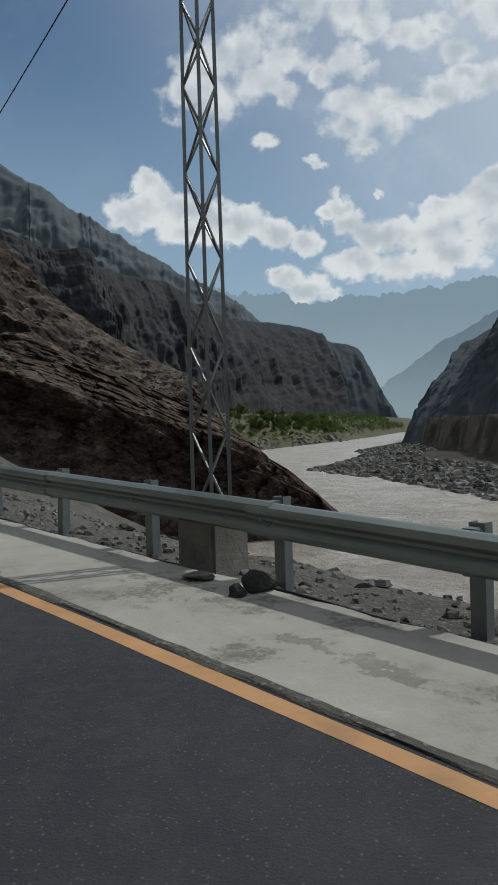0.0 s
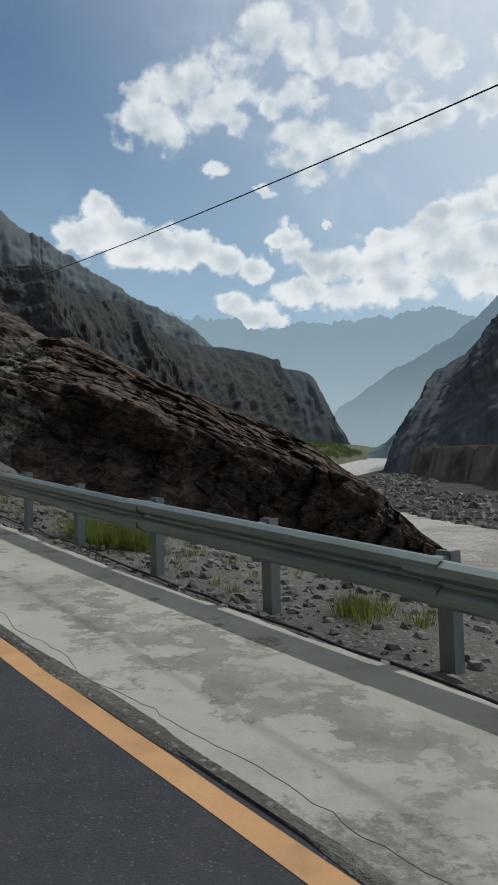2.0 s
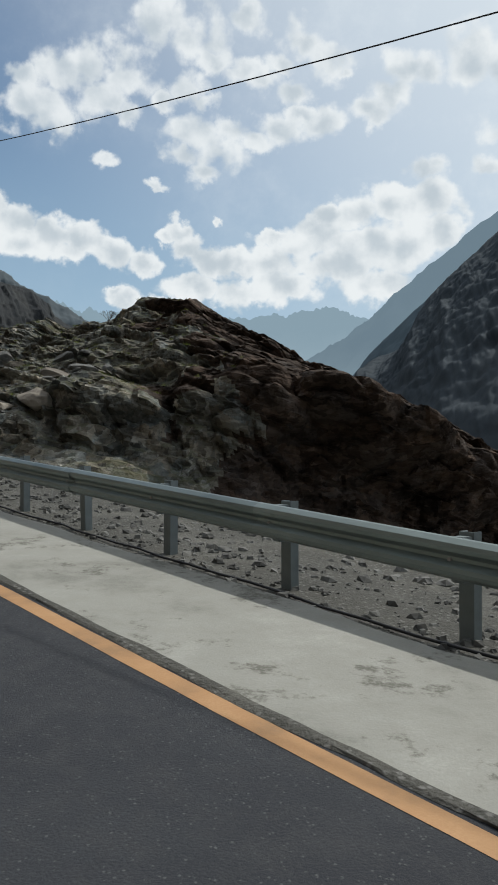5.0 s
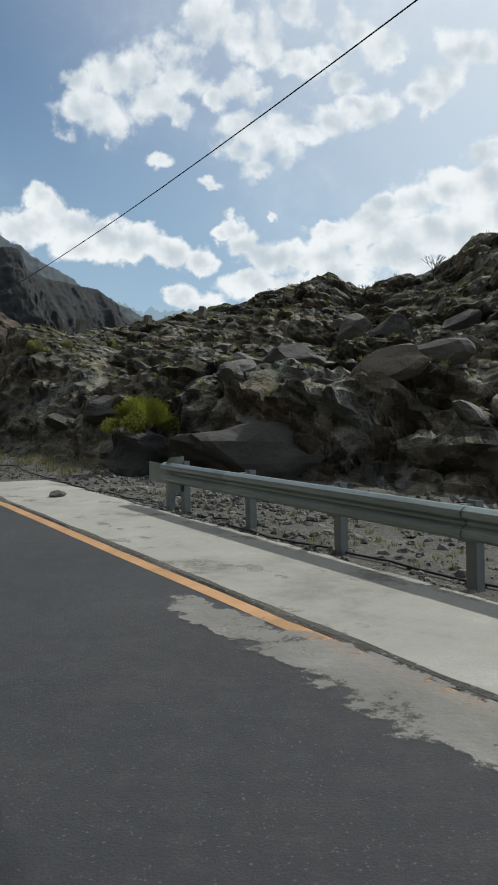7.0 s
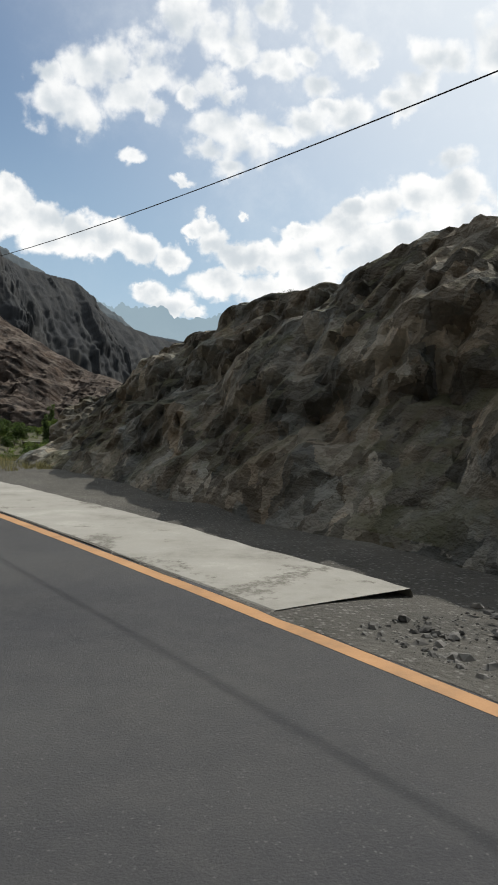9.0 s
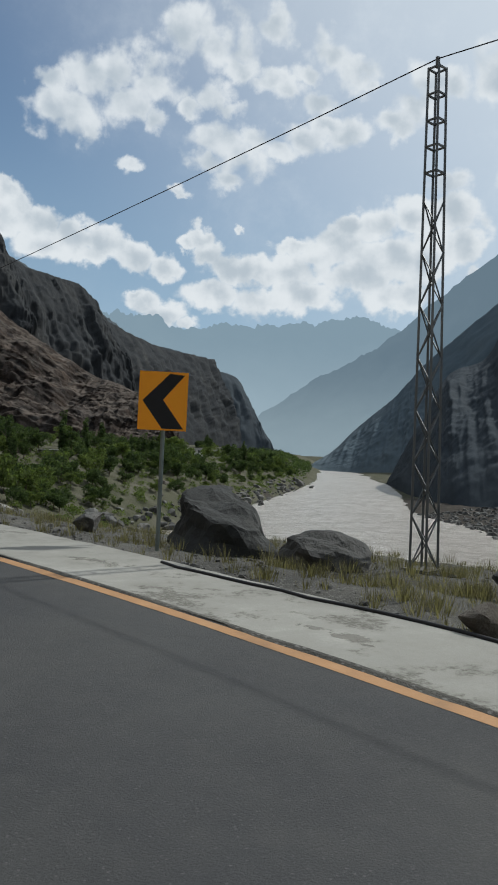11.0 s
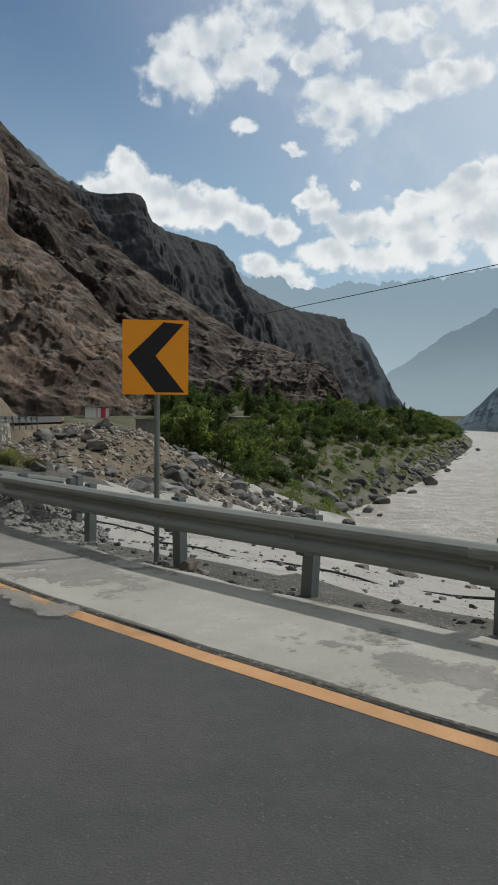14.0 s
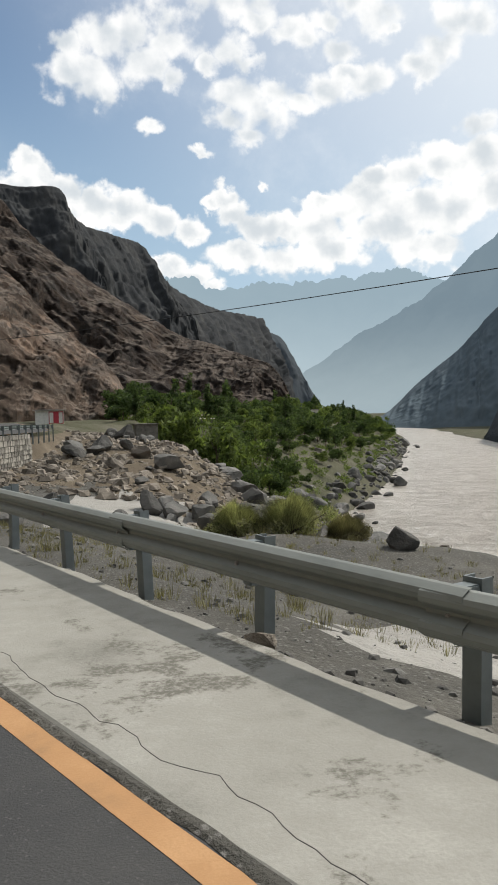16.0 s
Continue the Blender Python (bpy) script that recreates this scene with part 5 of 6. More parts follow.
HILL_ROCKS = [(-49.0, 108.2, 6.2, 0.8, 0.3), (-47.0, 108.5, 6.2, 1.3, 1.9), (-51.6, 109.2, 8.3, 1.0, 2.9), (-50.2, 110.5, 6.9, 1.1, 2.2),
              (-53.0, 112.5, 9.6, 0.8, 0.7), (-55.5, 113.3, 9.4, 0.8, 1.5), (-50.0, 114.5, 10.6, 0.9, 2.0), (-46.0, 113.0, 9.8, 1.1, 0.1), (-58.5, 115.5, 8.2, 0.5, 1.1)]
for k, (x_, y_, z_, sz, tn) in enumerate(HILL_ROCKS):
    put_rock((PALE_ROCKS + ROCKS)[k % 7], "boulder", (x_, y_, on_hill(x_, y_, z_)), sz, tn, 0.2, 0.35, "weathered grey-brown boulder at foot of rock face", "boulder", "boulders below the rock face", (1.2, 1, 0.9))
WEDGE = rock_data("boulder", 131, M_STONE, 12, 0.62, 4, 0.14)
put_rock(WEDGE, "boulder", (-54.9, 110.2, 6.75), 2.25, 0.15, 0.06, 0.28, "large wedge-shaped grey boulder behind guard rail end", "boulder", "", (1.15, 0.75, 0.85))
# dark rock added in place of the shaded hollow under the bush
put_rock(DARK_BIG, "boulder", (-57.5, 111.5, 7.1), 1.3, 0.9, 0.1, 0.30, "dark boulder added for the shaded hollow below the yellow-green bush", "boulder", "", (1.1, 0.9, 1.0))
put_rock(rock_data("boulder", 133, M_STONE, 13, 0.70, 4, 0.16), "boulder", (-57.9, 114.6, on_hill(-57.9, 114.6, 9.5) - 0.9), 1.15, 0.4, 0.2, 0.25, "blue-grey block of rock with broken face", "boulder", "", (1.25, 0.9, 1.0))
rh_ = np.random.RandomState(77)
k = 0
while k < 46:
    x_, y_ = -60 + 17 * rh_.rand(), 108 + 12 * rh_.rand()
    z_ = on_hill(x_, y_, -99)
    sz = 0.22 + 0.75 * rh_.rand() ** 2.2
    tn = rh_.rand() * 6
    if z_ < 0 or hill_slope(x_, y_) < 0.6:
        continue
    put_rock((ROCKS + PALE_ROCKS)[k % 11], "boulder", (x_, y_, z_), sz, tn, 0.35 * rh_.rand(), 0.42, "broken grey rock lying on the hill slope", "boulder", "rocks on the hill slope", (1.2, 1, 0.8))
    k += 1


# ---- small stones that nobody could count ----
def pebble_field(name, places, sizes, mat, label, seed=3):
    """One mesh of many low stones."""
    r = np.random.RandomState(seed)
    base = np.array([(math.cos(i * 1.2566), math.sin(i * 1.2566), 0.0) for i in range(5)] + [(0.62 * math.cos(i * 1.571 + 0.5), 0.62 * math.sin(i * 1.571 + 0.5), 0.62) for i in range(4)] + [(0, 0, -0.5)])
    tri = np.array([(0, 1, 5), (1, 6, 5), (1, 2, 6), (2, 3, 6), (3, 7, 6), (3, 4, 7), (4, 8, 7), (4, 0, 8), (0, 5, 8), (5, 6, 7), (5, 7, 8)] + [((i + 1) % 5, i, 9) for i in range(5)])
    nb = len(base)
    n = len(places)
    a = r.rand(n) * 6.28
    c, s = np.cos(a), np.sin(a)
    q = base[None] * (0.7 + 0.6 * r.rand(n, nb, 1)) * np.array([1, 0.75, 0.8])
    x_ = q[:, :, 0] * c[:, None] - q[:, :, 1] * s[:, None]
    y_ = q[:, :, 0] * s[:, None] + q[:, :, 1] * c[:, None]
    v = np.stack([x_, y_, q[:, :, 2]], -1) * np.asarray(sizes)[:, None, None] + np.asarray(places)[:, None, :]
    f = (tri[None] + nb * np.arange(n)[:, None, None]).reshape(-1, 3)
    return tagged(mesh_ob(name, v.reshape(-1, 3), f.tolist(), mat), label, "stones", kind="stuff")


r_ = np.random.RandomState(11)


def scatter(n, s0, s1, d0, d1, power=1.6):
    s = s0 + (s1 - s0) * r_.rand(n)
    d = d0 + (d1 - d0) * r_.rand(n) ** power
    return s, d


s_, d_ = scatter(30000, -6, 122, 1.78, 9, 1.7)
pebble_field("roadside_stones", ground_at(s_, d_), 0.014 + 0.08 * r_.rand(30000) ** 3.2 * (0.6 + 0.15 * d_), M_PEBBLE, "loose grey stones on the gravel verge")
s_, d_ = scatter(9000, 125.4, 143, 0.35, 5.0, 1.3)
g_ = ground_at(s_, np.maximum(d_, 1.6))
g2_ = road(s_, d_, 0.0)
pebble_field("rubble", np.where((d_ < 1.8)[:, None], g2_, g_), 0.010 + 0.06 * r_.rand(9000) ** 4.5, M_PEBBLE, "dark rubble strip between road and rock face", 5)
s_, d_ = scatter(2600, 117.0, 125.6, 2.0, 5.2, 1.0)
pebble_field("rubble", ground_at(s_, d_), 0.012 + 0.08 * r_.rand(2600) ** 4.5, M_PEBBLE, "dark rubble below the boulders beside the concrete", 15)
s_, d_ = scatter(10000, 164, 262, 1.8, 12, 2.6)
pebble_field("verge_stones", ground_at(s_, d_), 0.010 + 0.07 * r_.rand(10000) ** 4.5, M_PEBBLE, "scattered grey stones on the silty verge", 7)
s_, d_ = scatter(8500, 285, 352, 3, 46, 1.2)
pebble_field("bank_rubble", ground_at(s_, d_), 0.06 + 0.6 * r_.rand(8500) ** 4, M_PALESTONE, "pale rubble slope below the far road", 9)
s_, d_ = scatter(2200, 160, 300, 14, 60, 1.0)
pebble_field("slope_stones", ground_at(s_, d_), 0.08 + 0.5 * r_.rand(2200) ** 4, M_PALESTONE, "stones on the slope down to the river", 10)


q = np.stack([-66 + 22 * r_.rand(7000), 107 + 20 * r_.rand(7000)], -1)
q = np.array([(a, e, on_hill(a, e, -99)) for a, e in q if hill_slope(a, e) > 0.74])
q = q[q[:, 2] > 0]
pebble_field("slope_rubble", q, 0.02 + 0.18 * r_.rand(len(q)) ** 5, M_PEBBLE, "broken stones scattered over the rock slope", 12)


# ---- gravel heaps ----
def heap(s, d, length, width, height, seed, label):
    c0 = road(s, d, -0.2)
    yaw = math.radians(bearing(s) + 90)
    n, m_ = 46, 12
    v = [(0, 0, height)]
    rr = np.random.RandomState(seed)
    for j in range(1, m_ + 1):
        for i in range(n):
            a, u = 2 * math.pi * i / n, j / m_
            v.append((length * u * math.cos(a), width * u * math.sin(a), height * math.cos(u * 1.5) ** 1.2 - 0.12 * u))
    v = np.array(v)
    v[:, 2] += (0.22 * height + 0.03) * fbm(v + seed, 2.2, 5) * np.clip(v[:, 2] + 0.2, 0, 1)
    v[:, :2] *= (1 + 0.16 * fbm(np.c_[v[:, :2] * 0.6, 0 * v[:, 2]] + seed, 1.3, 3))[:, None]
    f = [[0, 1 + i, 1 + (i + 1) % n] for i in range(n)]
    f += [[1 + (j - 1) * n + i, 1 + j * n + i, 1 + j * n + (i + 1) % n, 1 + (j - 1) * n + (i + 1) % n] for j in range(1, m_) for i in range(n)]
    ob = mesh_ob("gravel_mound", v, f, M_HEAP)
    ob.matrix_world = Matrix.Translation(c0) @ Matrix.Rotation(yaw, 4, "Z")
    k = 2600
    u = rr.rand(k) ** 0.5
    a = rr.rand(k) * 6.28
    q = np.stack([length * u * np.cos(a), width * u * np.sin(a), height * np.cos(u * 1.5) ** 1.2 - 0.10 * u + 0.025 + 0.03 * rr.rand(k)], -1)
    st = pebble_field("heap_stones", q, 0.014 + 0.05 * rr.rand(k) ** 3, M_HEAP, "loose grey stones on the gravel heap", seed)
    st.matrix_world = ob.matrix_world.copy()
    return tagged(ob, label, "gravel mound")


heap(195.7, 3.95, 1.9, 1.15, 0.62, 2, "heap of grey gravel on the road verge")
heap(192.9, 3.15, 2.6, 0.55, 0.30, 8, "low ridge of gravel and earth along the verge edge")
heap(201.6, 2.95, 1.5, 0.9, 0.30, 3, "low gravel heap under the guard rail end")
heap(219.45, 2.2, 2.6, 1.3, 0.62, 4, "grey gravel heap burying the guard rail foot")
heap(199.3, 3.0, 2.4, 0.55, 0.20, 6, "low ridge of gravel along the silt")
heap(229.5, 2.1, 6.0, 0.45, 0.16, 5, "long low ridge of gravel under guard rail")

# ---- dried mud on road and shoulder ----
def breakup(m):
    """Let a thin layer fade out raggedly towards the rim of its patch."""
    nt = m.node_tree
    b_ = nt.nodes["Principled BSDF"]
    at = nd(nt, "ShaderNodeAttribute", attribute_name="cover")
    co = nd(nt, "ShaderNodeTexCoord")
    no = nd(nt, "ShaderNodeTexNoise", Scale=3.2, Detail=8.0, Roughness=0.68)
    lk(nt, co, no, 3, 0)
    v = mth(nt, "ADD", at.outputs["Fac"], mth(nt, "MULTIPLY", mth(nt, "SUBTRACT", no.outputs[0], 0.5), 2.6))
    nt.links.new(ramp(nt, v, 0.34, 0.60, 0.0, 0.9), b_.inputs["Alpha"])


for m_ in (M_MUD, M_STAIN):
    breakup(m_)


def mud_patch(s, d, ls, ld, seed, mat, label, name="mud_patch", lift=0.011):
    n = 40
    thin = 0.6 if mat is M_STAIN else 1.0
    v, cov = [road(s, d, lift)], [0.85 * thin]
    for ring in (0.35, 0.7, 1.0):
        for i in range(n):
            a = 2 * math.pi * i / n
            k = 1 + 0.25 * float(fbm([[math.cos(a) * 1.6 + seed, math.sin(a) * 1.6, seed]], 1.0, 4)[0])
            v.append(road(s + 1.25 * ls * ring * k * math.cos(a), d + 1.25 * ld * ring * k * math.sin(a), lift))
            cov.append({0.35: 0.8, 0.7: 0.5, 1.0: 0.0}[ring] * thin)
    f = [[0, 1 + i, 1 + (i + 1) % n] for i in range(n)]
    f += [[1 + q * n + i, 1 + (q + 1) * n + i, 1 + (q + 1) * n + (i + 1) % n, 1 + q * n + (i + 1) % n] for q in (0, 1) for i in range(n)]
    ob = mesh_ob(name, v, f, mat)
    at = ob.data.attributes.new("cover", "FLOAT", "POINT")
    at.data.foreach_set("value", cov)
    ob.visible_shadow = False
    return tagged(ob, label, "mud", kind="structure")


mud_patch(31.0, 0.95, 4.5, 0.55, 71.0, M_STAIN, "dark damp-looking dirt film on concrete shoulder", "stain", 0.0132)
mud_patch(38.0, 1.0, 4.0, 0.6, 74.0, M_STAIN, "dark damp-looking dirt film on concrete shoulder", "stain", 0.0141)
mud_patch(49.5, 0.95, 7.0, 0.75, 77.0, M_STAIN, "dark damp-looking dirt film on concrete shoulder", "stain", 0.0125)
mud_patch(111.6, -0.22, 1.5, 0.45, 2.0, M_MUD, "dried grey mud washed across road edge")
mud_patch(113.2, -0.35, 0.9, 0.25, 5.0, M_MUD, "dried grey mud washed across road edge")
mud_patch(105.4, -0.4, 0.9, 0.28, 9.0, M_MUD, "dried grey mud on asphalt")
for k, (s, d, ls, ld) in enumerate(((183, 0.5, 3.0, 0.35), (187, 0.8, 4.0, 0.6), (193, 1.0, 5.0, 0.9), (199, 0.9, 4.5, 0.8), (207, 0.8, 4.0, 0.7), (217, 0.9, 3.2, 0.9), (222, 1.0, 3.0, 0.8), (213.5, -0.1, 0.8, 0.16),
                                    (221.6, 0.0, 1.0, 0.42), (189, 0.05, 1.0, 0.12), (191.15, 0.10, 0.75, 0.2), (192.5, 0.7, 3.6, 0.5), (189.5, 1.2, 3.0, 0.6), (194.5, 1.6, 2.4, 0.6), (192.75, 0.16, 0.5, 0.12), (186, 0.0, 0.8, 0.1))):
    mud_patch(s, d, ls, ld, 20.0 + k * 3, M_MUD, "thin dried silt on the concrete shoulder", lift=0.014 + 0.0012 * k)
for k, (s, d, ls, ld) in enumerate(((3.2, 0.85, 0.7, 0.16), (2.0, 1.0, 0.5, 0.2), (1.2, 0.6, 0.35, 0.12), (27.5, 0.9, 0.6, 0.15), (61.3, 1.0, 0.3, 0.1), (60.0, 0.7, 0.4, 0.08), (103.5, 0.9, 0.5, 0.2), (106, 1.0, 0.6, 0.25),
                                    (109.5, 1.0, 0.8, 0.25), (114.5, 0.8, 0.4, 0.12), (118, 0.6, 0.5, 0.12), (176, 0.9, 0.5, 0.15), (172, 0.7, 0.6, 0.12), (231, 0.9, 0.9, 0.25), (226, 0.6, 0.8, 0.2))):
    mud_patch(s, d, ls, ld, 60.0 + k * 3, M_STAIN, "darker mud stain on concrete shoulder", "stain", 0.013)

# ---- cracks and cables on the ground ----
def ground_line(name, s0, s1, d, amp, r, mat, label, cat, step=0.35, lift=0.012, seed=0, fn=None):
    q = []
    for s in np.arange(s0, s1, step):
        e = d + amp * float(fbm([[s * 0.5, seed, 1.7]], 1.0, 4)[0]) + 0.75 * amp * float(fbm([[s * 3.0, seed, 5.7]], 1.0, 5, 0.65)[0])
        q.append(road(s, e, lift) if fn is None else fn(s, e) + np.array([0, 0, lift]))
    return tagged(curve_ob(name, q, r, mat), label, cat)


ground_line("pavement_joint", -10, 66, 0.24, 0.045, 0.004, M_CRACK, "dark crack between asphalt edge and concrete", "crack", 0.12, 0.008, 1)
ground_line("pavement_crack", 7, 60, 0.29, 0.06, 0.0026, M_CRACK, "thin crack in concrete shoulder", "crack", 0.1, 0.012, 4)
ground_line("pavement_crack", 222, 250, 0.38, 0.07, 0.0026, M_CRACK, "thin crack in concrete shoulder", "crack", 0.1, 0.012, 8)
for s in (9.9, 13.55, 20.3, 33.0, 46.5):
    q = [road(s + 0.10 * float(fbm([[d * 3, s, 0]], 1, 3)[0]), d, 0.012) for d in np.arange(0.25, 1.75, 0.06)]
    tagged(curve_ob("pavement_crack", q, 0.0022, M_CRACK), "cross crack in concrete shoulder", "crack")
ground_line("ground_cable", -12, 100, 1.84, 0.05, 0.014, M_WIRE, "black cable lying along the shoulder edge", "cable", 0.5, 0.03, 3,
            lambda s, e: ground_at(s, e + float(np.interp(s, [-12, 20, 35, 46, 52, 75, 100], [0.06, 0.10, 0.22, 0.64, 0.95, 0.5, 0.1])))[0])
ground_line("ground_cable", 113, 135, 2.3, 0.2, 0.014, M_WIRE, "black cable lying on roadside gravel", "cable", 0.5, 0.03, 6, lambda s, e: ground_at(s, e)[0])
ground_line("ground_cable", 168, 176, 1.6, 0.05, 0.022, M_WIRE, "black cable lying along the shoulder edge", "cable", 0.4, 0.02, 6, lambda s, e: road(s, e + 0.1 * math.sin(s)))
ground_line("ground_cable", 204, 250, 6.2, 0.5, 0.02, M_WIRE, "black cable lying over the pale silt", "cable", 0.6, 0.04, 12, lambda s, e: ground_at(s, e)[0])


# ---- plants ----
def leaf_cloud(name, centres, radii, count, size, mat, seed, flatten=1.0, drop=0.0):
    """Many small leaf blades spread through lumps."""
    r = np.random.RandomState(seed)
    c = np.array(centres)
    w = np.array(radii) ** 2
    pick = r.choice(len(c), count, p=w / w.sum())
    u = r.normal(size=(count, 3))
    u /= np.linalg.norm(u, axis=1)[:, None]
    rad = np.array(radii)[pick] * (0.45 + 0.6 * r.rand(count) ** 0.6)
    p = c[pick] + u * rad[:, None] * np.array([1, 1, flatten])
    a, b = r.normal(size=(count, 3)), r.normal(size=(count, 3))
    a /= np.linalg.norm(a, axis=1)[:, None]
    b -= (a * b).sum(1)[:, None] * a
    b /= np.linalg.norm(b, axis=1)[:, None]
    s = size * (0.6 + 0.8 * r.rand(count))[:, None]
    v = np.stack([p - a * s, p + b * s * 0.45, p + a * s, p - b * s * 0.45], 1).reshape(-1, 3)
    return mdata(name, v, np.arange(4 * count).reshape(-1, 4).tolist(), mat)


def trunk_data(h, r0, seed, limbs=5):
    bm = bmesh.new()
    rr = random.Random(seed)

    def limb(a, b, ra, rb):
        d = b - a
        bmesh.ops.create_cone(bm, cap_ends=False, segments=6, radius1=ra, radius2=rb, depth=d.length,
                              matrix=Matrix.Translation((a + b) / 2) @ d.to_track_quat("Z", "Y").to_matrix().to_4x4())

    top = Vector((rr.uniform(-0.1, 0.1) * h, rr.uniform(-0.1, 0.1) * h, h * 0.72))
    limb(Vector((0, 0, -0.4)), top * 0.5, r0, r0 * 0.7)
    limb(top * 0.5, top, r0 * 0.7, r0 * 0.25)
    for i in range(limbs):
        a = top * rr.uniform(0.35, 0.8)
        e = a + Vector((rr.uniform(-1, 1), rr.uniform(-1, 1), rr.uniform(0.3, 1))) * h * 0.28
        limb(a, e, r0 * 0.4, r0 * 0.12)
    me = bpy.data.meshes.new("trunk")
    bm.to_mesh(me)
    bm.free()
    me.materials.append(M_BARK)
    return me


def tree(kind, seed):
    r = np.random.RandomState(seed)
    if kind == "poplar":
        h = 9.0
        cs = [(r.normal() * 0.25, r.normal() * 0.25, z) for z in np.linspace(1.5, h - 0.6, 11)]
        rs = [0.95 - 0.065 * abs(i - 3) for i in range(11)]
        cr = leaf_cloud("crown", cs, rs, 900, 0.30, M_LEAF, seed, 1.3)
        tr = trunk_data(h, 0.14, seed, 3)
    else:
        h = 6.0
        n = 13
        cs = [(r.normal() * 1.35, r.normal() * 1.35, 2.3 + 2.9 * r.rand()) for _ in range(n)]
        rs = [0.8 + 0.7 * r.rand() for _ in range(n)]
        cr = leaf_cloud("crown", cs, rs, 1500, 0.30, M_LEAF if seed % 3 else M_LEAF2, seed, 0.8)
        tr = trunk_data(h, 0.16, seed)
    root = empty("tree")
    child("trunk", tr, root)
    child("crown", cr, root)
    return tagged(root, "tall slim green poplar among valley trees" if kind == "poplar" else "leafy green broad-crowned tree on the river terrace", "tree", "trees on the river terrace")


protos = [tree("broad", 100 + i) for i in range(7)] + [tree("poplar", 120), tree("poplar", 121)]
rt = np.random.RandomState(21)
spots = []
while len(spots) < 300:
    yy = 345 + 560 * rt.rand() ** 1.5
    lo = np.interp(yy, [345, 400, 480, 560, 780, 905], [20, 11, 14, 14, 12, 14])
    hi = np.interp(yy, [345, 400, 480, 560, 700, 905], [75, 85, 95, 85, 60, 45])
    il = lo + (hi - lo) * rt.rand()
    xx = float(bank_x(yy)) - il
    if xx > -119 - 0.104 * (yy - 338) and all((xx - a) ** 2 + (yy - b_) ** 2 > 10 for a, b_, _ in spots):
        spots.append((xx, yy, il))
for k, (xx, yy, il) in enumerate(spots):
    zz = float(valley_z(np.array([xx]), np.array([yy]))[0])
    pr = protos[7 + k % 2] if rt.rand() < 0.16 and il > 34 else protos[k % 7]
    sc = (0.75 + 1.05 * rt.rand() ** 1.4) * (1.0 if il > 24 else 0.65)
    if k < 9:
        pr = protos[k]
        pr.matrix_world = Matrix.LocRotScale(Vector((xx, yy, zz - 0.2)), Euler((0, 0, rt.rand() * 6.28)), Vector((sc, sc, sc)))
    else:
        o = copy_thing(pr, pose(xx, yy, zz - 0.2, 0, 0, rt.rand() * 360))
        o.scale = (sc, sc, sc * (0.85 + 0.3 * rt.rand()))
# undergrowth
n = 1000
yy = 340 + 560 * rt.rand(n) ** 1.4
il = 4 + 72 * rt.rand(n)
xx = bank_x(yy) - il
ok = xx > -119 - 0.104 * (yy - 338)
xx, yy = xx[ok], yy[ok]
n = len(xx)
cs = np.stack([xx, yy, valley_z(xx, yy) + 0.6], -1)
tagged(new("undergrowth", leaf_cloud("undergrowth", cs, 0.8 + 1.3 * rt.rand(n), 90000, 0.30, M_LEAF2, 8, 0.7)), "bright green scrub between trees and boulders", "scrub", kind="stuff")
n = 260
yy = 860 + 700 * rt.rand(n)
il = 8 + 60 * rt.rand(n)
xx = bank_x(yy) - il
cs = np.stack([xx, yy, valley_z(xx, yy) + 3.0], -1)
tagged(new("far_woods", leaf_cloud("far_woods", cs, 2.5 + 2.5 * rt.rand(n), 16000, 0.9, M_LEAF, 9, 1.2)), "dark green woods along the distant bank", "woods", kind="stuff")


def tuft_field(name, places, height, blades, mat, label, seed, width=0.004, spread=0.16):
    """Grass tufts: many thin bent blades."""
    r = np.random.RandomState(seed)
    n = len(places)
    p = np.repeat(np.asarray(places), blades, 0)
    k = len(p)
    a = r.rand(k) * 6.28
    out = np.stack([np.cos(a), np.sin(a), 0 * a], -1)
    side = np.stack([-np.sin(a), np.cos(a), 0 * a], -1) * width
    hh = np.repeat(np.broadcast_to(np.asarray(height, float), (n,)), blades) * (0.5 + 0.7 * r.rand(k))
    root = p + out * (spread * r.rand(k))[:, None]
    mid = root + out * (0.25 * hh)[:, None] + np.array([0, 0, 1]) * (0.6 * hh)[:, None]
    tip = root + out * (0.75 * hh * r.rand(k))[:, None] + np.array([0, 0, 1]) * hh[:, None]
    v = np.stack([root - side, root + side, mid + side * 0.8, tip, mid - side * 0.8], 1).reshape(-1, 3)
    q = np.arange(k)[:, None] * 5
    return tagged(mesh_ob(name, v, (q + np.array([[0, 1, 2, 4]])).tolist() + (q + np.array([[4, 2, 3]])).tolist(), mat), label, "grass", kind="stuff")


s_, d_ = scatter(2600, 158, 187, 2.2, 20, 1.1)
tuft_field("dry_grass", ground_at(s_, d_), 0.08 + 0.22 * r_.rand(2600) ** 1.8, 22, M_DRYGRASS, "dry yellow grass between roadside boulders", 31, 0.004, 0.16)
s_, d_ = scatter(60, 166, 176, 2.3, 7, 1.0)
tuft_field("weeds", ground_at(s_, d_), 0.2, 80, M_DRYGRASS, "dry weeds on the verge beside boulders", 37, 0.005, 0.25)
s_, d_ = scatter(1500, 240, 264, 2.5, 13, 1.3)
tuft_field("dry_grass", ground_at(s_, d_), 0.05 + 0.14 * r_.rand(1500) ** 1.8, 18, M_DRYGRASS, "sparse dry grass beyond the guard rail", 32, 0.003, 0.12)
s_, d_ = scatter(420, 40, 72, 2.6, 7, 1.2)
tuft_field("weeds", ground_at(s_, d_), 0.09, 26, M_GREENGRASS, "low green weeds in roadside gravel", 33, 0.004, 0.12)
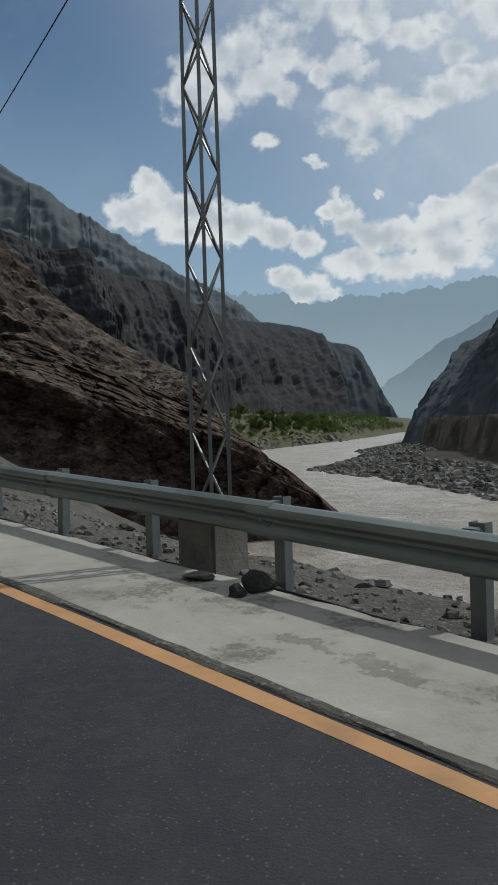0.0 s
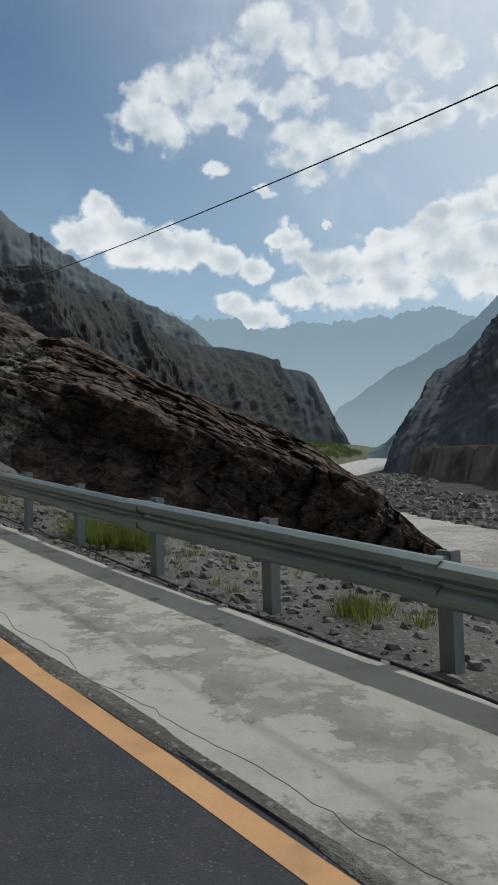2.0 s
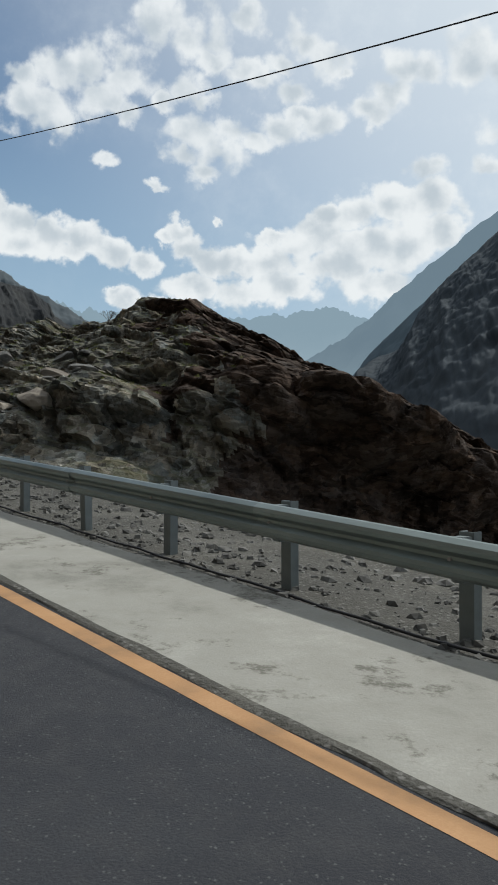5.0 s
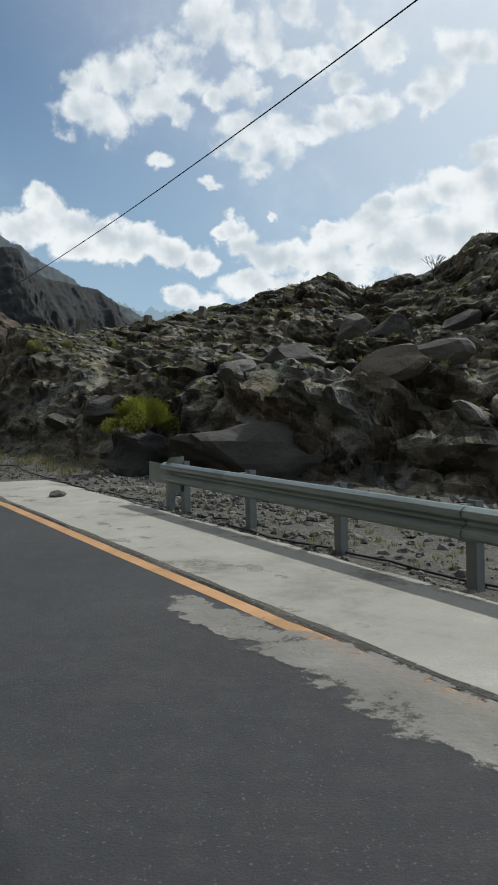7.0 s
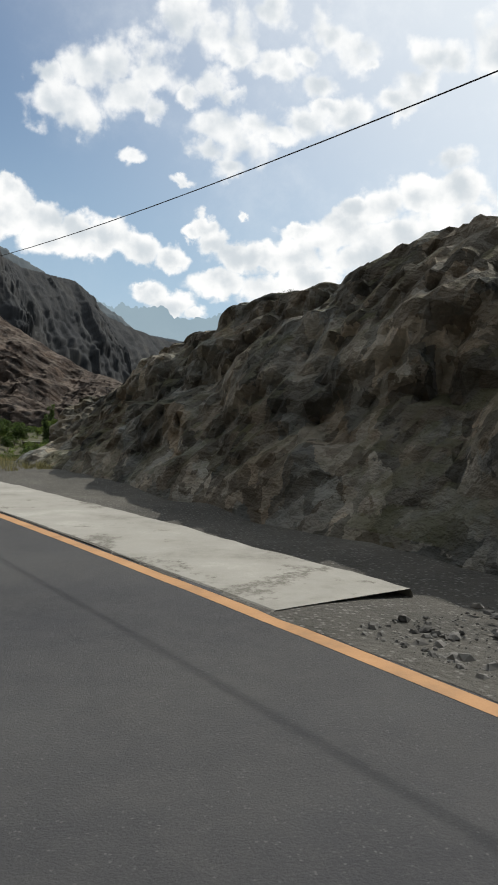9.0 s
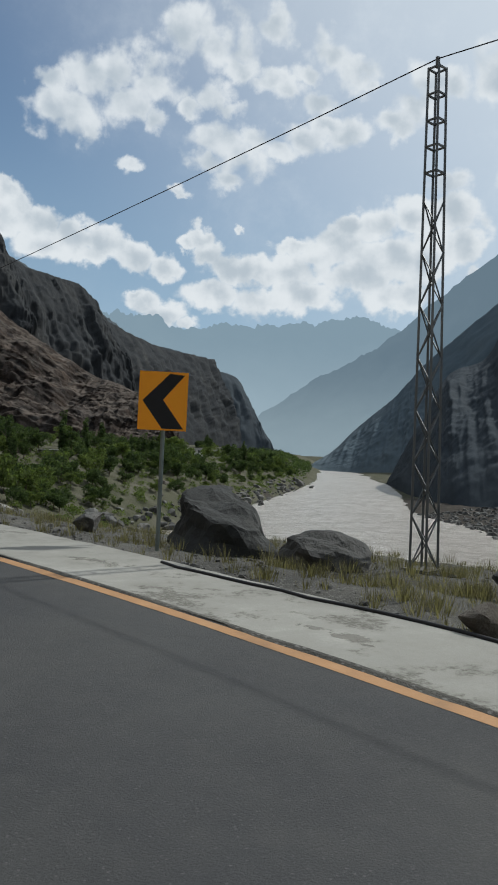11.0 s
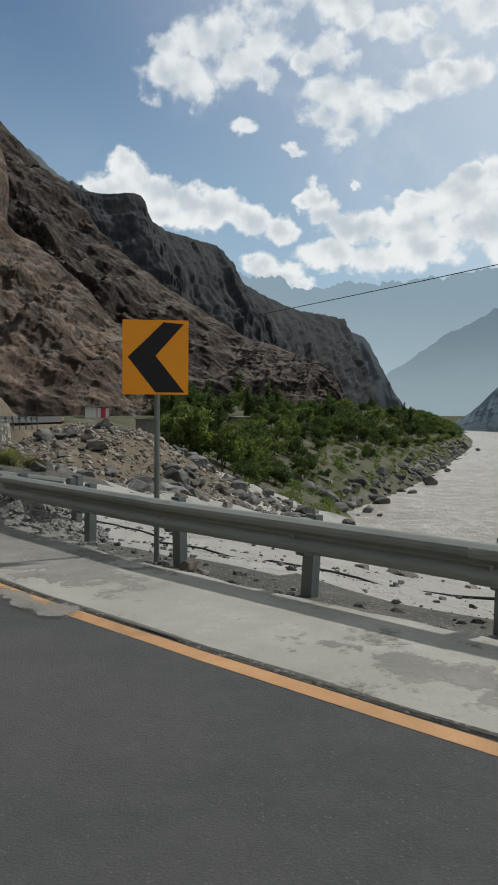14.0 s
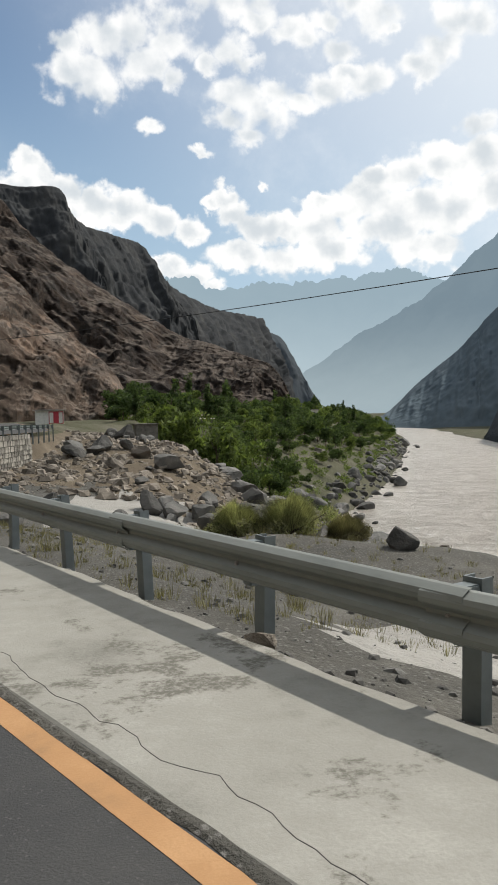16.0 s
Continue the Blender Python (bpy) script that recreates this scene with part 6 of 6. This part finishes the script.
s_, d_ = scatter(300, 96, 122, 2.4, 6, 1.2)
tuft_field("weeds", ground_at(s_, d_), 0.07, 18, M_GREENGRASS, "low green weeds in roadside gravel", 34, 0.004, 0.12)
s_, d_ = scatter(160, 126, 141, 2.4, 4.5, 1.0)
tuft_field("weeds", ground_at(s_, d_), 0.20, 20, M_DRYGRASS, "dry weeds at the foot of rock face", 35, 0.004, 0.14)


q = np.stack([-64 + 28 * r_.rand(1500), 108 + 23 * r_.rand(1500)], -1)
q = np.array([(a, e, on_hill(a, e, -99)) for a, e in q if hill_slope(a, e) > 0.8])
q = q[q[:, 2] > 0]
tuft_field("weeds", q[::3], 0.13, 22, M_DRYGRASS, "dry weeds on the ledges of the rock hill", 38, 0.006, 0.2)
tuft_field("weeds", q[1::2], 0.14, 22, M_GREENGRASS, "olive weeds on the ledges of the rock hill", 39, 0.006, 0.2)
q = ground_at(43.6 + 0.9 * (r_.rand(46) - 0.5) * 2, 2.95 + 0.35 * (r_.rand(46) - 0.5) * 2)
tuft_field("grass_tussock", q, 0.30, 90, M_TUSSOCK, "tall green grass tussock behind guard rail post", 41, 0.003, 0.20)
q = ground_at(38.5 + 0.4 * (r_.rand(14) - 0.5) * 2, 3.0 + 0.25 * (r_.rand(14) - 0.5) * 2)
tuft_field("grass_tussock", q, 0.17, 50, M_TUSSOCK, "small green grass tussock in roadside gravel", 42, 0.003, 0.16)


def bush(p, size, mat, seed, label, upright=False, tall=1.0):
    r = np.random.RandomState(seed)
    root = empty("bush", Matrix.Translation(p))
    low = 0.86 if upright else 1.0
    cs = [(r.normal() * 0.36 * size * low, r.normal() * 0.28 * size * low, size * tall * low * ((0.16 + 0.26 * r.rand()) if upright else (0.28 + 0.34 * r.rand()))) for _ in range(14)]
    child("foliage", leaf_cloud("foliage", cs, [(0.20 if upright else 0.28) * size * low * (0.7 + 0.5 * r.rand()) for _ in cs], 4000 if upright else 8000, 0.026 * max(size, 0.8), mat, seed, 0.9), root)
    if upright:
        k = 11000
        a, u = r.rand(k) * 6.28, r.rand(k) ** 0.55
        lobe = 0.90 + 0.10 * np.sin(a * 3 + seed) + 0.07 * np.sin(a * 7 + 2.3 * seed) * u
        grow = lobe * (0.80 + 0.22 * r.rand(k) + 0.16 * r.rand(k) ** 6)
        tip = np.stack([0.64 * size * u * np.cos(a), 0.52 * size * u * np.sin(a), tall * size * (0.34 + 0.58 * (1 - u ** 2.4) ** 0.5)], -1) * grow[:, None]
        tip += r.normal(size=(k, 3)) * 0.02 * size
        foot = tip * np.array([0.80, 0.80, 1.0]) - np.array([0, 0, 1]) * (tall * size * (0.10 + 0.12 * r.rand(k)))[:, None]
        sd_ = np.stack([-np.sin(a), np.cos(a), 0 * a], -1) * 0.0045 * size
        v = np.stack([foot - sd_, foot + sd_, tip], 1).reshape(-1, 3)
        child("strand", mdata("strand", v, np.arange(3 * k).reshape(-1, 3).tolist(), mat), root, label="fine upright pale stalks")
    bm = bmesh.new()
    for _ in range(14):
        e = Vector((r.normal() * 0.3 * size, r.normal() * 0.24 * size, tall * size * (0.4 + 0.3 * r.rand())))
        bmesh.ops.create_cone(bm, cap_ends=False, segments=5, radius1=0.018 * size, radius2=0.005 * size, depth=e.length,
                              matrix=Matrix.Translation(e / 2) @ e.to_track_quat("Z", "Y").to_matrix().to_4x4())
    part("stem", bm, M_TWIG, root)
    return tagged(root, label, "bush")


bush((-57.45, 110.9, 8.2), 1.3, M_BUSH, 3, "yellow-green rounded bush growing on the rock slope", True, 0.75)
bush(ground_at(250.1, 11.2)[0], 1.5, M_WEED, 5, "pale olive bush on the gravel spit", True, 0.75)
bush(ground_at(251.4, 10.4)[0], 1.3, M_WEED, 15, "pale green bush on the gravel spit", True, 0.75)
bush(ground_at(249.0, 12.2)[0], 1.1, M_DRYGRASS, 16, "pale dry bush on the gravel spit", True, 0.7)
for k, (s, d, sz) in enumerate(((192.35, 3.35, 0.62), (192.0, 3.6, 0.5), (192.8, 3.5, 0.5))):
    bush(road(s, d, -0.1), sz, M_WEED, 36 + k, "dry olive weed clump on the rubble edge above the river", True, 1.05)
bush(road(193.3, 3.75, -0.1), 0.55, M_DRYGRASS, 8, "small dry grass clump on the rubble edge", True, 1.1)
bush(road(191.3, 3.9, -0.2), 0.6, M_DRYGRASS, 9, "small dry grass clump on the rubble edge", True, 0.9)
bush(ground_at(189.4, 6.2)[0], 0.9, M_GREENGRASS, 7, "pale bush above the river")


def bare_shrub(p, h, seed, label):
    rr = random.Random(seed)
    bm = bmesh.new()

    def grow(a, d, ln, r, depth):
        b = a + d * ln
        bmesh.ops.create_cone(bm, cap_ends=False, segments=4, radius1=r, radius2=r * 0.6, depth=ln,
                              matrix=Matrix.Translation((a + b) / 2) @ d.to_track_quat("Z", "Y").to_matrix().to_4x4())
        if depth:
            for _ in range(3):
                grow(b, (d + Vector((rr.uniform(-0.8, 0.8), rr.uniform(-0.8, 0.8), rr.uniform(-0.2, 0.5)))).normalized(), ln * 0.68, r * 0.6, depth - 1)

    for _ in range(3):
        grow(Vector((0, 0, -0.2)), Vector((rr.uniform(-0.3, 0.3), rr.uniform(-0.3, 0.3), 1)).normalized(), h * 0.38, 0.022 * h, 3)
    me = bpy.data.meshes.new("shrub")
    bm.to_mesh(me)
    bm.free()
    me.materials.append(M_TWIG)
    ob = new("shrub", me)
    ob.location = p
    return tagged(ob, label, "shrub")


bare_shrub((-46.1, 130.5, on_hill(-46.1, 130.5, 16.2)), 1.0, 2, "small leafy shrub on the hill crest")
bare_shrub((-42.7, 129.4, on_hill(-42.7, 129.4, 16.4)), 1.7, 5, "bare twiggy shrub on the hill crest")
bare_shrub((-65.5, 138.4, on_hill(-65.5, 138.4, 12.6)), 0.9, 6, "small bare shrub on the rock edge")

# ---- old parapet stones on the hill crest ----
PARAPET = box_data("parapet_stone", (-0.22, -0.18, -0.5), (0.22, 0.18, 0.50), M_PLINTH, 0.05)
for k, (x_, y_, sc) in enumerate(((-62.45, 127.3, 0.85), (-60.07, 126.69, 0.85), (-57.12, 126.77, 0.75), (-54.66, 127.1, 0.75))):
    ob = new("parapet_stone", PARAPET)
    ob.matrix_world = Matrix.LocRotScale(Vector((x_, y_, on_hill(x_, y_, 12) + 0.12)), Euler((0.05 * k, 0.06 * (k % 2), 0.3 + 0.25 * k)), Vector((sc * (0.9 + 0.1 * (k % 3)), sc, sc)))
    tagged(ob, "weathered stone parapet block on the hill crest", "parapet block", "parapet blocks of the old road")
for k, (s, d, sz) in enumerate(((135.4, 2.75, 0.55), (134.8, 3.0, 0.62), (134.2, 2.75, 0.50), (132.7, 2.3, 0.42), (136.2, 3.1, 0.45))):
    bush(ground_at(s, d)[0] - np.array([0, 0, 0.1]), sz, M_WEED, 50 + k, "olive weed clump growing on the rubble strip", True)
for k, (x_, y_, sz) in enumerate(((-61.4, 121.6, 0.6), (-60.3, 122.8, 0.5), (-58.6, 123.6, 0.45))):
    bush((x_, y_, on_hill(x_, y_, 9.0) - 0.08), sz, M_WEED, 60 + k, "dry olive shrub growing on the rock ledge", True)


def rock_field(name, items, mat, label):
    """Many boulders too far off to pick apart, as one mesh."""
    vs, fs, off = [], [], 0
    for me, p, size, turn, sink in items:
        n = len(me.vertices)
        co = np.empty(n * 3)
        me.vertices.foreach_get("co", co)
        co = co.reshape(-1, 3) * size
        c, s = math.cos(turn), math.sin(turn)
        co = np.stack([co[:, 0] * c - co[:, 1] * s, co[:, 0] * s + co[:, 1] * c, co[:, 2] + size * (0.6 - sink)], -1) + np.asarray(p)
        vs.append(co)
        fs += [[off + i for i in q.vertices] for q in me.polygons]
        off += n
    return tagged(mesh_ob(name, np.vstack(vs), fs, mat), label, "boulders", kind="stuff")


far_boulders, slope_boulders = [], []
# ---- river boulders ----
rb_ = np.random.RandomState(17)
for k in range(260):
    yy = 383 + 420 * rb_.rand() ** 1.3
    il = rb_.normal() * 4.0 + 4.5
    xx = float(bank_x(yy)) - il
    zz = max(float(valley_z(np.array([xx]), np.array([yy]))[0]), -16.4)
    sz = 0.8 + 2.4 * rb_.rand() ** 2.0
    if yy > 520 or k % 2:
        far_boulders.append((SMALL_ROCKS[k % 6], (xx, yy, zz), sz, rb_.rand() * 6, 0.3))
        continue
    put_rock(ROCKS[k % 8], "boulder", (xx, yy, zz), sz, rb_.rand() * 6, 0.3 * rb_.rand(), 0.3,
             "dark wet boulder at the river edge" if il < 2 else "grey boulder on the river bank", "boulder", "boulders along the river")
put_rock(PALE_ROCKS[0], "boulder", (-55.1, 481, -4.4), 3.6, 0.3, 0, 0.2, "big pale boulder between trees and river", "boulder", "boulders along the river")
put_rock(ROCKS[3], "boulder", (78, 765, -14.5), 5.5, 1.3, 0, 0.2, "large grey boulder on the river point", "boulder", "boulders along the river")
put_rock(ROCKS[5], "boulder", (-26, 476, -17), 4.2, 0.8, 0, 0.1, "dark rounded boulder standing in the river", "boulder", "boulders along the river")
for k in range(110):
    s, d = rb_.uniform(264, 300), rb_.uniform(13, 42)
    slope_boulders.append((SMALL_ROCKS[k % 6], ground_at(s, d)[0], 0.45 + 1.5 * rb_.rand() ** 2, rb_.rand() * 6, 0.25))
for k in range(170):
    s, d = rb_.uniform(288, 352), rb_.uniform(20, 52)
    slope_boulders.append((SMALL_ROCKS[k % 6], ground_at(s, d)[0], 0.4 + 1.6 * rb_.rand() ** 2, rb_.rand() * 6, 0.25))
rock_field("river_edge_boulders", far_boulders, M_STONE, "grey boulders along the distant river edge")
rock_field("slope_boulders", slope_boulders, M_STONE, "grey-brown boulders on the slope above the river")
# opposite bar
n = 2600
yy = 170 + 330 * rb_.rand(n) ** 1.3
xx = np.interp(yy, RIGHT_Y, RIGHT_X) - 3 + 40 * rb_.rand(n) ** 1.3
pebble_field("river_bar_stones", np.stack([xx, yy, np.maximum(valley_z(xx, yy), -16.3)], -1), 0.4 + 2.0 * rb_.rand(n) ** 3, M_STONE, "grey stones and boulders on the opposite river bar", 23)

# ---- far road: walls, hut ----
def wall_strip(name, s0, s1, d, thick, z0, z1, mat, label, step=2.0):
    st = np.arange(s0, s1 + 0.01, step)
    v = []
    for s in st:
        for a, b_ in ((d, z0), (d, z1), (d + thick, z1), (d + thick + 0.25, z0)):
            v.append(road(s, a, b_))
    n = len(st)
    f = [[4 * i + k, 4 * i + 4 + k, 4 * i + 4 + (k + 1) % 4, 4 * i + (k + 1) % 4] for i in range(n - 1) for k in range(4)]
    f += [[0, 1, 2, 3], [4 * n - 1, 4 * n - 2, 4 * n - 3, 4 * n - 4]]
    return tagged(mesh_ob(name, v, f, mat), label, "wall", kind="structure")


rw = wall_strip("retaining_wall", 257, 303, 2.15, 0.45, -4.2, 0.0, M_MASON, "grey stone masonry retaining wall under far road")
STONES = [box_data("wall_stone", (-0.5, -0.04, -0.5), (0.5, 0.05, 0.5), M_MASON2, 0.09) for _ in range(2)]
rs_ = random.Random(9)
zz, row = -2.9, 0
while zz < -0.3:
    hgt = rs_.uniform(0.30, 0.42)
    s = 258.0 + rs_.random()
    while s < 302:
        ln = rs_.uniform(0.45, 1.0)
        m, L_ = along(s, s + ln, 2.66 - 0.09 * zz, 2.66 - 0.09 * zz, zz, zz)
        ob = child("wall_stone", STONES[row % 2], rw, m @ Matrix.Translation((ln / 2, 0.02, hgt / 2)) @ Matrix.Diagonal((ln * 0.93, 1.5, hgt * 0.9, 1)))
        s += ln * 1.04
    zz += hgt * 1.04
    row += 1
wall_strip("uphill_wall", 292, 352, -10.5, 0.5, -0.5, 2.4, M_PLINTH, "plain concrete retaining wall beside far road")

hut = empty("roadside_hut", pose(-145.2, 421, 9.3, 0, 0, 8) @ Matrix.Scale(1.45, 4))
child("wall", box_data("wall", (-2.6, -1.5, -0.5), (2.6, 1.5, 2.5), M_WHITE, 0.02), hut)
front = child("front", box_data("front", (-0.2, -1.56, 0.0), (2.5, -1.5, 2.3), M_RED, 0.01), hut, label="red painted shop front")
for k in range(3):
    child("shutter", box_data("shutter", (-0.05 + 0.85 * k, -1.60, 0.1), (0.65 + 0.85 * k, -1.56, 2.1), M_RED if k % 2 else M_WHITE, 0.01), front)
child("roof", box_data("roof", (-3.0, -2.2, 2.5), (3.0, 1.8, 2.65), M_TIN, 0.02), hut, label="rusty tin roof")
tagged(hut, "small red and white roadside hut with tin roof", "hut")
hut2 = empty("small_building", pose(-101, 446, 6.8, 0, 0, 20))
child("wall", box_data("wall", (-3, -2, -1), (3, 2, 3.0), M_PLINTH, 0.03), hut2)
child("roof", box_data("roof", (-3.4, -2.4, 3.0), (3.4, 2.4, 3.25), M_WHITE, 0.03), hut2)
tagged(hut2, "grey flat-roofed house among the trees", "house")
hut3 = empty("small_building", pose(-22, 640, 9, 0, 0, -10))
child("wall", box_data("wall", (-5, -3, -3), (5, 3, 4.0), M_WHITE, 0.05), hut3)
child("roof", box_data("roof", (-5.5, -3.5, 4.0), (5.5, 3.5, 4.3), M_TIN, 0.03), hut3)
for k in range(3):
    child("window", box_data("window", (-4 + 3 * k, -3.05, 1.2), (-2.8 + 3 * k, -3.0, 2.6), M_BLACK, 0.01), hut3)
tagged(hut3, "pale house on the terrace above the trees", "house")
hb = empty("concrete_block_house", pose(-121.0, 316, 8.0, 0, 0, 10))
child("wall", box_data("wall", (-1.6, -1.2, -1), (1.6, 1.2, 1.9), M_PLINTH, 0.05), hb)
child("roof", box_data("roof", (-1.8, -1.4, 1.9), (1.8, 1.4, 2.05), M_PLINTH, 0.03), hb)
tagged(hb, "small grey concrete shelter at the road bend", "shelter")
put_rock(ROCKS[2], "boulder", road(283, 1.4, 0.0), 0.85, 0.7, 0, 0.15, "grey boulder lying at the far road edge")
for k, (s, d, sz) in enumerate(((271, 5.5, 1.5), (266, 6.5, 1.2), (262, 8, 1.0), (276, 9, 0.9), (258, 6, 0.8), (281, 14, 1.1), (270, 12, 0.7))):
    put_rock(ROCKS[k], "boulder", ground_at(s, d)[0], sz, k, 0.2, 0.2, "dark angular boulder in the side gully", "boulder", "boulders in the side gully")
for k in range(70):
    s, d = rs_.uniform(296, 350), rs_.uniform(4, 26)
    put_rock((PALE_ROCKS + ROCKS)[k % 11], "boulder", ground_at(s, d)[0], 0.4 + 1.1 * rs_.random() ** 2, rs_.random() * 6, 0.3, 0.25, "pale broken rock on the rubble slope", "boulder", "rocks on the rubble slope")
